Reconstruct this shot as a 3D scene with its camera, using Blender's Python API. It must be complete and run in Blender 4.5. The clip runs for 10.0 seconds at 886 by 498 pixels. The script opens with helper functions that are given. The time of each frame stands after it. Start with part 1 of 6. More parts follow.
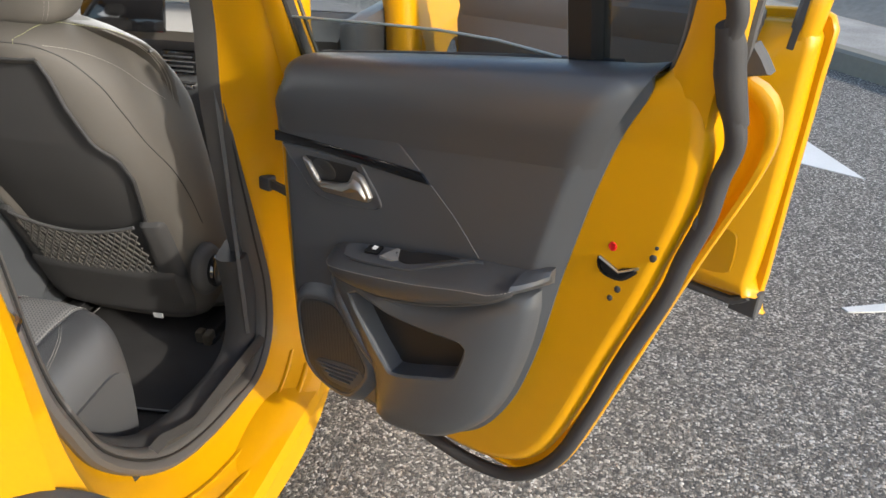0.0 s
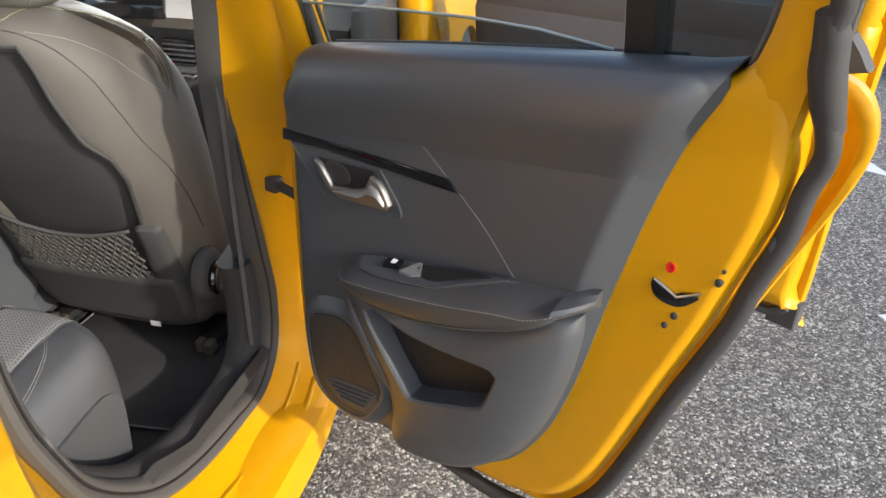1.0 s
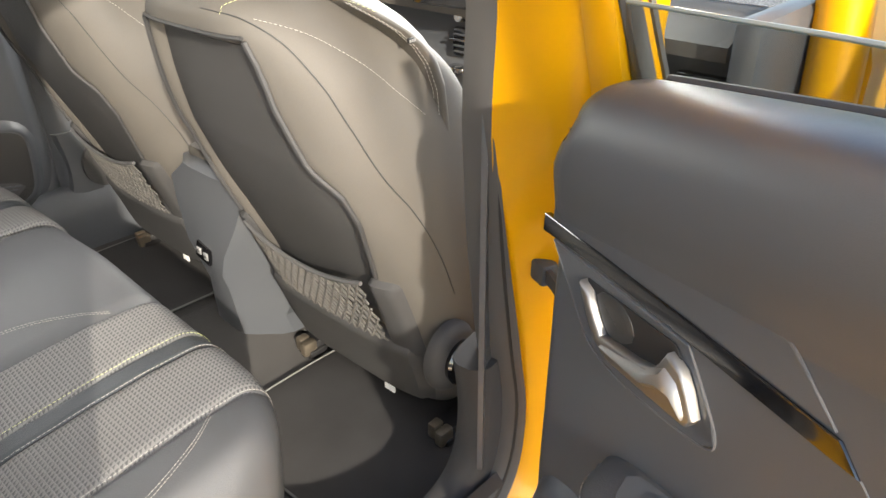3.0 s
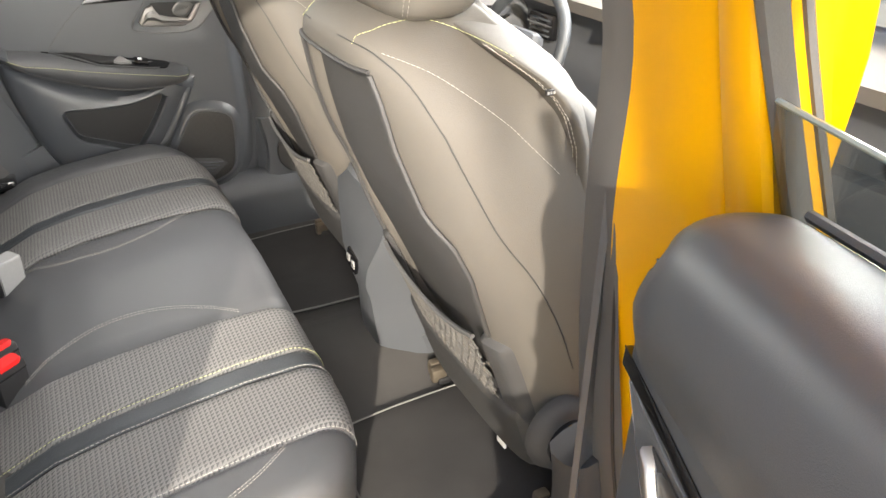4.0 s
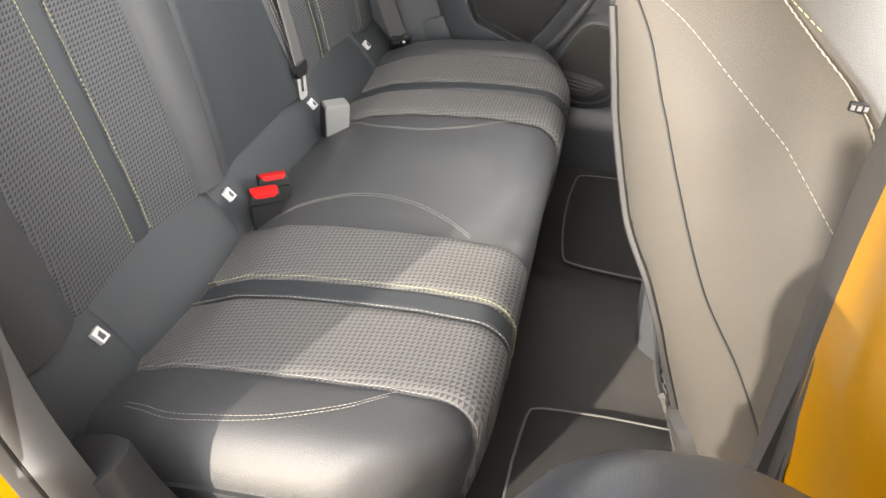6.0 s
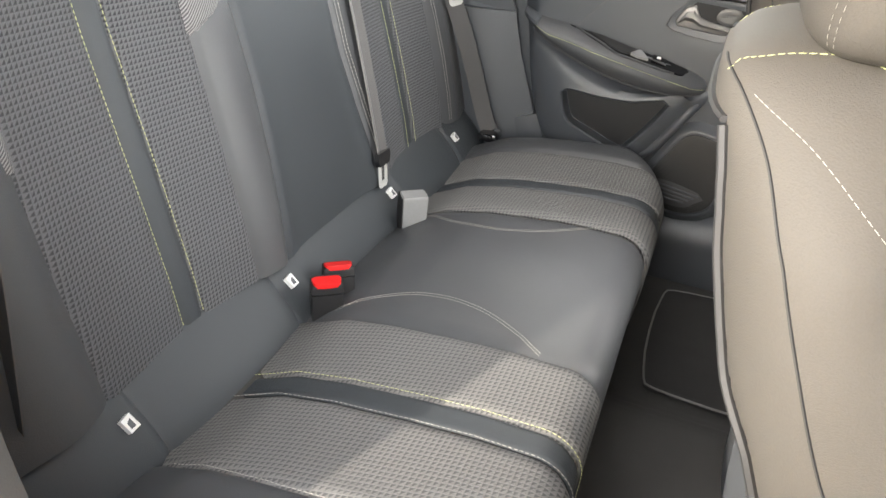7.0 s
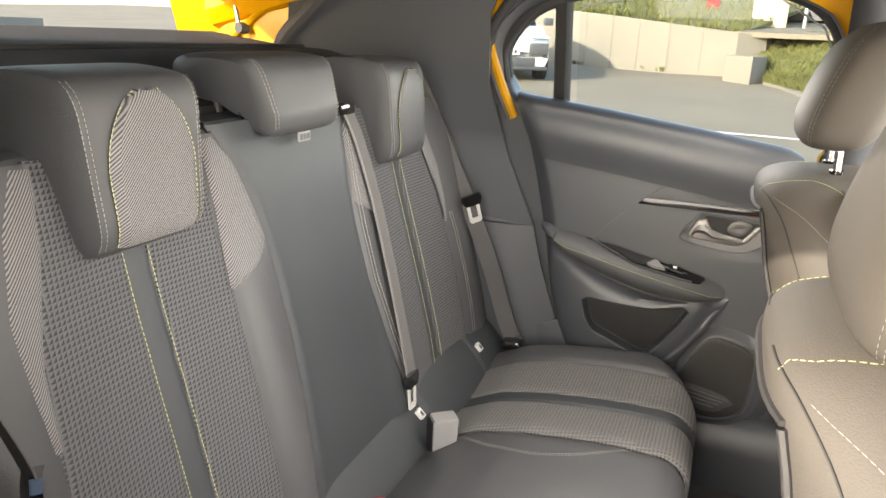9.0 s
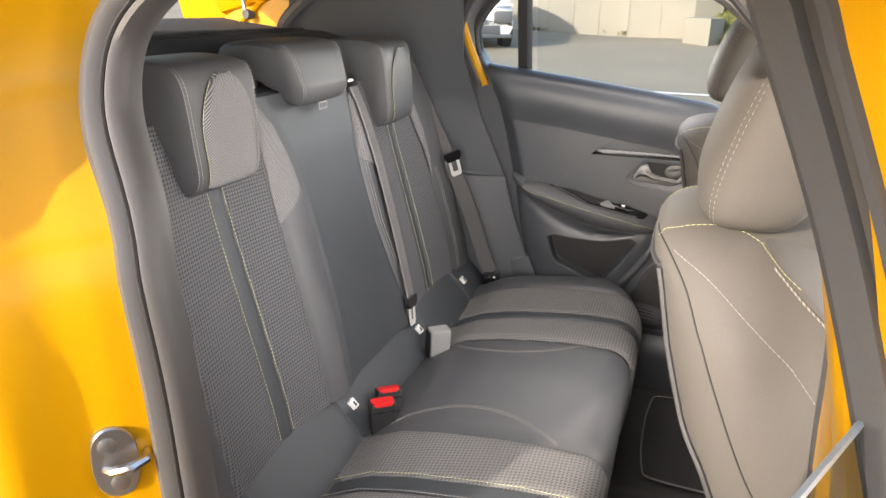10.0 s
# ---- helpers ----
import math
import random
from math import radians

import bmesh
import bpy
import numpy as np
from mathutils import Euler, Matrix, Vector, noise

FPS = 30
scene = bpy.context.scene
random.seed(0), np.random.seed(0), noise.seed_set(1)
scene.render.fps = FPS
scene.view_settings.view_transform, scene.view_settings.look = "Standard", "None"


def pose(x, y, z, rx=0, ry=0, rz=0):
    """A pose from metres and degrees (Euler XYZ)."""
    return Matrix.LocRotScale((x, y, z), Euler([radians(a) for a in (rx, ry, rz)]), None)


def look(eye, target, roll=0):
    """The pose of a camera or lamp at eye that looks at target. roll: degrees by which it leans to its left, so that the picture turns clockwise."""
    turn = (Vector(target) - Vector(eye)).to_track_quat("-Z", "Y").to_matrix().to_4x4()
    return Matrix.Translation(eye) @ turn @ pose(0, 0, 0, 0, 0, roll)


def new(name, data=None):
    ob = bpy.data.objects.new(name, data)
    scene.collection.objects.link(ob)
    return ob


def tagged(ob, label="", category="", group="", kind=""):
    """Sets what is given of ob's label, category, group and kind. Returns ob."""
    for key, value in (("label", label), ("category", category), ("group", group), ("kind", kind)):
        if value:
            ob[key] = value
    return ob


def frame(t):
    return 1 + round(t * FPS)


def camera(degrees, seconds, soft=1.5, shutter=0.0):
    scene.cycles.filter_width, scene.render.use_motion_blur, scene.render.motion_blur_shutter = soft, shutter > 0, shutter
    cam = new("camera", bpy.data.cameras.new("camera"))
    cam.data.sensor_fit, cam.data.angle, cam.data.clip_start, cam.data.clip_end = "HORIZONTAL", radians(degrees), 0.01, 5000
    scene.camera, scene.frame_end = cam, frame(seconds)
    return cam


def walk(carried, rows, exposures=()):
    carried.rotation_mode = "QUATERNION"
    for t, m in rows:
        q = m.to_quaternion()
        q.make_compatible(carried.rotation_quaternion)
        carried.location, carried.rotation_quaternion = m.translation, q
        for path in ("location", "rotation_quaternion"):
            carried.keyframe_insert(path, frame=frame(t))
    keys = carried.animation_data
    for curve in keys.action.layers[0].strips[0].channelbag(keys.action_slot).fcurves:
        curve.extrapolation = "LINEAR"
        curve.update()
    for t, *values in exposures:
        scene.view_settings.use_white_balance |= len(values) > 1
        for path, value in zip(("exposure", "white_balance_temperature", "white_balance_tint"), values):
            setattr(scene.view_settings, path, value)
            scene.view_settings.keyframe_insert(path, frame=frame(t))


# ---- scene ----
cam = camera(62.6, 10.0)
PATH = [
    (0, (1.454, -0.534, 1.314), (1.076, 1.185, 0.365), 1.1),
    (0.5, (1.432, -0.495, 1.302), (1.067, 1.222, 0.343), 1.4),
    (1, (1.392, -0.419, 1.285), (1.009, 1.286, 0.312), 1.4),
    (1.5, (1.37, -0.328, 1.272), (0.931, 1.359, 0.292), 1.5),
    (2, (1.397, -0.201, 1.249), (0.742, 1.415, 0.269), 0.6),
    (2.5, (1.38, -0.063, 1.233), (0.465, 1.422, 0.254), 0.1),
    (3, (1.249, 0.076, 1.192), (0.054, 1.346, 0.213), -0.8),
    (3.2, (1.217, 0.129, 1.197), (-0.051, 1.318, 0.207), -1.3),
    (4.3, (1.239, 0.287, 1.225), (-0.365, 0.928, 0.217), 1.1),
    (4.5, (1.244, 0.31, 1.223), (-0.385, 0.841, 0.191), 1.8),
    (5, (1.197, 0.378, 1.197), (-0.448, 0.573, 0.077), 2.8),
    (5.2, (1.171, 0.411, 1.183), (-0.468, 0.502, 0.04), 3.4),
    (6.3, (1.047, 0.567, 1.148), (-0.532, 0.144, -0.005), 4.0),
    (6.5, (1.025, 0.568, 1.136), (-0.561, 0.094, 0.013), 4.4),
    (7, (0.989, 0.54, 1.144), (-0.648, -0.036, 0.15), 4.8),
    (7.5, (0.974, 0.517, 1.184), (-0.72, -0.131, 0.34), 4.6),
    (8, (0.958, 0.495, 1.227), (-0.785, -0.194, 0.528), 4.2),
    (8.5, (0.959, 0.487, 1.248), (-0.816, -0.215, 0.651), 3.4),
    (9, (0.979, 0.492, 1.237), (-0.808, -0.197, 0.662), 2.5),
    (9.5, (1.091, 0.521, 1.241), (-0.7, -0.133, 0.637), 1.7),
    (10, (1.296, 0.569, 1.271), (-0.496, -0.038, 0.622), 1.0),
]
walk(cam, [(t, look(eye, target, roll)) for t, eye, target, roll in PATH], [(0, 1.08, 6550, 10), (1.0, 1.25, 6450, 10), (1.5, 1.42, 6350, 10), (2.0, 1.58, 6450, 10), (2.5, 1.92, 6750, 10), (3.0, 2.05, 6850, 10), (4.5, 2.32, 6900, 11), (6.5, 2.15, 6850, 11), (7.0, 2.1, 6700, 10), (8.0, 2.0, 7050, 12), (9.0, 2.08, 7350, 13), (10.0, 1.92, 6950, 16)])

# ---- daylight: clear sky and a low warm sun from the rear right of the car ----
SUN_AZ, SUN_EL = 116.0, 21.0     # degrees: azimuth clockwise from the car's nose, elevation
world = bpy.data.worlds.new("sky")
scene.world = world
world.use_nodes = True
wn = world.node_tree.nodes
sky = wn.new("ShaderNodeTexSky")
sky.sky_type, sky.sun_disc = "NISHITA", False
sky.sun_elevation, sky.sun_rotation = radians(SUN_EL), radians(SUN_AZ)
world.node_tree.links.new(sky.outputs[0], wn["Background"].inputs[0])
wn["Background"].inputs[1].default_value = 0.15
sun_data = bpy.data.lights.new("sun", "SUN")
sun_data.energy, sun_data.angle, sun_data.color = 2.05, radians(1.0), (1.0, 0.93, 0.82)
sun = new("sun", sun_data)
_a, _e = radians(SUN_AZ), radians(SUN_EL)
sun.matrix_world = look((math.sin(_a) * math.cos(_e) * 20, math.cos(_a) * math.cos(_e) * 20, math.sin(_e) * 20), (0, 0, 0))


def window_light(name, at, to, sx, sy, watts, spread=180):
    """Sky light that comes in through a window or opening."""
    d = bpy.data.lights.new(name, "AREA")
    d.shape, d.size, d.size_y, d.energy, d.color = "RECTANGLE", sx, sy, watts, (0.98, 0.97, 0.95)
    d.spread = radians(spread)
    ob = new(name, d)
    ob.matrix_world = look(at, to)
    return ob


window_light("windscreen_skylight", (0, 1.55, 1.24), (0, 0, .75), 1.1, .5, 14)
window_light("rear_doorway_skylight", (.70, .36, .85), (-.7, .33, .45), .5, .5, .7, 130)
window_light("rear_doorway_upper_skylight", (.66, .30, 1.16), (-.6, -.10, .72), .4, .2, .85, 140)
window_light("left_window_skylight", (-.60, .30, 1.18), (.05, .30, .50), .5, .18, .7, 150)
window_light("front_doorway_skylight", (.83, 1.05, 1.0), (-1, .9, .7), .45, .5, .3)
window_light("tail_skylight", (0, -1.1, 1.75), (0, .2, .8), 1.0, .5, .6)

# ---- materials ----
def mat(name, color, rough=0.5, metal=0.0, coat=0.0, bump=0.0, scale=200.0, vary=0.15, spec=0.5, detail=4.0, stain=3.0):
    """A surface with fine grain and broad variation of its colour and gloss."""
    m = bpy.data.materials.new(name)
    m.use_nodes = True
    nt = m.node_tree
    b = nt.nodes["Principled BSDF"]
    b.inputs["Roughness"].default_value, b.inputs["Metallic"].default_value = rough, metal
    b.inputs["Coat Weight"].default_value = coat
    b.inputs["Coat Roughness"].default_value = 0.06
    b.inputs["Specular IOR Level"].default_value = spec
    co = nt.nodes.new("ShaderNodeTexCoord")
    n1 = nt.nodes.new("ShaderNodeTexNoise")
    n1.inputs["Scale"].default_value, n1.inputs["Detail"].default_value = scale, detail
    n2 = nt.nodes.new("ShaderNodeTexNoise")
    n2.inputs["Scale"].default_value, n2.inputs["Detail"].default_value = stain, 5.0
    nt.links.new(co.outputs["Object"], n1.inputs["Vector"])
    nt.links.new(co.outputs["Object"], n2.inputs["Vector"])
    mx = nt.nodes.new("ShaderNodeMix")
    mx.data_type = "RGBA"
    c = np.array(color)
    mx.inputs["A"].default_value = (*(c * (1 - vary)), 1)
    mx.inputs["B"].default_value = (*np.minimum(c * (1 + vary), 1), 1)
    ad = nt.nodes.new("ShaderNodeMath")
    ad.operation = "ADD"
    ad.use_clamp = True
    sc = nt.nodes.new("ShaderNodeMath")
    sc.operation = "MULTIPLY_ADD"
    sc.inputs[1].default_value, sc.inputs[2].default_value = 0.6, -0.3
    nt.links.new(n1.outputs[0], sc.inputs[0])
    nt.links.new(sc.outputs[0], ad.inputs[0])
    nt.links.new(n2.outputs[0], ad.inputs[1])
    nt.links.new(ad.outputs[0], mx.inputs["Factor"])
    nt.links.new(mx.outputs["Result"], b.inputs["Base Color"])
    rg = nt.nodes.new("ShaderNodeMapRange")
    rg.inputs["To Min"].default_value, rg.inputs["To Max"].default_value = max(rough - 0.08, 0.02), min(rough + 0.08, 1)
    nt.links.new(n2.outputs[0], rg.inputs["Value"])
    nt.links.new(rg.outputs[0], b.inputs["Roughness"])
    if bump:
        bp = nt.nodes.new("ShaderNodeBump")
        bp.inputs["Strength"].default_value, bp.inputs["Distance"].default_value = bump, 0.002
        nt.links.new(n1.outputs[0], bp.inputs["Height"])
        nt.links.new(bp.outputs[0], b.inputs["Normal"])
    return m


PAINT = mat("yellow car paint", (0.68, 0.33, 0.001), 0.34, 0.0, 0.3, 0.0, 900, 0.05, 0.35)
RUBBER = mat("black rubber seal", (0.07, 0.07, 0.072), 0.62, bump=0.15, scale=600)
SEALG = mat("grey-black rubber door seal", (0.085, 0.083, 0.082), 0.5, bump=0.12, scale=600)
SEALB = mat("black sponge rubber", (0.042, 0.042, 0.044), 0.7, bump=0.2, scale=700)
TRIM = mat("dark grained plastic", (0.07, 0.076, 0.085), 0.37, bump=0.14, scale=1300, spec=0.6)
LEATHER = mat("dark grey leatherette", (0.086, 0.080, 0.072), 0.66, bump=0.3, spec=0.28, scale=700)
GLOSS = mat("piano black plastic", (0.006, 0.006, 0.007), 0.08, coat=0.8)
CHROME = mat("brushed chrome", (0.62, 0.61, 0.6), 0.22, 1.0, scale=400, vary=0.06)
STEEL = mat("zinc plated steel", (0.5, 0.5, 0.48), 0.35, 1.0, bump=0.1)
CARPET = mat("black needle felt carpet", (0.055, 0.053, 0.051), 0.95, bump=1.0, scale=1200, vary=0.5)
LINER = mat("grey headliner cloth", (0.22, 0.21, 0.2), 0.95, bump=0.4, scale=900)
RED = mat("red plastic button", (0.62, 0.012, 0.012), 0.55, spec=0.3)
WHITE = mat("white print", (0.75, 0.75, 0.74), 0.6)
THREAD = mat("pale thread", (0.33, 0.315, 0.29), 0.8, bump=0.4, scale=2000)
LIME = mat("lime thread", (0.48, 0.5, 0.24), 0.8, bump=0.4, scale=2000)
WEB = mat("grey-black seat belt webbing", (0.085, 0.082, 0.082), 0.5, bump=0.5, scale=1500)
WEBC = mat("pale grey belt webbing", (0.2, 0.192, 0.19), 0.45, bump=0.5, scale=1500)
SHELL = mat("matt black seat shell", (0.044, 0.044, 0.045), 0.68, bump=0.3, scale=900, spec=0.3)
GREYP = mat("light grey plastic", (0.22, 0.22, 0.22), 0.5)
def asphalt():
    """Dark binder with pale and dark chips of stone in it."""
    m = mat("coarse asphalt", (0.16, 0.152, 0.142), 0.85, vary=0.3, stain=0.9, scale=40)
    nt = m.node_tree
    b = nt.nodes["Principled BSDF"]
    base = b.inputs["Base Color"].links[0].from_socket
    co = nt.nodes.new("ShaderNodeTexCoord")
    ws = nt.nodes.new("ShaderNodeTexNoise")
    ws.inputs["Scale"].default_value = 70
    vo = nt.nodes.new("ShaderNodeTexVoronoi")
    vo.inputs["Scale"].default_value = 155
    nt.links.new(co.outputs["Object"], ws.inputs["Vector"])
    ad = nt.nodes.new("ShaderNodeMixRGB")
    ad.blend_type = "ADD"
    ad.inputs[0].default_value = 0.012
    nt.links.new(co.outputs["Object"], ad.inputs[1])
    nt.links.new(ws.outputs["Color"], ad.inputs[2])
    nt.links.new(ad.outputs[0], vo.inputs["Vector"])
    sp = nt.nodes.new("ShaderNodeSeparateColor")
    nt.links.new(vo.outputs["Color"], sp.inputs[0])
    rp = nt.nodes.new("ShaderNodeValToRGB")
    e = rp.color_ramp.elements
    e[0].position, e[0].color = 0.0, (0.055, 0.051, 0.046, 1)
    e[1].position, e[1].color = 1.0, (0.68, 0.65, 0.6, 1)
    for q, c in ((0.35, 0.09), (0.62, 0.17), (0.82, 0.30), (0.92, 0.5)):
        k = e.new(q)
        k.color = (c * 1.2, c * 1.1, c * 0.96, 1)
    nt.links.new(sp.outputs[0], rp.inputs[0])
    mx = nt.nodes.new("ShaderNodeMix")
    mx.data_type = "RGBA"
    mx.inputs["Factor"].default_value = 0.85
    nt.links.new(base, mx.inputs["A"])
    nt.links.new(rp.outputs[0], mx.inputs["B"])
    nt.links.new(mx.outputs["Result"], b.inputs["Base Color"])
    bp = nt.nodes.new("ShaderNodeBump")
    bp.inputs["Strength"].default_value, bp.inputs["Distance"].default_value = 1.0, 0.004
    bp.invert = True
    nt.links.new(vo.outputs["Distance"], bp.inputs["Height"])
    nt.links.new(bp.outputs[0], b.inputs["Normal"])
    return m


ASPHALT = asphalt()
CONCRETE = mat("weathered concrete", (0.235, 0.222, 0.185), 0.9, bump=0.5, scale=30, vary=0.2, stain=0.6)
PALE = mat("pale worn asphalt", (0.235, 0.212, 0.162), 0.95, bump=0.6, scale=60, spec=0.2, vary=0.25, stain=0.5)
GRASS = mat("rough grass", (0.13, 0.135, 0.045), 0.9, bump=1.0, scale=14, vary=0.5, stain=1.0)
MARK = mat("white road paint", (0.7, 0.7, 0.68), 0.7, bump=0.4, scale=120)
CARWHITE = mat("white car paint", (0.72, 0.73, 0.74), 0.3, coat=0.6)
CARSILVER = mat("silver car paint", (0.45, 0.47, 0.5), 0.3, 0.5, coat=0.6)
TYRE = mat("tyre rubber", (0.02, 0.02, 0.02), 0.8)
CREAM = mat("cream painted box", (0.62, 0.55, 0.38), 0.7)


def glass(name, tint, rough=0.0):
    m = bpy.data.materials.new(name)
    m.use_nodes = True
    nt = m.node_tree
    nt.nodes.remove(nt.nodes["Principled BSDF"])
    tr, gl, fr, mx = (nt.nodes.new(k) for k in ("ShaderNodeBsdfTransparent", "ShaderNodeBsdfGlossy", "ShaderNodeLayerWeight", "ShaderNodeMixShader"))
    tr.inputs[0].default_value, gl.inputs["Roughness"].default_value, fr.inputs[0].default_value = (*tint, 1), rough, 0.5
    pw, sc = nt.nodes.new("ShaderNodeMath"), nt.nodes.new("ShaderNodeMath")
    pw.operation, sc.operation = "POWER", "MULTIPLY_ADD"
    pw.inputs[1].default_value, sc.inputs[1].default_value, sc.inputs[2].default_value = 3.5, 0.5, 0.03
    nt.links.new(fr.outputs["Facing"], pw.inputs[0])
    nt.links.new(pw.outputs[0], sc.inputs[0])
    nt.links.new(sc.outputs[0], mx.inputs[0])
    nt.links.new(tr.outputs[0], mx.inputs[1])
    nt.links.new(gl.outputs[0], mx.inputs[2])
    nt.links.new(mx.outputs[0], nt.nodes["Material Output"].inputs[0])
    return m


def grille_mat():
    """Fine round holes in dark plastic."""
    m = mat("perforated plastic", (0.03, 0.03, 0.03), 0.55, bump=0.2, scale=900)
    nt = m.node_tree
    b = nt.nodes["Principled BSDF"]
    co = nt.nodes.new("ShaderNodeTexCoord")
    vo = nt.nodes.new("ShaderNodeTexVoronoi")
    vo.inputs["Scale"].default_value, vo.inputs["Randomness"].default_value = 330.0, 0.0
    nt.links.new(co.outputs["Object"], vo.inputs["Vector"])
    rp = nt.nodes.new("ShaderNodeValToRGB")
    rp.color_ramp.elements[0].position, rp.color_ramp.elements[1].position = 0.28, 0.4
    rp.color_ramp.elements[0].color, rp.color_ramp.elements[1].color = (0.004, 0.004, 0.004, 1), (0.045, 0.044, 0.043, 1)
    nt.links.new(vo.outputs["Distance"], rp.inputs[0])
    nt.links.new(rp.outputs[0], b.inputs["Base Color"])
    return m


def woven(name, u, v, pitch, dark, light, bump=0.5):
    """Rows of small dark triangles between pale woven ridges; u and v: the two axes of the cloth."""
    m = mat(name, dark, 0.8, bump=0.0, scale=900)
    nt = m.node_tree
    b = nt.nodes["Principled BSDF"]
    co = nt.nodes.new("ShaderNodeTexCoord")
    sp = nt.nodes.new("ShaderNodeSeparateXYZ")
    nt.links.new(co.outputs["Object"], sp.inputs[0])

    def op(kind, a, c, d=None):
        n = nt.nodes.new("ShaderNodeMath")
        n.operation = kind
        for i, q in enumerate((a, c, d)):
            if q is None:
                continue
            if isinstance(q, (int, float)):
                n.inputs[i].default_value = q
            else:
                nt.links.new(q, n.inputs[i])
        return n.outputs[0]
    un, vn = op("DIVIDE", sp.outputs[u], pitch), op("DIVIDE", sp.outputs[v], pitch * 0.92)
    fu, fv = op("FRACT", op("ADD", un, op("MULTIPLY", vn, 0.12)), 0), op("FRACT", vn, 0)
    edge = op("MINIMUM", op("SUBTRACT", fu, 0.2), op("MINIMUM", op("SUBTRACT", fv, 0.1), op("SUBTRACT", op("MULTIPLY", op("SUBTRACT", 1.12, fu), 1.0), op("MULTIPLY", fv, 0.95))))
    cov = nt.nodes.new("ShaderNodeMapRange")
    cov.inputs["From Min"].default_value, cov.inputs["From Max"].default_value = 0.07, -0.05
    nt.links.new(edge, cov.inputs["Value"])
    thr = op("FRACT", op("DIVIDE", op("ADD", sp.outputs[u], sp.outputs[v]), 0.0011), 0)
    fac = op("MULTIPLY", cov.outputs[0], op("ADD", op("MULTIPLY", thr, 0.5), 0.6))
    mx = nt.nodes.new("ShaderNodeMix")
    mx.data_type = "RGBA"
    mx.inputs["A"].default_value, mx.inputs["B"].default_value = (*dark, 1), (*light, 1)
    nt.links.new(fac, mx.inputs["Factor"])
    nt.links.new(mx.outputs["Result"], b.inputs["Base Color"])
    bp = nt.nodes.new("ShaderNodeBump")
    bp.inputs["Strength"].default_value, bp.inputs["Distance"].default_value = bump, 0.0012
    nt.links.new(fac, bp.inputs["Height"])
    nt.links.new(bp.outputs[0], b.inputs["Normal"])
    return m


def twill(name, dark, light, pitch=0.0042):
    """Fine pale diagonal ribs."""
    m = mat(name, dark, 0.75)
    nt = m.node_tree
    b = nt.nodes["Principled BSDF"]
    co = nt.nodes.new("ShaderNodeTexCoord")
    wv = nt.nodes.new("ShaderNodeTexWave")
    wv.wave_type, wv.bands_direction = "BANDS", "DIAGONAL"
    wv.inputs["Scale"].default_value = 0.57 / pitch
    wv.inputs["Distortion"].default_value = 0.0
    mp = nt.nodes.new("ShaderNodeMapping")
    mp.inputs["Scale"].default_value = (1.0, 0.0, 1.0)
    nt.links.new(co.outputs["Object"], mp.inputs[0])
    nt.links.new(mp.outputs[0], wv.inputs["Vector"])
    mx = nt.nodes.new("ShaderNodeMix")
    mx.data_type = "RGBA"
    mx.inputs["A"].default_value, mx.inputs["B"].default_value = (*dark, 1), (*light, 1)
    nt.links.new(wv.outputs["Fac"], mx.inputs["Factor"])
    nt.links.new(mx.outputs["Result"], b.inputs["Base Color"])
    bp = nt.nodes.new("ShaderNodeBump")
    bp.inputs["Strength"].default_value, bp.inputs["Distance"].default_value = 0.5, 0.001
    nt.links.new(wv.outputs["Fac"], bp.inputs["Height"])
    nt.links.new(bp.outputs[0], b.inputs["Normal"])
    return m


# One cloth in two tones: the backrest's dimmer light is put into its colour.
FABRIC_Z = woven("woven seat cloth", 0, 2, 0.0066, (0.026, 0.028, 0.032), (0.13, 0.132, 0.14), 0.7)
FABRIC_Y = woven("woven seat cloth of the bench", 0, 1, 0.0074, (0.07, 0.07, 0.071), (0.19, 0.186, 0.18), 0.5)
TWILL = twill("striped seat cloth", (0.035, 0.035, 0.038), (0.25, 0.247, 0.247), 0.0036)
# Black plastic; it also colours hollows and grooves black for their shade.
SHADE = mat("black plastic and shaded hollows", (0.012, 0.012, 0.013), 0.6)
# Darker copy of the satin chrome below, for the shade in the scoop.
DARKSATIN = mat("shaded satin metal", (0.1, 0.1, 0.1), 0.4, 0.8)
SATIN = mat("satin chrome", (0.3, 0.29, 0.28), 0.5, 1.0, scale=300, vary=0.05)
LEATHER2 = mat("blue-black leatherette", (0.038, 0.043, 0.048), 0.48, bump=0.3, scale=700, spec=0.42)
LEATHER3 = mat("slate leatherette", (0.062, 0.064, 0.068), 0.45, bump=0.3, scale=700, spec=0.5)
PANEL = mat("grey-black vinyl", (0.15, 0.146, 0.148), 0.45, bump=0.35, scale=800)
# The tongue's reflected sun and sky are put into a pale base colour.
PALESTEEL = mat("steel whitened for its reflections", (0.72, 0.72, 0.7), 0.32, 0.4)
# Lighter colour paints the highlight along fine seams and edges of the trim.
EDGE = mat("plastic edge with its highlight", (0.082, 0.082, 0.086), 0.5)
SEAM = mat("black seam thread", (0.03, 0.03, 0.031), 0.7)
BRASS = mat("worn brown metal", (0.2, 0.17, 0.13), 0.45, 0.7, vary=0.3)
NET = mat("black net cord", (0.075, 0.072, 0.068), 0.75, bump=0.5, scale=1500)
GRILLE = grille_mat()
MATF = mat("black velour", (0.034, 0.033, 0.033), 0.95, bump=1.0, scale=900, vary=0.6, stain=8)
BIND = mat("pale edge binding", (0.2, 0.2, 0.19), 0.9, bump=0.5, scale=1200)
GRAVEL = mat("pale gravel", (0.36, 0.34, 0.31), 0.9, bump=1.0, scale=60, vary=0.5, stain=3)
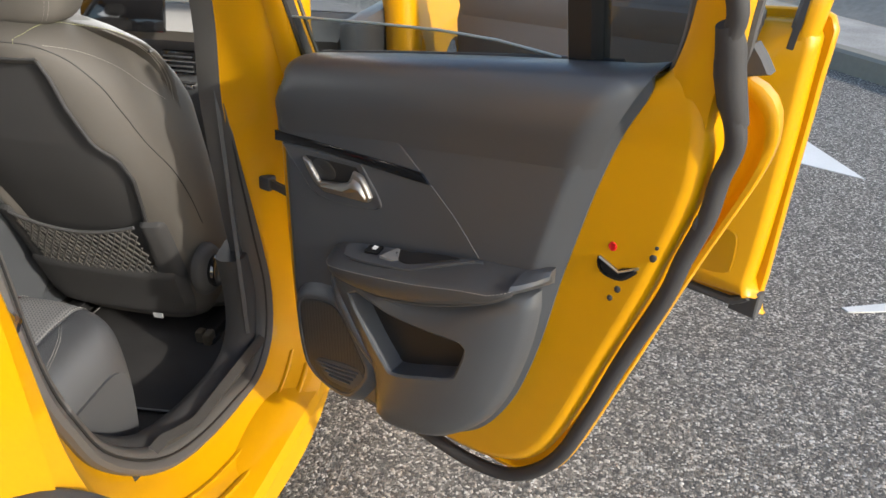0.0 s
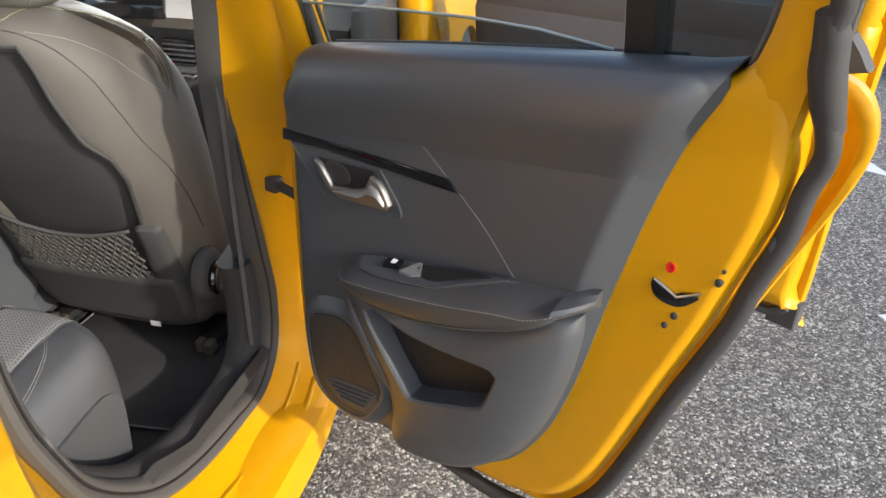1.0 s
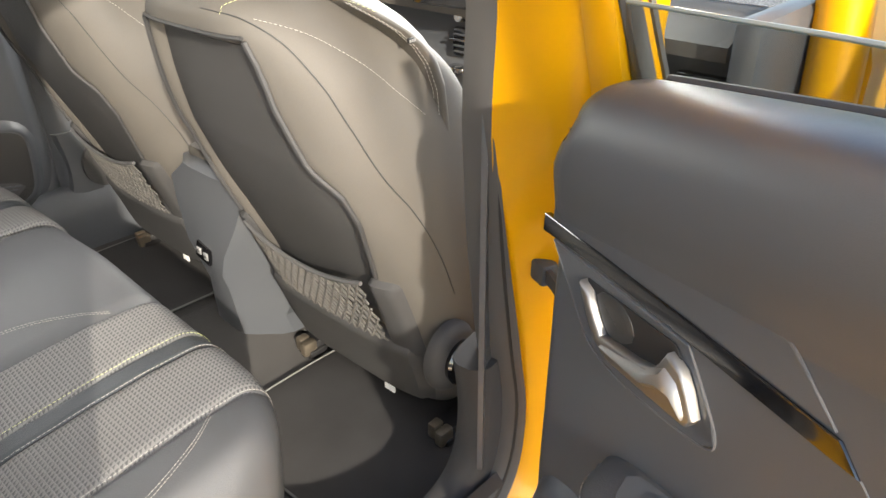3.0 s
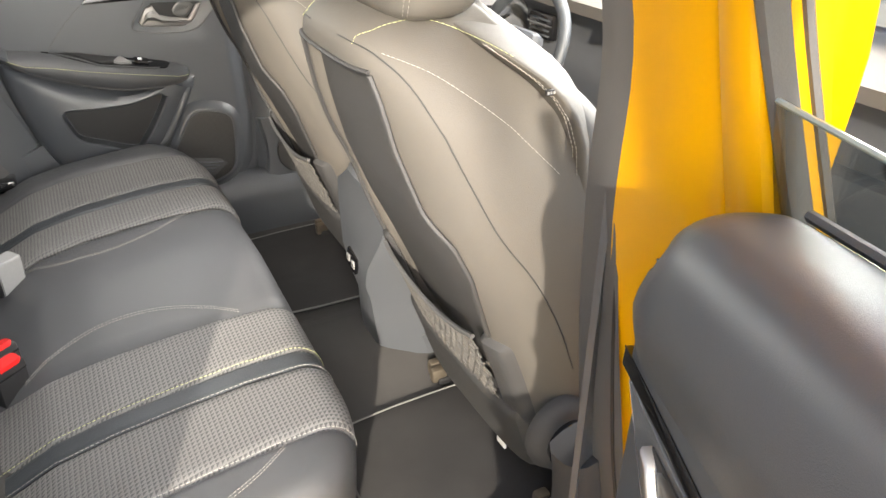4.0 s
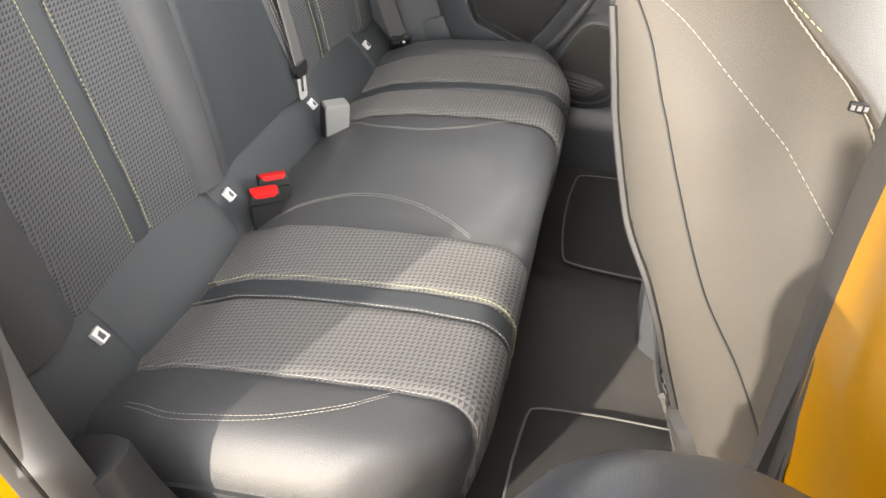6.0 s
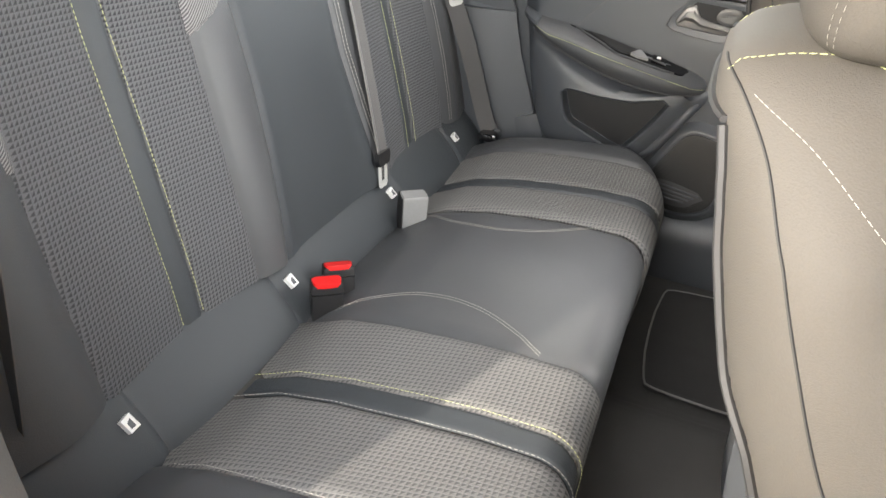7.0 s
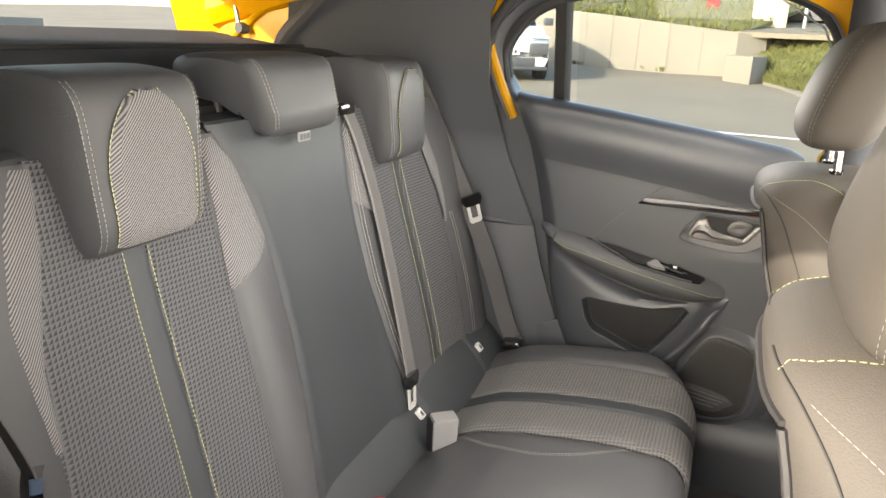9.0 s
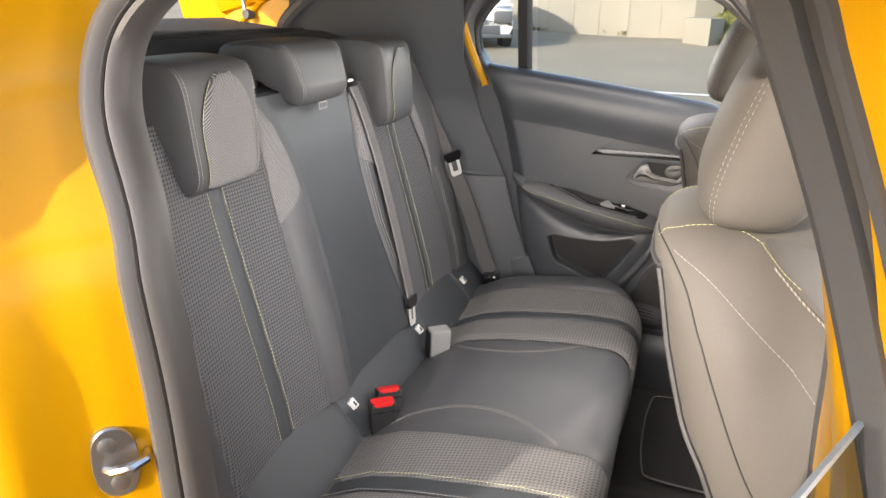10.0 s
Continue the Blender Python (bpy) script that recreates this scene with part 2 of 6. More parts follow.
STONE = mat("grey stone", (0.24, 0.22, 0.19), 0.9, bump=1.0, scale=18, vary=0.5, stain=2)
LEAF = mat("grass blades", (0.13, 0.14, 0.042), 0.8, vary=0.5, scale=3, stain=1)
GLASSEDGE = mat("ground glass edge", (0.35, 0.4, 0.38), 0.3)
TINTED = glass("dark tinted glass", (0.62, 0.65, 0.66))
CLEAR = glass("clear glass", (0.94, 0.96, 0.95))


# ---- mesh tools ----
def part(name, bm, material, parent=None, label="", smooth=40.0):
    """Links a bmesh as one mesh object under a thing or a part."""
    me = bpy.data.meshes.new(name)
    bmesh.ops.recalc_face_normals(bm, faces=bm.faces)
    bm.to_mesh(me)
    bm.free()
    me.materials.append(material)
    if smooth:
        me.shade_smooth()
        me.set_sharp_from_angle(angle=radians(smooth))
    ob = new(name, me)
    ob.parent = parent
    if label:
        tagged(ob, label)
    return ob


def thing(name, label, category, group="", kind="", at=(0, 0, 0)):
    ob = new(name)
    ob.empty_display_size = 0.05
    ob.location = at
    return tagged(ob, label, category, group, kind)


def curve(pts, n=8, closed=False):
    """A smooth run of points through those given."""
    p = [Vector(q) for q in pts]
    k = len(p)
    out = []
    for i in range(k if closed else k - 1):
        a, b, c, d = (p[(i + j) % k] if closed else p[min(max(i + j, 0), k - 1)] for j in (-1, 0, 1, 2))
        for s in range(n):
            t = s / n
            out.append(0.5 * (2 * b + (c - a) * t + (2 * a - 5 * b + 4 * c - d) * t * t + (3 * b - a - 3 * c + d) * t ** 3))
    if not closed:
        out.append(p[-1].copy())
    return out


def loft(rings, cap=True, closed=True, bm=None):
    bm = bm or bmesh.new()
    vs = [[bm.verts.new(p) for p in r] for r in rings]
    m = len(rings[0])
    for a, b in zip(vs, vs[1:]):
        for j in range(m if closed else m - 1):
            bm.faces.new((a[j], a[(j + 1) % m], b[(j + 1) % m], b[j]))
    if cap and closed:
        bm.faces.new(vs[0][::-1])
        bm.faces.new(vs[-1])
    return bm


def tube(pts, r, n=8, bm=None, flat=1.0, up=(0, 0, 1)):
    """A round or flattened bar along the points; r may be one radius or one for each point."""
    pts = [Vector(p) for p in pts]
    rings, w = [], None
    for i, p in enumerate(pts):
        d = (pts[min(i + 1, len(pts) - 1)] - pts[max(i - 1, 0)]).normalized()
        if w is None:
            w = Vector(up) - d * d.dot(Vector(up))
            w = w.normalized() if w.length > 0.05 else d.orthogonal().normalized()
        else:
            w = (w - d * d.dot(w)).normalized()
        s = d.cross(w).normalized()
        rr = r[min(i, len(r) - 1)] if isinstance(r, (list, tuple)) else r
        rings.append([p + s * math.cos(2 * math.pi * k / n) * rr + w * math.sin(2 * math.pi * k / n) * rr * flat for k in range(n)])
    return loft(rings, bm=bm)


def inset(o, d):
    """A closed outline of 2D points, drawn in by d."""
    k = len(o)
    area = sum(o[i][0] * o[(i + 1) % k][1] - o[(i + 1) % k][0] * o[i][1] for i in range(k))
    sg = 1 if area > 0 else -1
    out = []
    for i in range(k):
        a, b, c = Vector(o[i - 1][:2]), Vector(o[i][:2]), Vector(o[(i + 1) % k][:2])
        e, g = (b - a), (c - b)
        e = e.normalized() if e.length > 1e-9 else g.normalized()
        g = g.normalized() if g.length > 1e-9 else e
        m = Vector((-(e.y + g.y), e.x + g.x))
        m = m.normalized() if m.length > 1e-6 else Vector((-e.y, e.x))
        f = max(m.dot(Vector((-e.y, e.x))), 0.5)
        q = b + m * (sg * d / f)
        out.append((q.x, q.y))
    return out


def drawn(o, d, step=0.008):
    """The same in small steps, each a little smoothed, for deep offsets round tight bends."""
    k = max(1, math.ceil(abs(d) / step))
    for _ in range(k if d else 0):
        o = inset(o, d / k)
        m = len(o)
        o = [(o[i][0] * .6 + (o[i - 1][0] + o[(i + 1) % m][0]) * .2, o[i][1] * .6 + (o[i - 1][1] + o[(i + 1) % m][1]) * .2) for i in range(m)]
    return o


def pad(o, profile, put, bm=None):
    """A pillow on a 2D outline: rings of (inset, height), laid into the world by put(a, b, h)."""
    return loft([[Vector(put(x, y, h)) for x, y in inset(o, d)] for d, h in profile], bm=bm)


def panel(o, profile, put):
    """The same for a large panel with tight corners."""
    def even(o, n=150):
        d = [0.0]
        for a, b in zip(o, o[1:] + o[:1]):
            d.append(d[-1] + math.hypot(b[0] - a[0], b[1] - a[1]))
        s = np.linspace(0, d[-1], n, False)
        p = o + o[:1]
        return [(float(u), float(v)) for u, v in zip(np.interp(s, d, [q[0] for q in p]), np.interp(s, d, [q[1] for q in p]))]
    rings, at = [], 0.0
    o = even(o)
    for d, h in profile:
        k = max(1, math.ceil(abs(d - at) / .002))
        for _ in range(k if abs(d - at) > 1e-6 else 0):
            o = inset(o, (d - at) / k)
            m = len(o)
            o = even([(o[i][0] * .5 + (o[i - 1][0] + o[(i + 1) % m][0]) * .25, o[i][1] * .5 + (o[i - 1][1] + o[(i + 1) % m][1]) * .25) for i in range(m)])
        at = d
        rings.append([Vector(put(x, y, h)) for x, y in o])
    return loft(rings)


def sheet(f, nu, nv, thick, bm=None):
    """A curved sheet f(s, t), s and t from 0 to 1, with a thickness along its own normal."""
    g = [[Vector(f(i / nu, j / nv)) for j in range(nv + 1)] for i in range(nu + 1)]
    bm = bm or bmesh.new()
    top = [[bm.verts.new(p) for p in r] for r in g]
    low = []
    for i in range(nu + 1):
        r = []
        for j in range(nv + 1):
            du = g[min(i + 1, nu)][j] - g[max(i - 1, 0)][j]
            dv = g[i][min(j + 1, nv)] - g[i][max(j - 1, 0)]
            r.append(bm.verts.new(g[i][j] - du.cross(dv).normalized() * thick))
        low.append(r)
    for i in range(nu):
        for j in range(nv):
            bm.faces.new((top[i][j], top[i + 1][j], top[i + 1][j + 1], top[i][j + 1]))
            bm.faces.new((low[i][j], low[i][j + 1], low[i + 1][j + 1], low[i + 1][j]))
    for i in range(nu):
        bm.faces.new((top[i][0], low[i][0], low[i + 1][0], top[i + 1][0]))
        bm.faces.new((top[i][nv], top[i + 1][nv], low[i + 1][nv], low[i][nv]))
    for j in range(nv):
        bm.faces.new((top[0][j], top[0][j + 1], low[0][j + 1], low[0][j]))
        bm.faces.new((top[nu][j], low[nu][j], low[nu][j + 1], top[nu][j + 1]))
    return bm


def box(lo, hi, bevel=0.004, bm=None, seg=2):
    one = bmesh.new()
    bmesh.ops.create_cube(one, size=1)
    lo, hi = Vector(lo), Vector(hi)
    for v in one.verts:
        v.co = Vector([(lo[i] + hi[i]) / 2 + v.co[i] * (hi[i] - lo[i]) for i in range(3)])
    if bevel:
        bmesh.ops.bevel(one, geom=one.edges[:], offset=bevel, segments=seg, affect="EDGES", profile=0.5)
    if bm is None:
        return one
    vs = {v: bm.verts.new(v.co) for v in one.verts}
    for f in one.faces:
        bm.faces.new([vs[v] for v in f.verts])
    one.free()
    return bm


def moved(bm, m):
    bmesh.ops.transform(bm, matrix=m, verts=bm.verts[:])
    return bm


def stitch(pts, material, parent, length=0.005, gap=0.003, r=0.0007, name="stitching", label=""):
    """A seam of single stitches along a run of points, as one part."""
    pts = [Vector(p) for p in pts]
    bm = bmesh.new()
    run, nxt = 0.0, 0.0
    for a, b in zip(pts, pts[1:]):
        d = b - a
        if d.length < 1e-9:
            continue
        while nxt < run + d.length:
            p = a + d.normalized() * (nxt - run)
            tube([p, p + d.normalized() * length * 0.5, p + d.normalized() * length], [r * 0.6, r, r * 0.6], 4, bm)
            nxt += length + gap
        run += d.length
    return part(name, bm, material, parent, label)


# ---- the ground ----
def flat(outline, z, thick, material, name, parent=None, label=""):
    bm = loft([[(x, y, z - thick) for x, y in outline], [(x, y, z) for x, y in outline]])
    return part(name, bm, material, parent, label, smooth=0)


ground = flat([(-900, -900), (900, -900), (900, 900), (-900, 900)], 0.0, 0.5, ASPHALT, "ground")
tagged(ground, "coarse grey worn asphalt of a car park", "ground", kind="structure")
def rise(x):
    """The open car park climbs gently away from the car."""
    return .004 + .04 * max(0.0, -2.0 - x)


lot = part("pavement", sheet(lambda s, t: (-1.6 - s * 58.4, -60 + 120 * t, rise(-1.6 - s * 58.4)), 60, 4, -.05), PALE, smooth=0)
tagged(lot, "pale dusty worn asphalt of the open car park", "pavement", kind="structure")

# ---- the car: yellow hatchback, nose towards +y, its right side towards +x ----
car = thing("car", "yellow five-door hatchback parked with open doors and a raised tailgate", "car")

# the edge of the rear door opening, as (y, z)
OPENING = [(.677, 1.06), (.688, .936), (.706, .753), (.732, .58), (.752, .47), (.742, .362), (.702, .300), (.638, .268), (.534, .268), (.423, .285), (.331, .315), (.257, .361), (.186, .433),
           (.141, .50), (.115, .571), (.09, .648), (.078, .727), (.073, .80), (.068, .894), (.047, 1.041), (.004, 1.133), (-.004, 1.205), (.018, 1.268), (.09, 1.325), (.18, 1.345),
           (.3, 1.352), (.43, 1.352), (.53, 1.335), (.595, 1.28), (.641, 1.18)]
RIM = [(p.x, p.y) for p in curve([(y, z, 0) for y, z in OPENING], 4, True)]


def squeeze(sd, o, d, x):
    """The shut face runs flatter along the centre pillar, and a closed door presses its seal flat."""
    out = []
    for (y0, z0), (y1, z1) in zip(RIM, o):
        k = min(1, max(0, (y0 - .55) / .10))
        up = min(1, max(0, (z0 - .55) / .45))
        kz = k * up * up * (3 - 2 * up) if sd > 0 else 0
        f = (1 - .68 * k - .65 * kz) if sd > 0 else .08
        if d < 0:
            f = 1
        y, z = y0 + (y1 - y0) * f, z0 + (z1 - z0) * f
        if d < 0:
            # beside the front seat the painted pillar swells back over the seal before it runs on outwards
            y += kz * (y0 - y - .010 * min(1, -d / .05) + 1.1 * max(0, -d - .06))
        if sd < 0:
            y -= .05 * min(1, max(0, (.25 - y) / .15)) * min(1, max(0, (z - .95) / .1))
        if sd < 0:
            y += .06 * min(1, max(0, (y - .5) / .08)) * min(1, max(0, (z - .95) / .1))
        xx = x if d < 0 else .778 - (.778 - x) * (1 + .5 * k)
        if d > 0 or x == .766:
            xx -= kz * max(0, xx - .750)
        xx += kz * .02 * min(1, max(0, (z - .9) / .2)) - max(0, z - 1.0) * .25 * (1 - kz)
        out.append((sd * xx, y, z))
    return out


def body_side(sd):
    rings = []
    for d, x in ((0.0, .758), (-0.012, .770), (-0.024, .788), (-0.045, .806), (-0.058, .832), (-0.070, .866), (-0.09, .889), (-0.14, .897), (-0.14, .745), (-0.0005, .75)):
        rings.append(squeeze(sd, drawn(RIM, d), d, x))
    rings.append(rings[0])
    return part("body_side", loft(rings, cap=False), PAINT, car, "yellow painted door frame with rounded shut faces")


def seal(sd):
    """The thick rubber seal round the opening, with its inner lip."""
    bm = bmesh.new()
    prof = [(.0, .766), (.004, .775), (.012, .7785), (.019, .775), (.023, .769), (.026, .7665), (.029, .769), (.034, .767), (.039, .759), (.042, .748), (.040, .73), (.02, .725), (.004, .74), (.0, .755)]
    rings = [squeeze(sd, drawn(RIM, d), d, x) for d, x in prof]
    rings.append(rings[0])
    loft(rings, cap=False, bm=bm)
    # The shade in the groove is a black cord laid along it.
    part("seal_groove", tube([Vector(p) for p in (lambda r: r + r[:2])(squeeze(sd, drawn(RIM, .0255), .0255, .769))], .0026, 6), SHADE, car, "groove of the seal, laid in as a shade-black cord")
    return part("door_seal", bm, SEALG, car, "grey-black rubber door seal")


def side_panels(sd):
    """Rear quarter panel over the wheel, sill below the doors, roof rail."""
    def quarter(s, t):
        # s: from the door opening to the tail; t: from the bottom up
        y = -.055 - s * 1.0
        z = .30 + t * 1.0
        arch = 0.44 - math.hypot(y + .40, (z - .33) * 1.0)
        x = .89 + .018 * math.sin(math.pi * min(t * 1.3, 1)) * min(1, s * 6) - max(0, t - .70) * .30 - s * .03
        if arch > 0:
            z = .33 + math.sqrt(max(0.44 ** 2 - (y + .40) ** 2, 0)) if abs(y + .40) < .44 else z
        return (sd * x, y, z)
    part("quarter_panel", sheet(quarter, 40, 30, .02 * sd), PAINT, car, "yellow rear quarter panel over the wheel arch")
    arch = [(sd * .905, -.40 + .462 * math.cos(a), .33 + .462 * math.sin(a)) for a in np.linspace(-.1, math.pi + .1, 36)]
    part("wheel_arch_trim", tube(arch, .034, 10), RUBBER, car, "black plastic wheel arch trim")
    prof = [(.70, .235), (.79, .235), (.85, .225), (.885, .21), (.895, .19), (.87, .15), (.78, .13), (.70, .14)]
    part("sill", loft([[(sd * x, y, z) for x, z in prof] for y in (.0, .6, 1.2, 1.85)]), PAINT, car, "yellow painted sill")
    for d, x, r in ((-.048, .812, .005), (-.064, .85, .0065)):
        low = [Vector(p) for p in squeeze(sd, drawn(RIM, d), d, x) if p[2] < .30 and .24 < p[1] < .76]
        low.sort(key=lambda p: p.y)
        part("sill_ridge", tube([(p.x, p.y, p.z + .001) for p in low] + [(low[-1].x, 1.0, low[-1].z - .01)], r, 8, flat=.6), PAINT, car, "pressed ridge along the painted sill")
    rail = [(sd * .60, -.75, 1.26), (sd * .585, -.2, 1.385), (sd * .58, .4, 1.40), (sd * .575, .9, 1.385), (sd * .60, 1.3, 1.28), (sd * .70, 1.75, 1.02)]
    part("roof_rail", tube(curve(rail, 5), .05, 8), PAINT, car)
    pil = [(sd * .80, 1.70, .25), (sd * .822, 1.72, .6), (sd * .80, 1.74, .95), (sd * .76, 1.70, 1.02)]
    part("a_pillar", tube(curve(pil, 5), .058, 12), PAINT, car, "yellow front door pillar with its bolts")
    part("kick_panel", box((min(sd * .70, sd * .76), 1.45, .22), (max(sd * .70, sd * .76), 1.95, .90), .02), TRIM, car, "dark lining beside the front footwell")

    def wing(s, t):
        z = .25 + t * .70
        return (sd * (.88 - .10 * max(0, t - .75) * 2 - .03 * s), 1.76 + s * .95, z if math.hypot(1.76 + s * .95 - 2.25, z - .33) > .37 else .33 + math.sqrt(max(0, .37 ** 2 - (s * .95 - .49) ** 2)))
    part("front_wing", sheet(wing, 24, 16, .03 * sd), PAINT, car, "yellow front wing")
    part("rear_wheel", moved(loft([[(0 + w, r * math.cos(a), r * math.sin(a)) for a in np.linspace(0, 2 * math.pi, 32, False)] for w, r in ((0, .2), (0, .3), (.03, .325), (.17, .325), (.2, .3), (.2, .2))]), pose(sd * .78 - .1, -.40, .325)), TYRE, car, "black tyre of the rear wheel")


for sd in (1, -1):
    body_side(sd)
    seal(sd)
    side_panels(sd)


def roof_f(s, t):
    x, y = (t - .5) * 1.16, -.75 + s * 2.0
    return (x, y, 1.43 - .06 * (2 * (t - .5)) ** 2 - .16 * max(0, .3 - s) ** 1.3 - .1 * max(0, s - .75) ** 2 * 4)


part("roof", sheet(roof_f, 16, 12, .012), PAINT, car, "yellow roof")
part("headliner", sheet(lambda s, t: Vector(roof_f(s, t)) - Vector((0, 0, .035)), 16, 12, .01), LINER, car, "grey cloth headliner")
# the floor pan, with the tunnel in the middle
def floor_f(s, t):
    x, y = (t - .5) * 1.5, -.2 + s * 2.1
    z = .222 + .06 * math.exp(-(x / .13) ** 4) + .12 * max(0, abs(x) - .68) / .07
    z += .32 * min(1, max(0, (s - .82) / .15)) ** 1.3
    if y < .42:
        z += .05 * min(1, (.42 - y) / .1)
    return (x, y, z)


part("carpet", sheet(floor_f, 40, 44, -.02), CARPET, car, "black felt carpet over the floor and tunnel")


# ---- seats ----
def ring(cx, cy, z, w, d0, d1, e=2.6, n=40, e1=None):
    """A closed level section: half width w, reaching d0 to the rear and d1 to the front."""
    out = []
    for k in range(n):
        a = 2 * math.pi * k / n
        c, s = math.cos(a), math.sin(a)
        ee = e if s < 0 else (e1 or e)
        x = w * abs(c) ** (2 / ee) * (1 if c >= 0 else -1)
        y = (d1 if s > 0 else d0) * abs(s) ** (2 / ee) * (1 if s >= 0 else -1)
        out.append((cx + x, cy + y, z))
    return out


BACK_Y = ([.28, .31, .386, .47, .555, .636, .73, .81, .90, .97, 1.01, 1.035, 1.055, 1.068, 1.076], [.81, .79, .768, .738, .704, .667, .622, .589, .565, .551, .541, .541, .553, .575, .61])
BACK_W = ([.28, .30, .36, .47, .58, .72, .86, .92, .95, .975, 1.0, 1.03, 1.05, 1.065, 1.076], [.16, .20, .235, .25, .252, .252, .245, .235, .224, .208, .19, .165, .142, .115, .06])
MID_Y = ([.3, .5, .9, 1.07], [.86, .835, .765, .70])


def waist(y, z):
    """The narrowing of the backrest in front of its rear shell."""
    k = float(np.interp(z, [.80, .88, .925, .974, 1.0], [0, .05, .10, .08, .06]))
    return 1 - k * math.exp(-((y - .70) / .05) ** 2)


PANEL_Z = [.46, .60, .66, .73, .78, .82, .90, .96, 1.005]
PANEL_L = [-.165, -.172, -.182, -.203, -.198, -.185, -.152, -.132, -.115]
PANEL_R = [.165, .172, .184, .196, .188, .158, .138, .130, .118]


def recess(dx, z):
    """How deep the panel in the seat's back lies below its padded border."""
    q = min(dx - float(np.interp(z, PANEL_Z, PANEL_L)), float(np.interp(z, PANEL_Z, PANEL_R)) - dx, 1.005 - z, (z - .44) * 2)
    q = min(1, max(0, q / .028))
    return .024 * q * q * (3 - 2 * q)


def seat_y(dx, z):
    """The rear face of a front seat's back, dx from its middle."""
    w = float(np.interp(z, *BACK_W))
    yc = float(np.interp(z, *BACK_Y))
    q = min(abs(dx) / w, 0.999)
    return yc + (float(np.interp(z, *MID_Y)) - yc) * (1 - (1 - q ** 3.4) ** (1 / 3.4))


BOL_Z = [.45, .70, .854, .904, .946, .974, 1.0, 1.02, 1.045, 1.062]
BOL_W = [.25, .248, .245, .25, .246, .24, .232, .22, .19, .11]
BOL_Y = [.86, .80, .765, .755, .742, .728, .708, .688, .664, .655]


def seat_x(y, z):
    """Half the width of a front seat's back at a place on its side."""
    yc, ym = float(np.interp(z, *BACK_Y)), float(np.interp(z, *MID_Y))
    q = max(0, min((ym - y) / (ym - yc), 1))
    x = float(np.interp(z, *BACK_W)) * (1 - q ** 3.4) ** (1 / 3.4) * waist(y, z)
    return max(x, float(np.interp(z, BOL_Z, BOL_W))) if y > float(np.interp(z, BOL_Z, BOL_Y)) - .001 else x


def front_seat(cx, raised, label):
    seat = thing("front_seat", label, "car seat", "front seats", at=(cx, .9, .23))
    inv = Matrix.Translation((-cx, -.9, -.23))

    def low(v):
        """The shoulders sit a little lower than the straight run of the back."""
        v = Vector(v)
        if v.z > .93:
            v.z = .93 + (v.z - .93) * .8
        return v

    def P(name, bm, m, lab="", par=None, smooth=40):
        if name.split("_")[0] not in ("headrest", "post"):
            for v in bm.verts:
                v.co = low(v.co)
        return part(name, moved(bm, inv), m, par or seat, lab, smooth)
    rings = []
    for z in np.concatenate([np.linspace(.28, .36, 6), np.linspace(.39, .95, 44), np.linspace(.965, 1.076, 12)]):
        z = float(z)
        w, yc = float(np.interp(z, *BACK_W)), float(np.interp(z, *BACK_Y))
        ym = float(np.interp(z, *MID_Y))
        rings.append([(cx + (x - cx) * waist(y, z), y + (recess(x - cx, z) if y < ym else 0), z) for x, y, z in ring(cx, ym, z, w, ym - yc, min(.15, max(.02, (1.09 - z) * .6)), 3.4, 140, 2.4)])
    back = P("backrest", loft(rings), LEATHER, "dark grey leatherette backrest")

    rings = []
    for z in np.concatenate([np.linspace(.45, .94, 16), np.linspace(.95, 1.062, 10)]):
        z = float(z)
        yf = float(np.interp(z, BOL_Z, BOL_Y))
        w = float(np.interp(z, BOL_Z, BOL_W))
        half = [(.0, .004), (.5, .002), (.85, .0), (.97, .002), (1.0, .008), (.97, .018), (.86, .042), (.62, .075), (.3, .088), (0, .09)]
        o = [(cx + x * w, yf + y, z) for x, y in half] + [(cx - x * w, yf + y, z) for x, y in half[-2:0:-1]]
        rings.append([(p.x, p.y, p.z) for p in curve(o, 3, True)])
    P("front_bolster", loft(rings), LEATHER, "padded front of the backrest with rounded shoulders")

    def patch(name, left, right, z0, z1, h, material, lab="", nu=26, nv=40, edge=.012, deep=False, smooth=40):
        """A panel lying on the seat's back between two side lines, given as (z list, dx list)."""
        def f(s, t):
            z = z0 + (z1 - z0) * t
            l, r = float(np.interp(z, *left)), float(np.interp(z, *right))
            dx = l + (r - l) * s
            q = min(s * (r - l), (1 - s) * (r - l), t * (z1 - z0), (1 - t) * (z1 - z0))
            k = 1 - max(0, 1 - q / edge) ** 2
            hh = -.004 + (h + .004) * k - (recess(dx, z) if deep else 0)
            return (cx + dx, seat_y(dx, z) - hh, z)
        return P(name, sheet(f, nu, nv, -.004), material, lab, smooth=smooth)
    pl, prr = (PANEL_Z, PANEL_L), (PANEL_Z, PANEL_R)
    patch("back_panel", (PANEL_Z, [q + .018 for q in PANEL_L]), (PANEL_Z, [q - .018 for q in PANEL_R]), .50, .988, .003, SHELL, "recessed padded panel on the seat back", edge=.01, deep=True, nu=36, nv=60)
    for side in (pl, prr):
        pts = [(cx + float(np.interp(z, *side)) * 1.01, seat_y(float(np.interp(z, *side)), z) - .0025, z) for z in np.linspace(.62, 1.0, 40)]
        P("panel_welt", tube(pts, .0038, 6), SEAM, "black welt round the panel")
    top = [(cx + dx, seat_y(dx, 1.004) - .002, 1.004) for dx in np.linspace(-.115, .118, 14)]
    P("panel_welt", tube(top, .0034, 6), SEAM, "black welt over the panel")
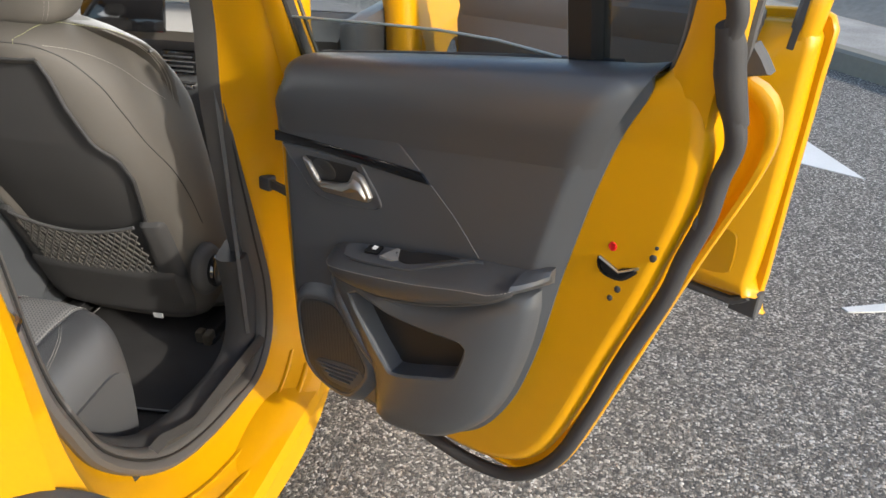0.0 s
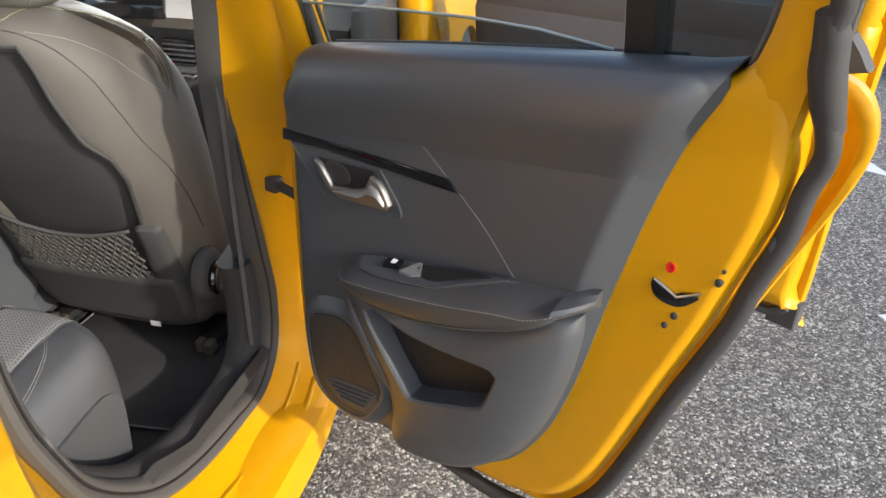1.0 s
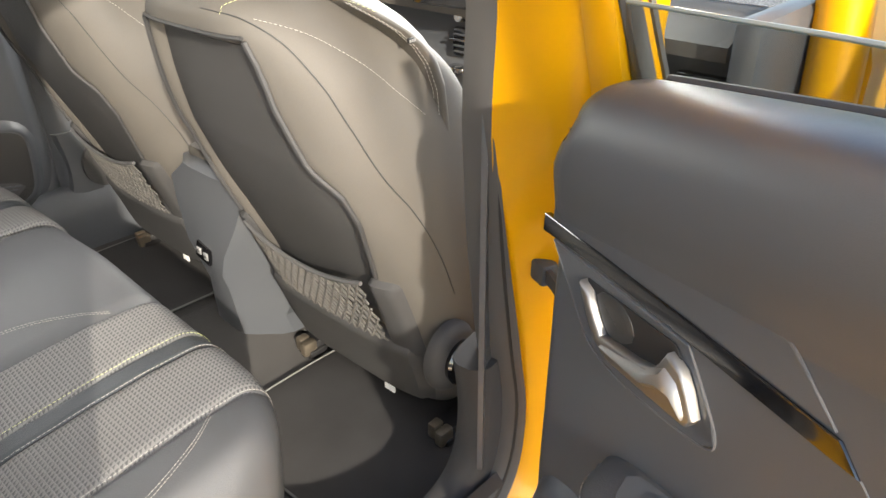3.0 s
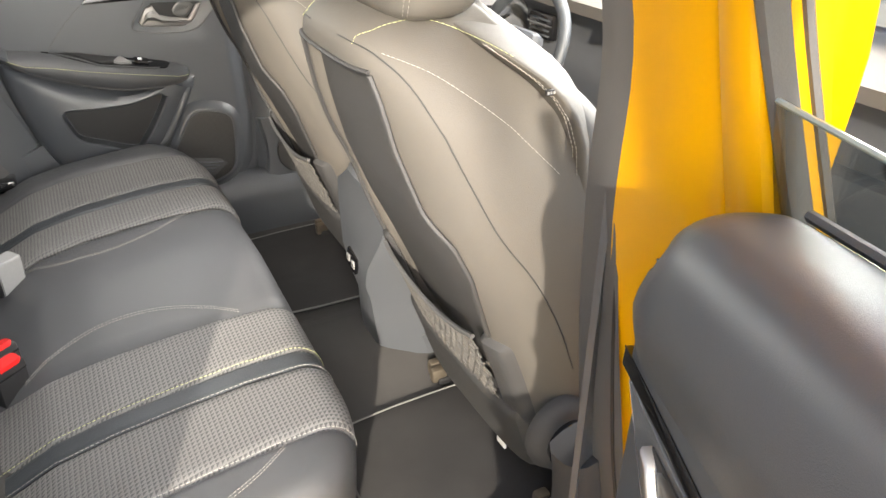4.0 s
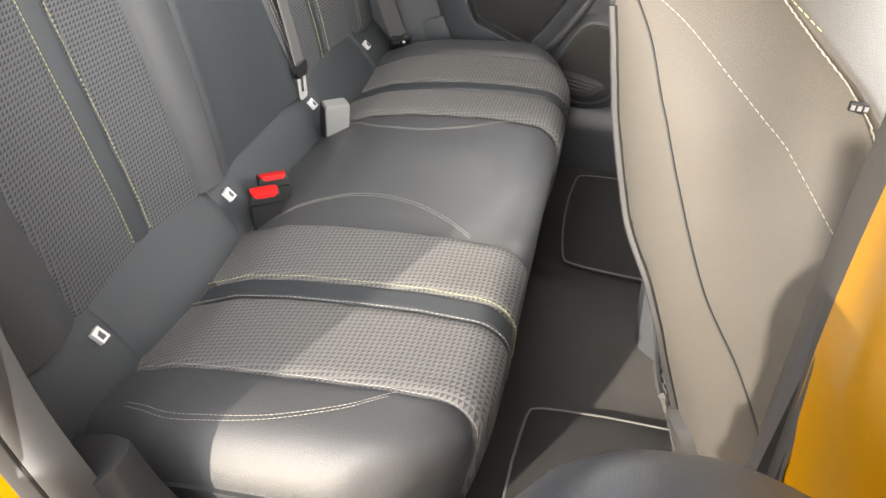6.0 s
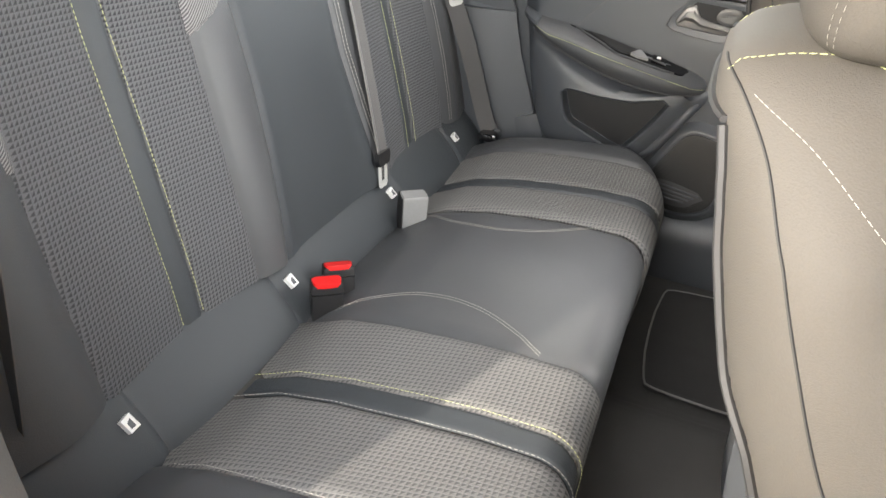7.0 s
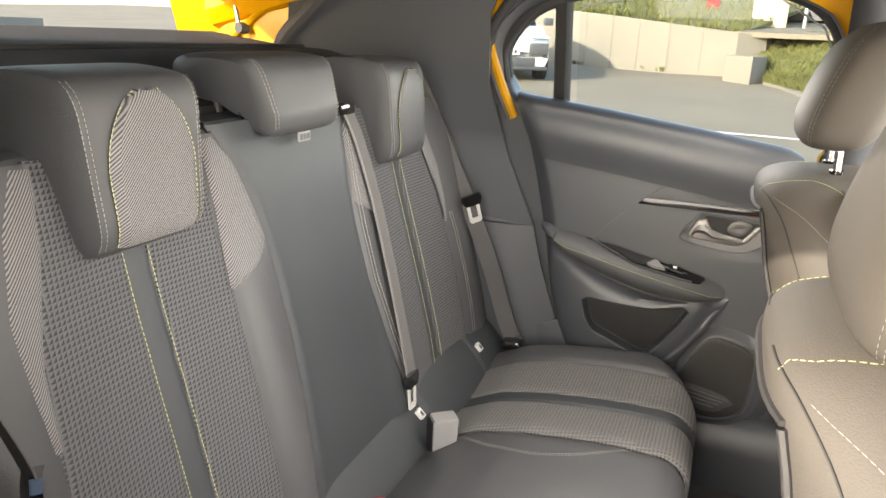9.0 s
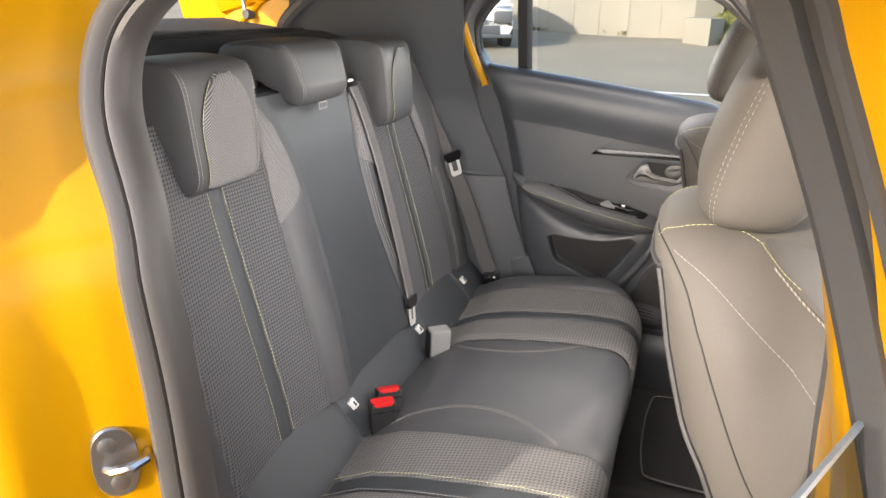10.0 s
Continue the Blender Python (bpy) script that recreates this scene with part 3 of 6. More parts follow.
    # the stiff pocket under it with its net
    pk = ([.31, .36, .47, .56, .63], [-.165, -.195, -.208, -.21, -.205])
    pkr = ([.31, .36, .47, .56, .63], [.175, .19, .198, .205, .205])
    patch("pocket_panel", pk, pkr, .31, .468, .018, SHELL, "stiff lower panel of the seat back", nv=18, edge=.018)
    for sg in (-1, 1):
        l = ([.44, .63], [.140 if sg > 0 else -.205, .160 if sg > 0 else -.21])
        r = ([.44, .63], [.20 if sg > 0 else -.150, .206 if sg > 0 else -.170])
        patch("pocket_side", l, r, .44, .612, .010, SHELL, nu=8, nv=20, edge=.012)
    # the net: two sets of crossing cords
    bm = bmesh.new()
    def net(u, v):
        z = .458 + v * (.142 - .026 * math.sin(math.pi * u))
        dx = -.155 + u * .30
        return Vector((cx + dx, seat_y(dx, z) - .013 - .004 * math.sin(math.pi * u), z))
    for sg in (1, -1):
        for k in range(-8, 26):
            pts = []
            for j in range(13):
                v = j / 12
                u = (k / 16) + sg * v * .3
                if 0 <= u <= 1:
                    pts.append(net(u, v) + Vector((0, -.001 * math.sin(j * 3.1 + k + (0 if sg > 0 else 1.5)), 0)))
            if len(pts) > 1:
                tube(pts, .0023, 5, bm)
    P("net_pocket", bm, NET, "black mesh net pocket")
    P("net_hem", tube([net(u, 1.02) for u in np.linspace(-.02, 1.02, 16)], .004, 6), RUBBER, "black elastic hem of the net")
    # seams on the sides of the back, as (y, z)
    org = Vector((cx, .9, .23))
    on = lambda sg, y, z, o=.0006: Vector((cx + sg * (seat_x(y, z) + o), y - o, z))
    for sg in (-1, 1):
        line = [(.545, 1.040), (.56, 1.030), (.583, .995), (.603, .94), (.628, .88), (.664, .805), (.708, .74), (.75, .66), (.78, .58)]
        P("seam", tube([on(sg, p.x, p.y) for p in curve([(y, z, 0) for y, z in line], 6)], .0011, 5), SEAM, "dark welt seam")
        line = [(.567, 1.032), (.605, 1.012), (.641, .98), (.685, .935), (.738, .876)]
        stitch([low(on(sg, p.x, p.y)) - org for p in curve([(y, z, 0) for y, z in line], 8)], THREAD, seat, .0045, .0016, .0004, label="pale stitching on the side of the seat back")
        for f in (.975, .945):
            pts = [Vector((cx + sg * float(np.interp(z, BOL_Z, BOL_W)) * f, float(np.interp(z, BOL_Z, BOL_Y)) - .0002, z)) for z in np.linspace(1.045, .872, 44)]
            pts = [low(p) - org for p in pts]
            stitch(pts, THREAD, seat, .0045, .0018, .0006, label="pale double stitching round the shoulder")
    for sg in (-1, 1):
        arc = curve([(.548, 1.036, 0), (.56, 1.050, 0), (.59, 1.062, 0), (.625, 1.066, 0), (.655, 1.056, 0), (.685, 1.034, 0)], 8)
        stitch([low(on(sg, p.x, p.y, .001)) - org for p in arc], LIME, seat, .0045, .0018, .00045, label="lime stitching over the shoulder")
    # headrest
    z0 = 1.082 if raised else 1.03
    hs = 1.0 if raised else 1.25
    prof = [(0, .055, .02), (.006, .10, .038), (.02, .122, .052), (.05, .132, .062), (.10, .134, .064), (.15, .126, .058), (.175, .112, .045), (.19, .085, .03), (.196, .045, .012)]
    pc = curve([(h * hs, w * (1 + .5 * (hs - 1)), d * (1 + .4 * (hs - 1))) for h, w, d in prof], 4)
    hd = P("headrest", loft([ring(cx, .640 + h.x * .30, z0 + h.x, h.y, h.z * 1.1, h.z * .9, 3.6) for h in pc]), LEATHER, "dark grey leatherette headrest")
    for sg in (-1, 1):
        for f in (.86, .90):
            k = (1 - f ** 3.6) ** (1 / 3.6)
            pts = [Vector((cx + sg * (h.y * f + .0005), .640 + h.x * .30 - h.z * 1.1 * k - .0005, z0 + h.x)) - org for h in pc[6:-5]]
            stitch(pts, THREAD, seat, .0042, .003, .0003, label="pale stitching on the headrest")
        P("headrest_post", tube([(cx + sg * .055, .655, 1.02), (cx + sg * .055, .652, z0 + .03)], .0065, 10), CHROME, "chrome headrest post")
        P("post_collar", tube([(cx + sg * .055, .655, 1.03), (cx + sg * .055, .654, 1.052)], .011, 10), GLOSS)
    # seat part, recliner cover, rails
    o = [(cx - .24, .84), (cx, .83), (cx + .24, .84), (cx + .255, 1.05), (cx + .23, 1.27), (cx, 1.29), (cx - .23, 1.27), (cx - .255, 1.05)]
    o = [(p.x, p.y) for p in curve([(x, y, 0) for x, y in o], 4, True)]
    P("seat_cushion", pad(o, [(.03, .30), (0, .33), (0, .43), (.015, .47), (.05, .485)], lambda a, b, h: (a, b, h)), LEATHER, "leatherette seat part")
    out = 1 if cx > 0 else -1
    for sg in (out,):
        disc = [(0, .054), (.010, .055), (.020, .05), (.027, .042), (.030, .025)]
        bm = loft([[(cx + sg * (.245 + x), .765 + r * math.cos(a), .470 + 1.15 * r * math.sin(a)) for a in np.linspace(0, 2 * math.pi, 28, False)] for x, r in disc])
        P("recliner_cover", bm, SHELL, "round black recliner cover")
        bm = loft([[(cx + sg * (.275 + x), .765 + r * math.cos(a), .470 + 1.1 * r * math.sin(a)) for a in np.linspace(0, 2 * math.pi, 24, False)] for x, r in ((-.006, .034), (.006, .036), (.011, .033), (.012, .026), (.010, .018), (.0105, .004))])
        P("recliner_knob", bm, GLOSS, "round recliner knob")
    for dx in (-.193, .2):
        P("seat_rail", box((cx + dx - .02, .80, .232), (cx + dx + .02, 1.3, .262), .004), SHADE, "black steel seat rail")
        for e in (-.012, .012):
            P("rail_end", box((cx + dx + e - .010, .778 - e * .3, .236), (cx + dx + e + .010, .808, .268), .005), BRASS, "worn brownish end of the seat rail")
        P("rail_slot", box((cx + dx - .026, .786, .230), (cx + dx + .026, .83, .246), .004), SHADE)
    for sg in (-1, 1):
        c = Vector((cx + sg * .238, .716, .988))
        tag = P("side_tag", box(c - Vector((.002, .006, .004)), c + Vector((.002, .005, .004)), .001), SHADE, "small dark sewn tag with pale print on the shoulder")
        for k in range(3):
            e = c + Vector((sg * .002, -.004 + .004 * k, 0))
            P("tag_bar", box(e - Vector((.0008, .0012, .002)), e + Vector((.0008, .0012, .002)), 0), GREYP)
    P("size_tag", box((cx + .083, seat_y(.095, .313) - .021, .305), (cx + .108, seat_y(.095, .313) - .017, .318), .0005), WHITE, "small white printed tag")
    return seat


front_seat(.36, False, "dark grey leatherette passenger seat with a net pocket and lowered headrest")
front_seat(-.36, True, "dark grey leatherette driver seat with its headrest raised on chrome posts")

# ---- the rear bench ----
rear = thing("rear_seat", "dark grey leatherette and woven fabric rear bench with lime stitching", "car seat", at=(0, 0, .3))
RI = Matrix.Translation((0, 0, -.3))
OFF = Vector((0, 0, .3))


def nose(x):
    """How far forward the bench reaches at x."""
    return .507 - .105 * max(0, (abs(x) - .40) / .25) ** 2.4


def top_z(x, y):
    """The height of the bench's top at a place in the plan."""
    z = float(np.interp(y, [.0, .03, .07, .12, .2, .3, .38, .5], [.462, .471, .489, .512, .529, .540, .546, .544]))
    ax = abs(x)
    z -= .012 * math.exp(-((ax - .36) / .13) ** 2) * (1 - .5 * y / .5)
    z += .010 * math.exp(-(x / .11) ** 2) * min(1, y / .1)
    z += .006 * math.exp(-((ax - .58) / .05) ** 2)
    z -= .05 * max(0, (ax - .60) / .06) ** 2
    return z


def bench(x, v):
    """The bench's skin: v from 0 at the tuck to 1 round the nose and down its front."""
    f, r = nose(x), .055
    l1, l2, l3 = f - r, r * math.pi / 2, .2
    d = v * (l1 + l2 + l3)
    zt = top_z(x, l1)
    if d < l1:
        return Vector((x, d, top_z(x, d)))
    if d < l1 + l2:
        a = (d - l1) / r
        return Vector((x, l1 + r * math.sin(a), zt - r + r * math.cos(a)))
    q = d - l1 - l2
    return Vector((x, f - .12 * q * q / .2 - .01 * q, zt - r - q))


def bench_normal(x, v):
    e = .004
    return (bench(x + e, v) - bench(x - e, v)).cross(bench(x, min(v + e, 1)) - bench(x, max(v - e, 0))).normalized()


def section(x0, x1, f0, f1, name, material, label, h=0.0, nu=14, nv=60, v1=1.0, edge=.010, deep=.006, v0=0.0):
    """A cushion section between two side lines f0(v) and f1(v), rounded into its seams."""
    def f(s, t):
        v = v0 + (v1 - v0) * t
        a, b = f0(v), f1(v)
        x = a + (b - a) * s
        q = min(s, 1 - s) * abs(b - a)
        return bench(x, v) + bench_normal(x, v) * (h - deep * max(0, 1 - q / edge) ** 2) - OFF
    return part(name, sheet(f, nu, nv, .006), material, rear, label)


def fix(x):
    return lambda v: x


def line_of(vs, xs, sd=1):
    return lambda v: sd * float(np.interp(v, vs, xs))


VS = [0, .12, .30, .45, .58, .66, .75, 1]
IN_X = [.19, .20, .205, .207, .207, .205, .20, .20]        # inner edge of the woven panel
OUT_X = [.515, .525, .53, .528, .524, .52, .515, .51]      # its outer edge
S0, S1 = [.335, .336, .337, .337, .336, .335, .334, .333], [.378, .378, .378, .377, .376, .375, .374, .372]
part("cushion_core", moved(box((-.64, .02, .24), (.64, .40, .47), .02), RI), CARPET, rear, "dark core under the bench")
section(0, 0, line_of(VS, [-q for q in IN_X]), line_of(VS, IN_X), "centre_cushion", LEATHER3, "smooth leatherette middle of the bench", nu=24)


def bench_stitch(f, material, v0=.03, v1=.78, h=.0012, label=""):
    pts = [bench(f(v), v) + bench_normal(f(v), v) * h - OFF for v in np.linspace(v0, v1, 90)]
    return stitch(pts, material, rear, .005, .0018, .0006, label=label)


for sd in (1, -1):
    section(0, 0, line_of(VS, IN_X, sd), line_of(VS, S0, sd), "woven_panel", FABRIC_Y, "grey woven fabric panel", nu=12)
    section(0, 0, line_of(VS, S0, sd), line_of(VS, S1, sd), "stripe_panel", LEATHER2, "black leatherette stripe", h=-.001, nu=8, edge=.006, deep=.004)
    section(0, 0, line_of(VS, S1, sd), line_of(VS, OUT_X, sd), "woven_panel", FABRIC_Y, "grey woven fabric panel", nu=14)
    section(0, 0, line_of(VS, OUT_X, sd), fix(sd * .665), "side_bolster", LEATHER3, "leatherette side of the bench", nu=14, edge=.012)
    bench_stitch(line_of(VS, [q - .003 for q in S0], sd), LIME, label="lime stitching beside the stripe")
    bench_stitch(line_of(VS, [q + .003 for q in S1], sd), THREAD, label="pale stitching beside the stripe")
    bench_stitch(line_of(VS, [q + .002 for q in OUT_X], sd), THREAD, .1, .72)
    # curved decorative seams on the middle and on the outer side
    for o in (0, .006):
        arc = curve([(.175, .09, 0), (.135, .16, 0), (.120, .24, 0), (.135, .31, 0), (.165, .365, 0), (.20, .412, 0)], 8)
        pts = []
        for p in arc:
            v = p.y / (nose(p.x) - .055 + .055 * math.pi / 2 + .2)
            pts.append(bench(sd * (p.x + o), v) + Vector((0, 0, .0012)) - OFF)
        stitch(pts, THREAD, rear, .0042, .0015, .00055, label="curved double stitching")
        arc = curve([(.60, .09, 0), (.615, .16, 0), (.605, .26, 0), (.575, .34, 0), (.54, .39, 0)], 8)
        pts = []
        for p in arc:
            v = p.y / (nose(p.x) - .055 + .055 * math.pi / 2 + .2)
            pts.append(bench(sd * (p.x - o), v) + Vector((0, 0, .0012)) - OFF)
        stitch(pts, THREAD, rear, .0042, .0015, .00055, label="curved double stitching")
    part("bench_end", loft([[Vector((sd * (.6635 - q), p.y, p.z)) - OFF for p in [bench(.66, v) - bench_normal(.66, v) * (.0065 + q * .1) for v in np.linspace(.12, .97, 30)] + [Vector((0, .05, .25))]] for q in (0, .06)]), LEATHER3, rear)


def roll_y(x, t):
    # the sloping band over the anchors, between bench and backrest
    y = float(np.interp(t, [0, .1, .25, .45, .65, .85, 1], [.052, .044, .028, .007, -.014, -.036, -.062]))
    z = float(np.interp(t, [0, .1, .25, .45, .65, .85, 1], [.462, .482, .506, .529, .550, .566, .570]))
    return Vector((x, y, z))


def roll_sec(x0, x1):
    def f(s, t):
        x = x0 + (x1 - x0) * s
        q = min(s, 1 - s) * (x1 - x0)
        p = roll_y(x, t)
        return p + Vector((0, -.004, -.003)) * max(0, 1 - q / .007) ** 2 - OFF
    part("anchor_roll", sheet(f, 24, 14, -.006), LEATHER2, rear, "black leatherette roll over the child seat anchors")


for x0, x1 in ((-.66, -.50), (-.50, -.205), (-.205, .205), (.205, .50), (.50, .66)):
    roll_sec(x0, x1)
for x in (.525, .18, -.18, -.525):
    p = roll_y(x, .42)
    bm = loft([[p + Vector((dx, -.7 * dz, dz * .75)) + Vector((0, h, h * .8)) for dx, dz in ((-.008, -.009), (.007, -.010), (.009, .008), (-.006, .010))] for h in (-.002, .006)])
    tag = part("anchor_tag", moved(bm, RI), WHITE, rear, "small white child seat anchor tag")
    part("tag_print", moved(loft([[p + Vector((dx, -.7 * dz, dz * .75)) + Vector((0, h, h * .8)) for dx, dz in ((-.003, -.006), (.004, -.006), (.004, .002), (-.002, .005))] for h in (.0055, .0068)]), RI), TRIM, rear)


def back_y(x, z):
    """The front face of the backrest."""
    y = float(np.interp(z, [.50, .55, .62, .72, .82, .92, 1.0, 1.06, 1.10], [-.008, -.016, -.030, -.056, -.084, -.112, -.132, -.150, -.165]))
    ax = abs(x)
    y += .014 * (math.exp(-((ax - .18) / .05) ** 2) + math.exp(-((ax - .585) / .05) ** 2)) * min(1, max(0, (1.06 - z) / .15))
    y -= .010 * math.exp(-((ax - .37) / .12) ** 2)
    return y


def back_sec(f0, f1, z0, z1, name, material, label, h=0.0, nu=14, nv=44, edge=.010, deep=.007, top=None):
    def f(s, t):
        z = z0 + (z1 - z0) * t
        a, b = f0(z), f1(z)
        x = a + (b - a) * s
        q = min(s, 1 - s) * abs(b - a)
        return Vector((x, back_y(x, z) + h - deep * max(0, 1 - q / edge) ** 2, z)) - OFF
    return part(name, sheet(f, nu, nv, .006), material, rear, label)


def zl(zs, xs, sd=1):
    return lambda z: sd * float(np.interp(z, zs, xs))


ZB = [.54, .60, .70, .80, .90, .97, 1.03, 1.10]
CI = [.165, .158, .140, .128, .128, .135, .150, .18]          # edge of the middle back
FI = [.226, .226, .225, .223, .222, .222, .215, .20]          # inner edge of the woven back
B0, B1 = [.342, .342, .342, .341, .340, .339, .338, .338], [.376, .376, .376, .375, .373, .371, .37, .37]
FO = [.525, .527, .530, .527, .515, .49, .475, .455]
part("backrest_core", moved(loft([[(x, y, z) for y, z in ((-.03, .53), (-.20, .53), (-.30, 1.06), (-.22, 1.085), (-.18, 1.06))] for x in (-.655, .655)]), RI), CARPET, rear, "dark rear of the backrest")
back_sec(zl(ZB, [-q for q in CI]), zl(ZB, CI), .55, 1.10, "centre_backrest", LEATHER2, "smooth black middle of the backrest", nu=24)
# the folding armrest outline in the middle back
arm = curve([(.118, 1.06, 0), (.112, .9, 0), (.118, .75, 0), (.118, .66, 0), (.09, .60, 0), (.03, .585, 0), (-.05, .585, 0), (-.10, .60, 0), (-.118, .66, 0), (-.118, .75, 0), (-.112, .9, 0), (-.118, 1.06, 0)], 6)
part("armrest_seam", tube([Vector((p.x, back_y(p.x, p.y) + .001, p.y)) - OFF for p in arm], .002, 5), SEAM, rear, "dark seam of the folding middle part")
for lo, hi in ((13, 25), (38, 50)):
    part("armrest_thread", tube([Vector((p.x * .985, back_y(p.x, p.y) + .002, p.y + .003)) - OFF for p in arm[lo:hi]], .0008, 5), THREAD, rear, "pale thread along the seam")


def back_stitch(f, material, z0, z1, h=.004, label=""):
    pts = [Vector((f(z), back_y(f(z), z) + h, z)) - OFF for z in np.linspace(z0, z1, 80)]
    return stitch(pts, material, rear, .005, .0018, .0007, label=label)


for sd in (1, -1):
    back_sec(zl(ZB, CI, sd), zl(ZB, FI, sd), .55, 1.09, "inner_bolster", LEATHER3, "leatherette bolster of the backrest", nu=12)
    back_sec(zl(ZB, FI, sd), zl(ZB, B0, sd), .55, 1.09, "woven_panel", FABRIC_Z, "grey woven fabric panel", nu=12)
    back_sec(zl(ZB, B0, sd), zl(ZB, B1, sd), .55, 1.09, "stripe_panel", LEATHER2, "black leatherette stripe", h=-.001, nu=6, edge=.006, deep=.004)
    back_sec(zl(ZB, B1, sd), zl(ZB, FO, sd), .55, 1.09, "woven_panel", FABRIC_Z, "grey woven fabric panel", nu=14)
    back_sec(zl(ZB, FO, sd), zl(ZB, [.735, .735, .735, .732, .722, .695, .645, .585], sd), .55, 1.09, "outer_bolster", LEATHER3, "leatherette outer bolster", nu=12)
    # striped chevrons beside the headrest
    back_sec(zl([.894, .938, 1.05, 1.09], [.2222, .136, .160, .19], sd), zl([.894, .938, 1.09], [.2228, .2225, .2025], sd), .894, 1.085, "striped_chevron", TWILL, "pale diagonally striped fabric chevron", h=.003, nu=10, nv=24, edge=.006, deep=.004)
    back_sec(zl([.82, .90, 1.0, 1.09], [.5265, .517, .482, .458], sd), zl([.82, .87, .95, 1.03, 1.09], [.5275, .536, .536, .512, .478], sd), .82, 1.085, "striped_chevron", TWILL, "pale diagonally striped fabric chevron", h=.003, nu=10, nv=24, edge=.006, deep=.004)
    back_stitch(zl(ZB, [q - .003 for q in B0], sd), LIME, .56, 1.06, label="lime stitching beside the stripe")
    back_stitch(zl(ZB, [q + .003 for q in B1], sd), LIME, .56, 1.06, label="lime stitching beside the stripe")
    for o in (.012, .020):
        back_stitch(zl(ZB, [q + o for q in CI], sd), THREAD, .56, 1.06, label="pale double stitching on the bolster")
    for o in (.016, .024):
        back_stitch(zl(ZB, [q + o for q in FO], sd), THREAD, .56, .84, label="pale double stitching on the outer bolster")
    top = []
    for x in np.linspace(sd * .17, sd * .62, 16):
        z = 1.085 - .05 * max(0, (abs(x) - .45) / .17) ** 2
        top.append([Vector((x, y, z + dz)) - OFF for y, dz in ((back_y(x, z) - .002, -.002), (back_y(x, z) - .012, .010), (-.20, .014), (-.25, .008), (-.27, -.03), (-.2, -.04))])
    part("backrest_top", loft(top), LEATHER3, rear, "rounded top of the backrest")
top = []
for x in np.linspace(-.17, .17, 12):
    top.append([Vector((x, y, 1.095 + dz)) - OFF for y, dz in ((back_y(x, 1.1) - .002, -.004), (back_y(x, 1.1) - .012, .008), (-.21, .012), (-.26, .004), (-.27, -.04), (-.2, -.04))])
part("backrest_top", loft(top), LEATHER2, rear, "rounded top of the middle backrest")


def rear_headrest(cx, cy, z0, w, h, deep, patch, tilt=.28):
    """A saddle-shaped headrest that hangs over the top of the backrest."""
    rings = []
    flare = lambda z: .90 + .18 * min(1, max(0, z / h))
    xs = np.linspace(-1, 1, 26)
    for q in xs:
        k = (1 - abs(q) ** 7) ** (1 / 7) if abs(q) < 1 else 0
        k = max(k, .35)
        sec = [(.0, .0), (.022, .006), (.034, .03), (.035, h * .4), (.035, h * .70), (.0325, h * .85), (.021, h * .95), (-.008, h * .99), (-.055, h), (-.10, h * .95), (-.125, h * .8), (-.13, h * .55), (-.10, h * .42), (-.06, h * .36), (-.03, h * .22), (-.018, .03)]
        ring_ = []
        for p in curve([(a * deep, b, 0) for a, b in sec], 3, True):
            y, z = p.x, p.y
            y2 = (y + .04) * (.62 + .38 * k) - .04
            z2 = (z - h * .5) * (.78 + .22 * k) + h * .5
            ring_.append(Vector((cx + w * q * flare(z2), cy + y2 - tilt * z2, z0 + z2)) - OFF)
        rings.append(ring_)
    hd = part("headrest", loft(rings), LEATHER3, rear, "dark leatherette headrest hanging over the backrest")

    front = [p for p in curve([(a * deep, b, 0) for a, b in sec], 3, True) if p.x > .0005 or (p.y > h * .7 and p.x > -.03 * deep)]
    front = sorted({round(p.y, 4): p.x for p in sorted(front, key=lambda p: p.x)}.items())
    fz, fy = [q[0] for q in front], [q[1] for q in front]

    def face(dx, z):
        """A point on the front of the headrest."""
        q = min(.97, abs(dx) / (w * flare(z)))
        k = max((1 - q ** 7) ** (1 / 7), .35)
        y = (float(np.interp(z, fz, fy)) + .04) * (.62 + .38 * k) - .04
        return Vector((cx + dx, cy + y - tilt * z, z0 + z)) - OFF
    if patch:
        off = -.002 if cx > 0 else -.014
        zs = np.linspace(.016, h * .86, 16)
        half = lambda z: (.057 + .006 * min(1, z / (h * .5))) * (1 - min(1, max(0, (z - h * .44) / (h * .45))) ** 2) ** .5
        def f(s, t):
            z = .014 + t * (h * .885 - .014)
            hw = max(half(min(z, h * .885)), .004)
            q = min(s, 1 - s) * 2
            return face(off - hw + 2 * hw * s, z) + Vector((0, (.0065 if cx > 0 else .0025) * (1 - max(0, 1 - q / .12) ** 2), 0))
        part("fabric_patch", sheet(f, 16, 24, .003), TWILL if cx > 0 else LEATHER3, rear, "pale striped fabric patch on the headrest" if cx > 0 else "stitched dark leatherette patch on the headrest")
        edge = [face(off - half(z) - .003, z) + Vector((0, .003, 0)) for z in zs] + [face(off + dx, h * .885) + Vector((0, .006, 0)) for dx in (-.02, 0, .02)] + [face(off + half(z) + .003, z) + Vector((0, .003, 0)) for z in zs[::-1]]
        stitch(edge, LIME, rear, .0045, .0018, .0007, label="lime stitching round the patch")
        m = face(off - .016, h * .22) + Vector((0, .004, 0))
        part("woven_emblem", loft([[m + Vector((dx, hh, dz)) for dx, dz in ((-.009, -.010), (.009, -.010), (.007, .004), (0, .011), (-.007, .003))] for hh in (-.001, .0012)]), LEATHER2, rear, "small woven emblem")
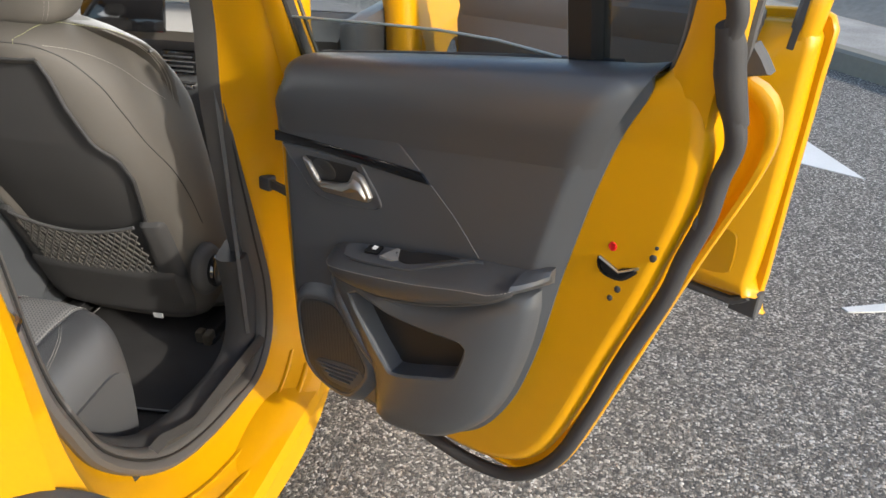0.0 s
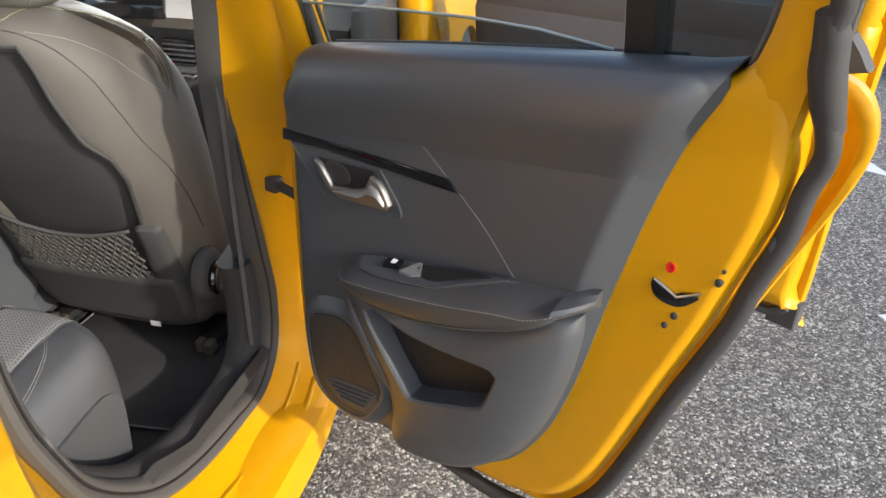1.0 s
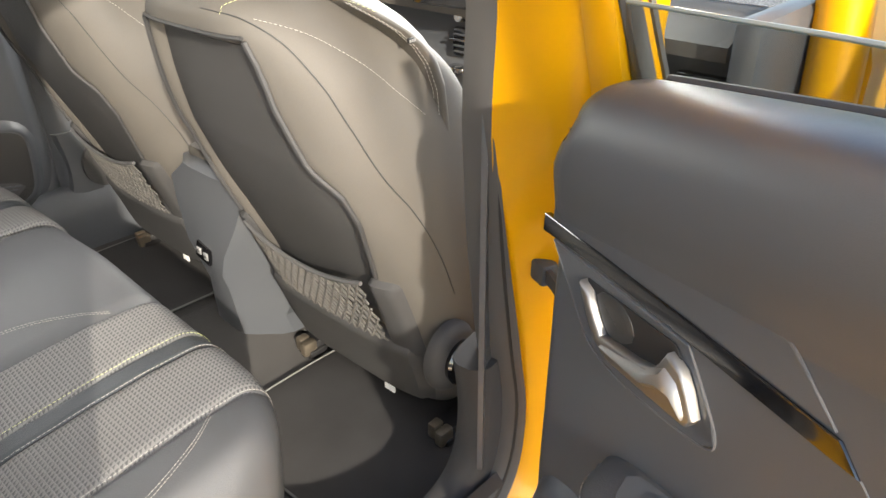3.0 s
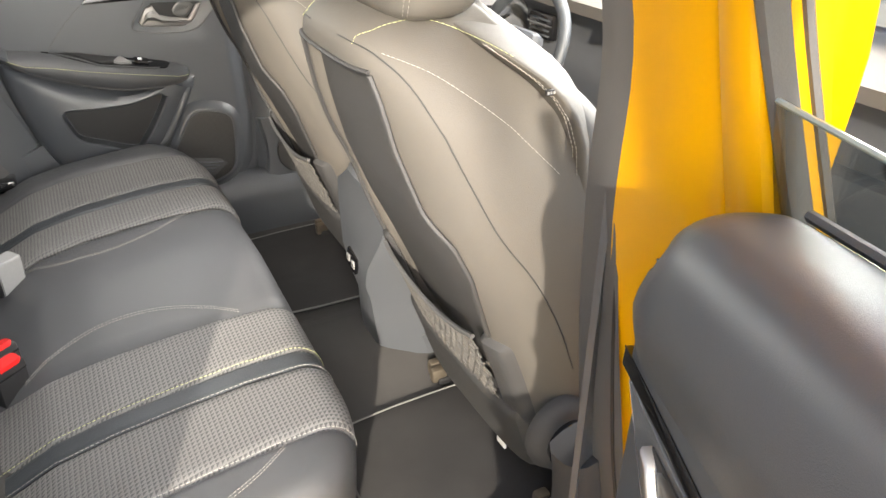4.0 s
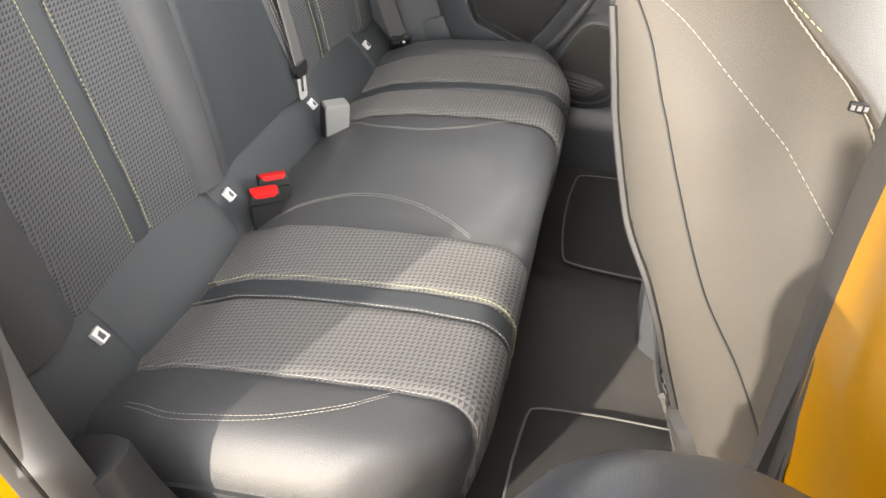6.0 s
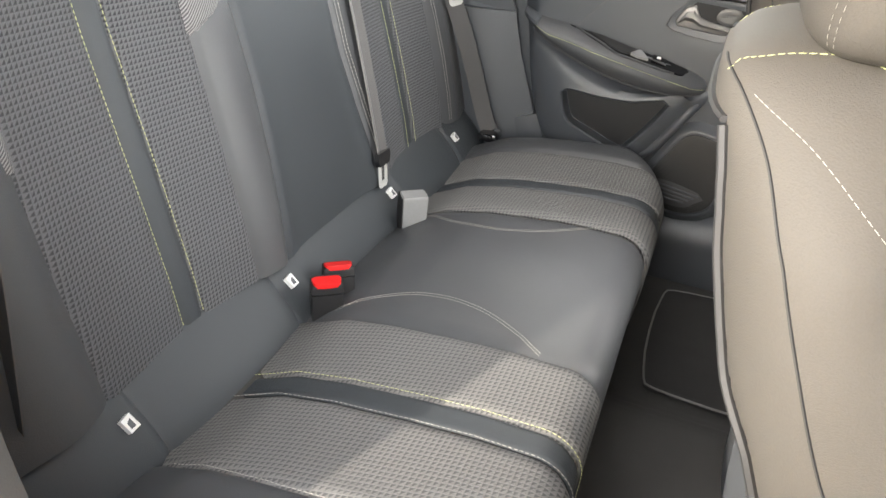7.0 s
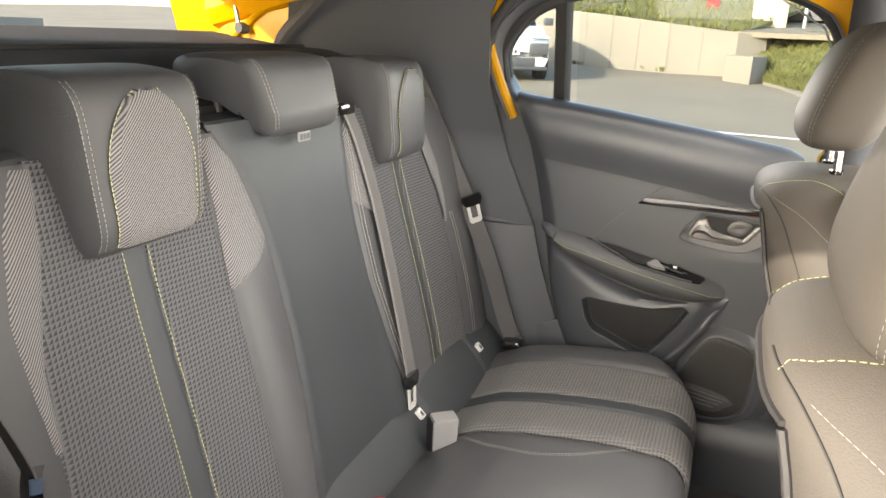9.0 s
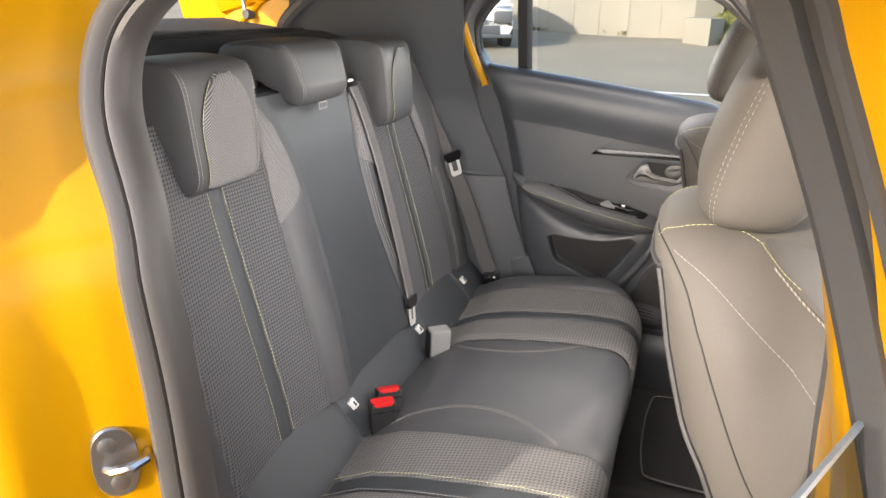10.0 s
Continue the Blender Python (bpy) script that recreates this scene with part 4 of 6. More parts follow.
    for sg in (-1, 1):
        for o in (0, .006):
            pts = [face(sg * (w * .86 * flare(z) + o), z) + Vector((0, .001, 0)) for z in np.linspace(.012, h * .95, 20)]
            stitch(pts, THREAD, rear, .0042, .0016, .0005, label="pale stitching on the headrest")
    for sg in (-.05, .05):
        part("headrest_post", tube([Vector((cx + sg, cy - .10, z0 - .02)) - OFF, Vector((cx + sg, cy - .12, z0 + .10)) - OFF], .006, 8), STEEL, rear)
    return hd


rear_headrest(.350, -.136, .985, .092, .198, 1.15, True, .06)
rear_headrest(-.342, -.136, .985, .084, .198, 1.15, True, .06)
rear_headrest(-.002, -.14, 1.078, .103, .115, 1.0, False, .3)
part("headrest_label", moved(box((-.018, -.128, 1.062), (.016, -.125, 1.077), .0005), RI), GREYP, rear, "small white woven label")
for k in range(3):
    part("label_print", moved(box((-.015 + k * .010, -.1255, 1.065), (-.008 + k * .010, -.1242, 1.074), 0), RI), TRIM, rear)


# ---- doors: built in the door's own measures, a along it from the hinge side, b out of its inner face, z up ----
U, N = Vector((.917, -.398, 0)).normalized(), Vector((-.398, -.917, 0)).normalized()


def RIGHT(a, b, z):
    return Vector((.982, .544, z)) + U * a + N * b


def LEFT(a, b, z):
    return Vector((-.682 + b, .577 - a, z))


TRIMLINE = [(-.06, .99), (.06, 1.012), (.199, 1.045), (.33, 1.068), (.457, 1.085), (.545, 1.095), (.566, 1.088), (.556, 1.06), (.533, 1.015), (.508, .938), (.493, .878), (.471, .784), (.451, .68), (.434, .61), (.41, .536), (.373, .468),
            (.335, .425), (.28, .392), (.205, .366), (.11, .361), (.038, .368), (-.022, .376), (-.067, .403), (-.09, .46), (-.094, .55), (-.09, .70), (-.085, .87)]
INNER = [(-.10, .95), (.2, 1.015), (.45, 1.06), (.56, 1.085), (.60, 1.14), (.622, 1.14), (.630, 1.08), (.640, 1.02), (.639, .96), (.630, .915), (.612, .85), (.595, .785), (.555, .67), (.512, .535), (.475, .445), (.43, .39), (.36, .36), (.3, .357), (.15, .36), (.0, .36), (-.10, .37), (-.12, .5), (-.12, .7), (-.115, .88)]
SKIN = [(-.135, .95), (.2, 1.03), (.45, 1.07), (.60, 1.095), (.66, 1.098), (.693, 1.074), (.705, 1.04), (.699, .999), (.672, .922), (.636, .821), (.58, .646), (.536, .514), (.492, .389), (.455, .335), (.40, .303), (.27, .315), (.15, .335), (-.1, .345), (-.135, .365), (-.14, .6)]
SEALLINE = [(0.56, 1.33), (0.622, 1.25), (0.648, 1.185), (0.645, 1.15), (0.643, 1.12), (0.651, 1.085), (0.665, 1.03), (0.655, 0.98), (0.649, 0.925), (0.631, 0.86), (0.615, 0.79), (0.572, 0.668), (0.529, 0.53), (0.492, 0.435), (0.444, 0.372), (0.389, 0.336), (0.309, 0.325), (0.22, 0.335), (0.1, 0.35), (-0.08, 0.355)]



def dense(o, n=3):
    return [(p.x, p.y) for p in curve([(a, z, 0) for a, z in o], n, True)]


def belt(a):
    """Height of the door's belt line."""
    return float(np.interp(a, [-.06, .146, .337, .441, .57], [1.020, 1.050, 1.075, 1.087, 1.101]))


def around(o, c, n=40):
    """A closed outline read off at even angles about c."""
    d = dense(o, 8)
    an = [math.atan2(z - c[1], a - c[0]) for a, z in d]
    rr = [math.hypot(a - c[0], z - c[1]) for a, z in d]
    order = np.argsort(an)
    an, rr = np.array(an)[order], np.array(rr)[order]
    th = np.linspace(-math.pi, math.pi, n, False)
    r = np.interp(th, an, rr, period=2 * math.pi)
    return [(c[0] + q * math.cos(t), c[1] + q * math.sin(t)) for t, q in zip(th, r)]


def rear_door(W, label):
    put = lambda a, z, h: W(a, h, z)
    door = part("rear_door", panel(dense(SKIN, 5), [(.006, -.125), (0, -.114), (0, -.096), (.002, -.0935), (.008, -.093), (.0105, -.096), (.014, -.103), (.022, -.107), (.03, -.108)], put), PAINT, car, label)
    # The closed door's yellow shut face is coloured dark so it stays unseen.
    part("inner_panel", panel(dense(INNER, 5), [(0, -.112), (0, -.058), (.004, -.046), (.010, -.037), (.018, -.032), (.022, -.0318), (.03, -.0317)], put), PAINT if W is RIGHT else TRIM, door, "yellow painted shut face" if W is RIGHT else "yellow shut face darkened on the closed door")
    part("flange_seal", tube([W(p.x, float(np.interp(p.y, [1.0, 1.09], [-.050, -.028])) + max(0, p.y - 1.08) * .25, p.y) for p in curve([(a, z, 0) for a, z in SEALLINE], 5)], [.0125 if p > 18 else .0115 for p in range(len(curve([(a, z, 0) for a, z in SEALLINE], 5)))], 12), SEALB, door, "black rubber seal along the door edge")
    part("corner_cap", pad([(.632, 1.128), (.652, 1.132), (.664, 1.118), (.676, 1.100), (.65, 1.094), (.632, 1.094)], [(0, -.112), (0, -.088), (.002, -.085), (.005, -.085)], put), RUBBER, door, "black corner cap on the door edge")
    part("seal_sleeve", tube([W(a, b, z) for a, b, z in ((.640, -.008, 1.165), (.6455, -.016, 1.14), (.6475, -.024, 1.112), (.655, -.031, 1.078), (.6625, -.042, 1.05))], [.013, .0165, .0175, .0165, .0135], 12), SEALB, door, "thicker rubber sleeve on the seal")
    trim = part("door_trim", panel(dense(TRIMLINE, 5), [(-.002, -.036), (-.002, -.028), (.003, -.0245), (.026, -.004), (.033, -.0005), (.037, 0), (.045, .0002)], put), TRIM, door, "dark grey moulded plastic door trim")
    # the soft rolled top under the window
    prof = [(-.13, .0), (-.115, .003), (-.10, .007), (-.085, .0105), (-.068, .013), (-.05, .0125), (-.033, .009), (-.018, .002), (-.006, -.010), (.0, -.028), (.0, -.05), (-.003, -.07), (-.010, -.084)]
    pr = curve([(b, h, 0) for h, b in prof], 3)

    def roll(s, t):
        p = pr[round(t * (len(pr) - 1))]
        e = 1 - max(0, 1 - min(s, 1 - s) / (.02 if s > .5 else .07)) ** 2
        hi = belt(-.05 + s * .62)
        a0 = float(np.interp(hi + p.y, [.87, .95, 1.0], [-.090, -.086, -.062]))
        a1 = float(np.interp(hi + p.y, [.784, .878, .938, 1.015, 1.06, 1.10], [.462, .484, .499, .524, .546, .566]))
        a = a0 + s * (a1 - a0)
        e = e if s < .5 else 1
        dip = float(np.interp(a1 + .007 - a, [0, .004, .027, .034, .040], [-.026, -.0225, -.004, -.0005, 0]))
        return W(a, (p.x * e if p.x > 0 else p.x) - (1 - e) * .016 + dip, belt(a) + p.y - (1 - e) * .012 * (p.y > -.05) * (s < .5))
    part("belt_roll", sheet(roll, 40, len(pr) - 1, .004), TRIM, door, "soft rolled top edge of the trim")
    # the smooth insert over the black strip, with the seam that runs on below it
    up = [(-.066, .893), (-.060, .95), (-.050, .984), (.019, .981), (.077, .973), (.133, .963), (.16, .958), (.176, .949), (.199, .932), (.238, .899), (.1, .896)]
    part("upper_insert", pad(up, [(0, -.004), (0, .0004), (.0008, .0012), (.003, .0014)], put), TRIM, door, "smooth upper insert")
    part("insert_seam", tube([W(p.x, .0006, p.y) for p in curve([(a, z, 0) for a, z in up[2:10]], 4)], .0010, 5), EDGE, door, "fine seam round the insert")
    part("insert_seam", tube([W(p.x, .0002, p.y) for p in curve([(.259, .881, 0), (.285, .858, 0), (.31, .834, 0), (.351, .786, 0)], 5)], .0009, 5), EDGE, door, "fine seam below the strip")
    strip = [(-.080, .876), (.009, .8815), (.118, .881), (.233, .8805), (.259, .881), (.243, .8965), (.118, .8975), (.009, .897), (-.078, .894)]
    part("trim_strip", pad(strip, [(0, -.004), (0, .0012), (.001, .0022), (.004, .0024)], put), GLOSS, door, "gloss black trim strip")
    part("chrome_line", tube([W(a, .0022, z) for a, z in ((-.077, .8945), (.118, .8975), (.242, .8968))], .0009 if W is RIGHT else .0016, 6), CHROME if W is LEFT else GLOSS, door)
    # the inside handle: a diamond-shaped bay, its hollow, and the bent lever
    sur = [(-.061, .876), (-.034, .845), (-.004, .812), (.017, .8), (.053, .796), (.115, .802), (.15, .809), (.16, .818), (.153, .836), (.135, .86), (.12, .8795)]
    part("handle_surround", pad(sur, [(0, -.003), (0, .0008), (.001, .0018), (.004, .0018), (.007, .0008)], put), TRIM, door, "dark handle surround")
    part("surround_edge", tube([W(p.x, .0012, p.y) for p in curve([(a, z, 0) for a, z in sur], 5)], .0011, 5), EDGE, door, "fine edge of the handle bay")
    # The hollow is a flat piece; its shade is in the colour.
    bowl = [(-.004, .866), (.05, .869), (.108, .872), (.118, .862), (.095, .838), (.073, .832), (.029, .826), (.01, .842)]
    part("handle_bowl", pad(bowl, [(0, -.003), (0, .0022), (.004, .0024)], put), SHADE, door, "hollow of the handle, coloured dark for its shade")
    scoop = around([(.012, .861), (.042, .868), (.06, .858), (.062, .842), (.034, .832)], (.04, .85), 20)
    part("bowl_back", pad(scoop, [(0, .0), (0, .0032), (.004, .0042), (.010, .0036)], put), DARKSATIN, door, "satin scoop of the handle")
    plate = [(-.006, .865), (.006, .842), (.022, .822), (.043, .8135), (.09, .8165), (.138, .8205), (.1435, .83), (.135, .847), (.125, .861), (.108, .8665), (.101, .852), (.094, .8425), (.073, .8365), (.030, .830), (.016, .848), (.008, .860)]
    part("handle_lever", pad(plate, [(0, .001), (0, .008), (.0012, .0102), (.0026, .0108)], put), SATIN, door, "satin chrome door handle")
    part("handle_grip", loft([[W(a, b, z) for b, z in ((.009, zz - h), (.012, zz - h * .4), (.013 + r, zz), (.011 + r, zz + h * .6), (.009, zz + h))] for a, zz, r, h in ((.034, .823, .0, .003), (.06, .8265, .002, .006), (.09, .830, .004, .010), (.110, .842, .006, .015), (.124, .841, .004, .011), (.136, .828, .001, .004))]), SATIN, door, "raised grip of the handle")
    # the armrest: (a, top z, bottom z, reach)
    arm = [(.048, .704, .692, .004), (.056, .712, .689, .026), (.07, .720, .687, .042), (.09, .727, .685, .052), (.13, .736, .683, .059), (.2, .750, .688, .063), (.28, .766, .706, .063), (.35, .782, .730, .060), (.40, .790, .752, .056), (.425, .794, .768, .052), (.436, .796, .776, .046)]
    mid = curve([(a, zt, zb) for a, zt, zb, r in arm], 4)
    rch = curve([(r, 0, 0) for a, zt, zb, r in arm], 4)
    rings, seam, low_edge = [], [], []
    for p, q in zip(mid, rch):
        a, zt, zb, r = p.x, p.y, p.z, q.x
        dz = min(.021, .55 * (zt - zb))
        sec = [(-.008, zt + .003), (r * .25, zt + .002), (r * .6, zt - dz * .35), (r * .86, zt - dz * .7), (r * .97, zt - dz * .95), (r, zt - dz * 1.1), (r * .99, zb + .5 * (zt - dz - zb)), (r * .93, zb + .15 * (zt - dz - zb)), (r * .82, zb), (r * .4, zb - .002), (-.008, zb - .002)]
        rings.append([W(a, b, z) for b, z in sec])
        seam.append(W(a, r * .985 + .0012, zt - dz))
        low_edge.append(W(a, r * .86 + .001, zb + .001))
    part("armrest", loft(rings), LEATHER3, door, "padded leatherette armrest")
    stitch(seam[3:-1], LIME if W is LEFT else THREAD, door, .004, .0022, .0007, "armrest_stitching", "pale stitching along the armrest")
    part("armrest_piping", tube(low_edge[1:-1], .0018, 6), RUBBER, door, "black seam under the armrest")
    tail = [(.432, .797, .776, .050), (.446, .801, .782, .040), (.46, .806, .79, .026), (.472, .810, .798, .008)]
    part("armrest_end", loft([[W(a, b, z) for b, z in ((-.01, zt + .001), (r * .4, zt), (r * .9, zt - .007), (r, zt - .013), (r * .9, zb), (r * .5, zb - .006), (-.01, zb - .012))] for a, zt, zb, r in tail]), TRIM, door, "moulded end of the armrest")

    def on_arm(a, f):
        i = min(range(len(mid)), key=lambda k: abs(mid[k].x - a))
        zt, zb = mid[i].y, mid[i].z
        dz = min(.021, .55 * (zt - zb))
        return W(a, rch[i].x * f, zt + .0005 + float(np.interp(f, [0, .25, .6, .86], [.0028, .002, -dz * .35, -dz * .7])))
    pl = [(.100, .12), (.098, .45), (.108, .62), (.15, .68), (.2, .70), (.25, .66), (.29, .5), (.35, .22), (.352, .14), (.2, .09)]
    bm = loft([[on_arm(a, f) + Vector((0, 0, h)) for a, f in dense(pl, 2)] for h in (-.003, .0012, .002)])
    part("switch_panel", bm, GLOSS if W is LEFT else TRIM, door, "dark switch panel set into the armrest")
    # No real depth here: a flat black piece gives the pull its shade.
    cup = [(.203, .15), (.213, .42), (.232, .55), (.26, .52), (.316, .26), (.318, .17), (.26, .13)]
    part("pull_cup", loft([[on_arm(a, f) + Vector((0, 0, h)) for a, f in dense(cup, 2)] for h in (-.002, .0046)]), SHADE, door, "flat hollow of the door pull, its shade coloured black")
    part("cup_edge", loft([[on_arm(a, f) + Vector((0, 0, h)) for a, f in ((.180, .50), (.200, .14), (.206, .15), (.219, .50), (.205, .56))] for h in (-.002, .0062)]), GREYP, door, "pale sloping side of the door pull")
    part("panel_lip", tube([on_arm(a, f) + Vector((0, 0, .002)) for a, f in ((.12, .65), (.15, .69), (.2, .71), (.25, .67), (.29, .51), (.35, .20))], .0022, 6), LEATHER3, door)
    sw = [on_arm(a, f) for a, f in ((.142, .18), (.172, .18), (.172, .42), (.142, .42))]
    part("window_switch", loft([[p + Vector((0, 0, h)) for p in sw] for h in (0, .005)]), GLOSS, door, "small window switch")
    sw = [on_arm(a, f) for a, f in ((.155, .22), (.167, .22), (.167, .34), (.155, .34))]
    part("switch_cap", loft([[p + Vector((0, 0, h)) for p in sw] for h in (.004, .0062)]), WHITE, door, "bright cap of the switch")
    # the bulging lower trim with the map pocket let into it
    pocket = [(.116, .661), (.155, .657), (.2, .647), (.27, .646), (.34, .651), (.353, .645), (.352, .633), (.337, .588), (.322, .573), (.29, .56), (.21, .53), (.19, .544), (.152, .595)]
    outer = [(.03, .69), (.09, .70), (.2, .69), (.3, .715), (.38, .745), (.45, .775), (.452, .70), (.432, .61), (.405, .535), (.365, .47), (.3, .41), (.22, .378), (.15, .372), (.13, .40), (.139, .47), (.112, .535), (.075, .605)]
    c = (.25, .60)
    po, ou = around(pocket, c, 64), around(outer, c, 64)
    md = [((a * .5 + p * .5), (z * .5 + q * .5)) for (a, z), (p, q) in zip(po, ou)]
    rings = [[W(a, -.008, z) for a, z in ou], [W(a, .012, z) for a, z in drawn(ou, .008)], [W(a, .020, z) for a, z in drawn(ou, .018)], [W(a, .033, z) for a, z in md], [W(a, .039, z) for a, z in inset(po, -.010)], [W(a, .040, z) for a, z in inset(po, -.004)],
             [W(a, .037, z) for a, z in po], [W(a, .004, z) for a, z in inset(po, .003)], [W(a, .003, z) for a, z in inset(po, .006)]]
    part("map_pocket", loft(rings), TRIM, door, "bulging moulded door pocket")
    # The pocket's inner shade is put into a black floor.
    part("pocket_floor", pad(inset(po, .004), [(0, .001), (0, .0045), (.004, .005)], put), SHADE, door, "inside of the door pocket, coloured black for its shade")
    ridge = curve([(.046, .676, 0), (.056, .665, 0), (.070, .648, 0), (.098, .60, 0), (.130, .552, 0), (.158, .525, 0)], 5)
    part("pocket_ridge", tube([W(p.x, -.002 + .026 * min(1, k / 13), p.y) for k, p in enumerate(ridge)], [.003 + .008 * min(1, k / 10) for k in range(len(ridge))], 10), TRIM, door, "rounded ridge between loudspeaker and pocket")
    # the loudspeaker: flush pod, fine grille and slots
    spk = [(-.045, .559), (-.037, .581), (-.019, .592), (.038, .605), (.071, .595), (.105, .54), (.132, .489), (.129, .468), (.102, .422), (.084, .401), (.058, .393), (.015, .398), (-.028, .424), (-.041, .478)]
    so = around(spk, (.045, .495), 48)
    part("speaker_pod", loft([[W(a, h, z) for a, z in drawn(so, d)] for d, h in ((-.022, -.003), (-.012, .006), (-.002, .0165), (.003, .0185), (.006, .018), (.007, .0155), (.02, .0155))]), TRIM, door, "raised loudspeaker pod")
    part("speaker_grille", loft([[W(a, h, z) for a, z in drawn(so, d)] for d, h in ((.0085, .0145), (.009, .0175), (.012, .0182), (.02, .0184))]), GRILLE, door, "perforated loudspeaker grille")
    part("slot_field", pad(around([(-.004, .456), (.118, .478), (.10, .432), (.078, .42), (.032, .418), (.008, .436)], (.058, .446), 24), [(0, .0165), (0, .0192), (.002, .0198)], put), RUBBER, door, "slotted foot of the grille")
    for k in range(4):
        q = k / 3
        part("grille_bar", tube([W(.004 + .03 * q, .0205, .452 - .021 * q), W(.055 + .008 * q, .0212, .460 - .027 * q), W(.110 - .022 * q, .0205, .470 - .034 * q)], .0024, 6), TRIM, door)
    # latch, lock button, plugs
    putl = lambda a, z, h: W(a + .020, h, z - .004)
    part("latch_mouth", pad(around([(.503, .842), (.515, .836), (.535, .829), (.558, .844), (.563, .838), (.54, .816), (.512, .818), (.503, .83)], (.53, .826), 24), [(0, -.04), (0, -.0285), (.002, -.028)], putl), GLOSS, door, "black mouth of the latch")
    part("latch_claw", tube([W(.525, -.0295, .838), W(.555, -.029, .824), W(.581, -.0295, .838)], .0022, 6), STEEL, door, "steel claw of the latch")
    part("child_lock", pad([(.521 + .006 * math.cos(t), .862 + .007 * math.sin(t)) for t in np.linspace(0, 6.28, 14, False)], [(0, -.04), (0, -.0305), (.0015, -.0295), (.004, -.0305)], putl), RED, door, "red child lock button")
    for a, z, r in ((.577, .862, .0045), (.58, .878, .0025), (.536, .80, .0045), (.527, .783, .004)):
        part("bolt", pad([(a + r * math.cos(t), z + 1.2 * r * math.sin(t)) for t in np.linspace(0, 6.28, 12, False)], [(0, -.04), (0, -.0308), (.0012, -.0300)], putl), SEALB, door)
    part("rubber_stop", pad([(.620 + .005 * math.cos(t), .921 + .010 * math.sin(t)) for t in np.linspace(0, 6.28, 14, False)], [(0, -.06), (0, -.042), (.003, -.038)], putl), RUBBER, door)
    # window frame, glass run, divider and panes
    def lean(z):
        return -.076 + (z - 1.08) * .23
    # the frame as a band of sections between its outer line and its inner line
    so_ = curve([(-.155, .90, 0), (-.155, 1.1, 0), (-.14, 1.22, 0), (-.09, 1.31, 0), (.03, 1.37, 0), (.2, 1.395, 0), (.38, 1.385, 0), (.53, 1.335, 0), (.628, 1.235, 0), (.632, 1.15, 0), (.622, 1.06, 0), (.615, .98, 0)], 5)
    si_ = curve([(-.105, .90, 0), (-.114, 1.1, 0), (-.10, 1.2, 0), (-.06, 1.285, 0), (.03, 1.33, 0), (.2, 1.343, 0), (.36, 1.333, 0), (.49, 1.29, 0), (.565, 1.215, 0), (.572, 1.15, 0), (.548, 1.06, 0), (.535, .98, 0)], 5)
    ex = .03 if W is LEFT else .015
    so_, si_ = ([Vector((p.x + ex * min(1, max(0, (p.x - .4) / .1)), p.y, 0)) for p in c] for c in (so_, si_))
    so_, si_ = list(so_), list(si_)
    paint, skin, chan = [], [], []
    for p, q in zip(so_, si_):
        e = (q - p).normalized()
        flush = .034 * min(1, max(0, (q.x - .45) / .08)) * min(1, max(0, (1.27 - q.y) / .18))
        band = lambda f, b: W(p.x + (q.x - p.x) * f, lean(p.y + (q.y - p.y) * f) + b + (flush if b > -.01 else 0), p.y + (q.y - p.y) * f)
        lead = min(0, (q.y - 1.25) * .12) if q.x < 0 and W is RIGHT else 0
        run = lambda d, b: W(q.x + e.x * d, lean(q.y + e.y * d) + b + lead, q.y + e.y * d)
        paint.append([band(f, b) for f, b in ((0, -.034), (0, .004), (.08, .012), (.5, .012), (.82, .005), (.92, 0), (.92, -.006), (.6, -.034))])
        skin.append([band(f, b) for f, b in ((0, -.036), (.88, -.034), (.97, -.020), (1.0, -.020), (1.0, -.044), (.96, -.050), (0, -.050))])
        if q.y > (1.05 if q.x > .4 else .94):
            chan.append([run(d, b) for d, b in ((-.014, .015), (.0, .018), (.004, .014), (.004, -.003), (-.003, -.006), (-.004, -.011), (.004, -.013), (.004, -.018), (.0, -.021), (-.014, -.021))])
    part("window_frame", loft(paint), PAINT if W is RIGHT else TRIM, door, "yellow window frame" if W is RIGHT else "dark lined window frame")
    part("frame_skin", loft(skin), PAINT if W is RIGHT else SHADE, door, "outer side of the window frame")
    # One rubber in two tones: sunlight is put into the right channel's colour.
    part("glass_run", loft(chan), SEALG if W is RIGHT else SEALB, door, "grey-black rubber window channel with its groove")
    part("frame_seal", tube([W(p.x, lean(p.y) - .02, p.y) for p in so_], .007, 8), RUBBER, door, "black rubber seal on the window frame")
    d0, d1 = (.430, .472) if W is RIGHT else (.456, .488)
    part("window_divider", loft([[W(a, lean(z) + b, z) for a, b in ((d0, -.03), (d0, .008), (d0 + .005, .016), (d1 - .005, .016), (d1, .008), (d1, -.03))] for z in (1.05, 1.15, 1.25, 1.33)]), SHADE, door, "black upright window divider")
    tops = [(-.115, 1.066), (.018, 1.075), (.1, 1.081), (.204, 1.087), (.308, 1.087), (.436, 1.076)] if W is RIGHT else [(-.11, 1.17), (-.06, 1.27), (.03, 1.325), (.2, 1.338), (.436, 1.30)]
    rings = [[W(a, lean(z) - .0095 + d, z) for a, z in ([(-.11, .97), (.436, .98)] + tops[::-1])] for d in (-.002, .002)]
    pane = part("window_pane", loft(rings), TINTED if W is RIGHT else CLEAR, door, "lowered tinted window pane" if W is RIGHT else "clear window pane", smooth=0)
    pane.visible_shadow = False
    part("pane_edge", tube([W(a, lean(z) - .0095, z + .0008) for a, z in tops], .0022, 6), GLASSEDGE, door, "ground edge of the pane")
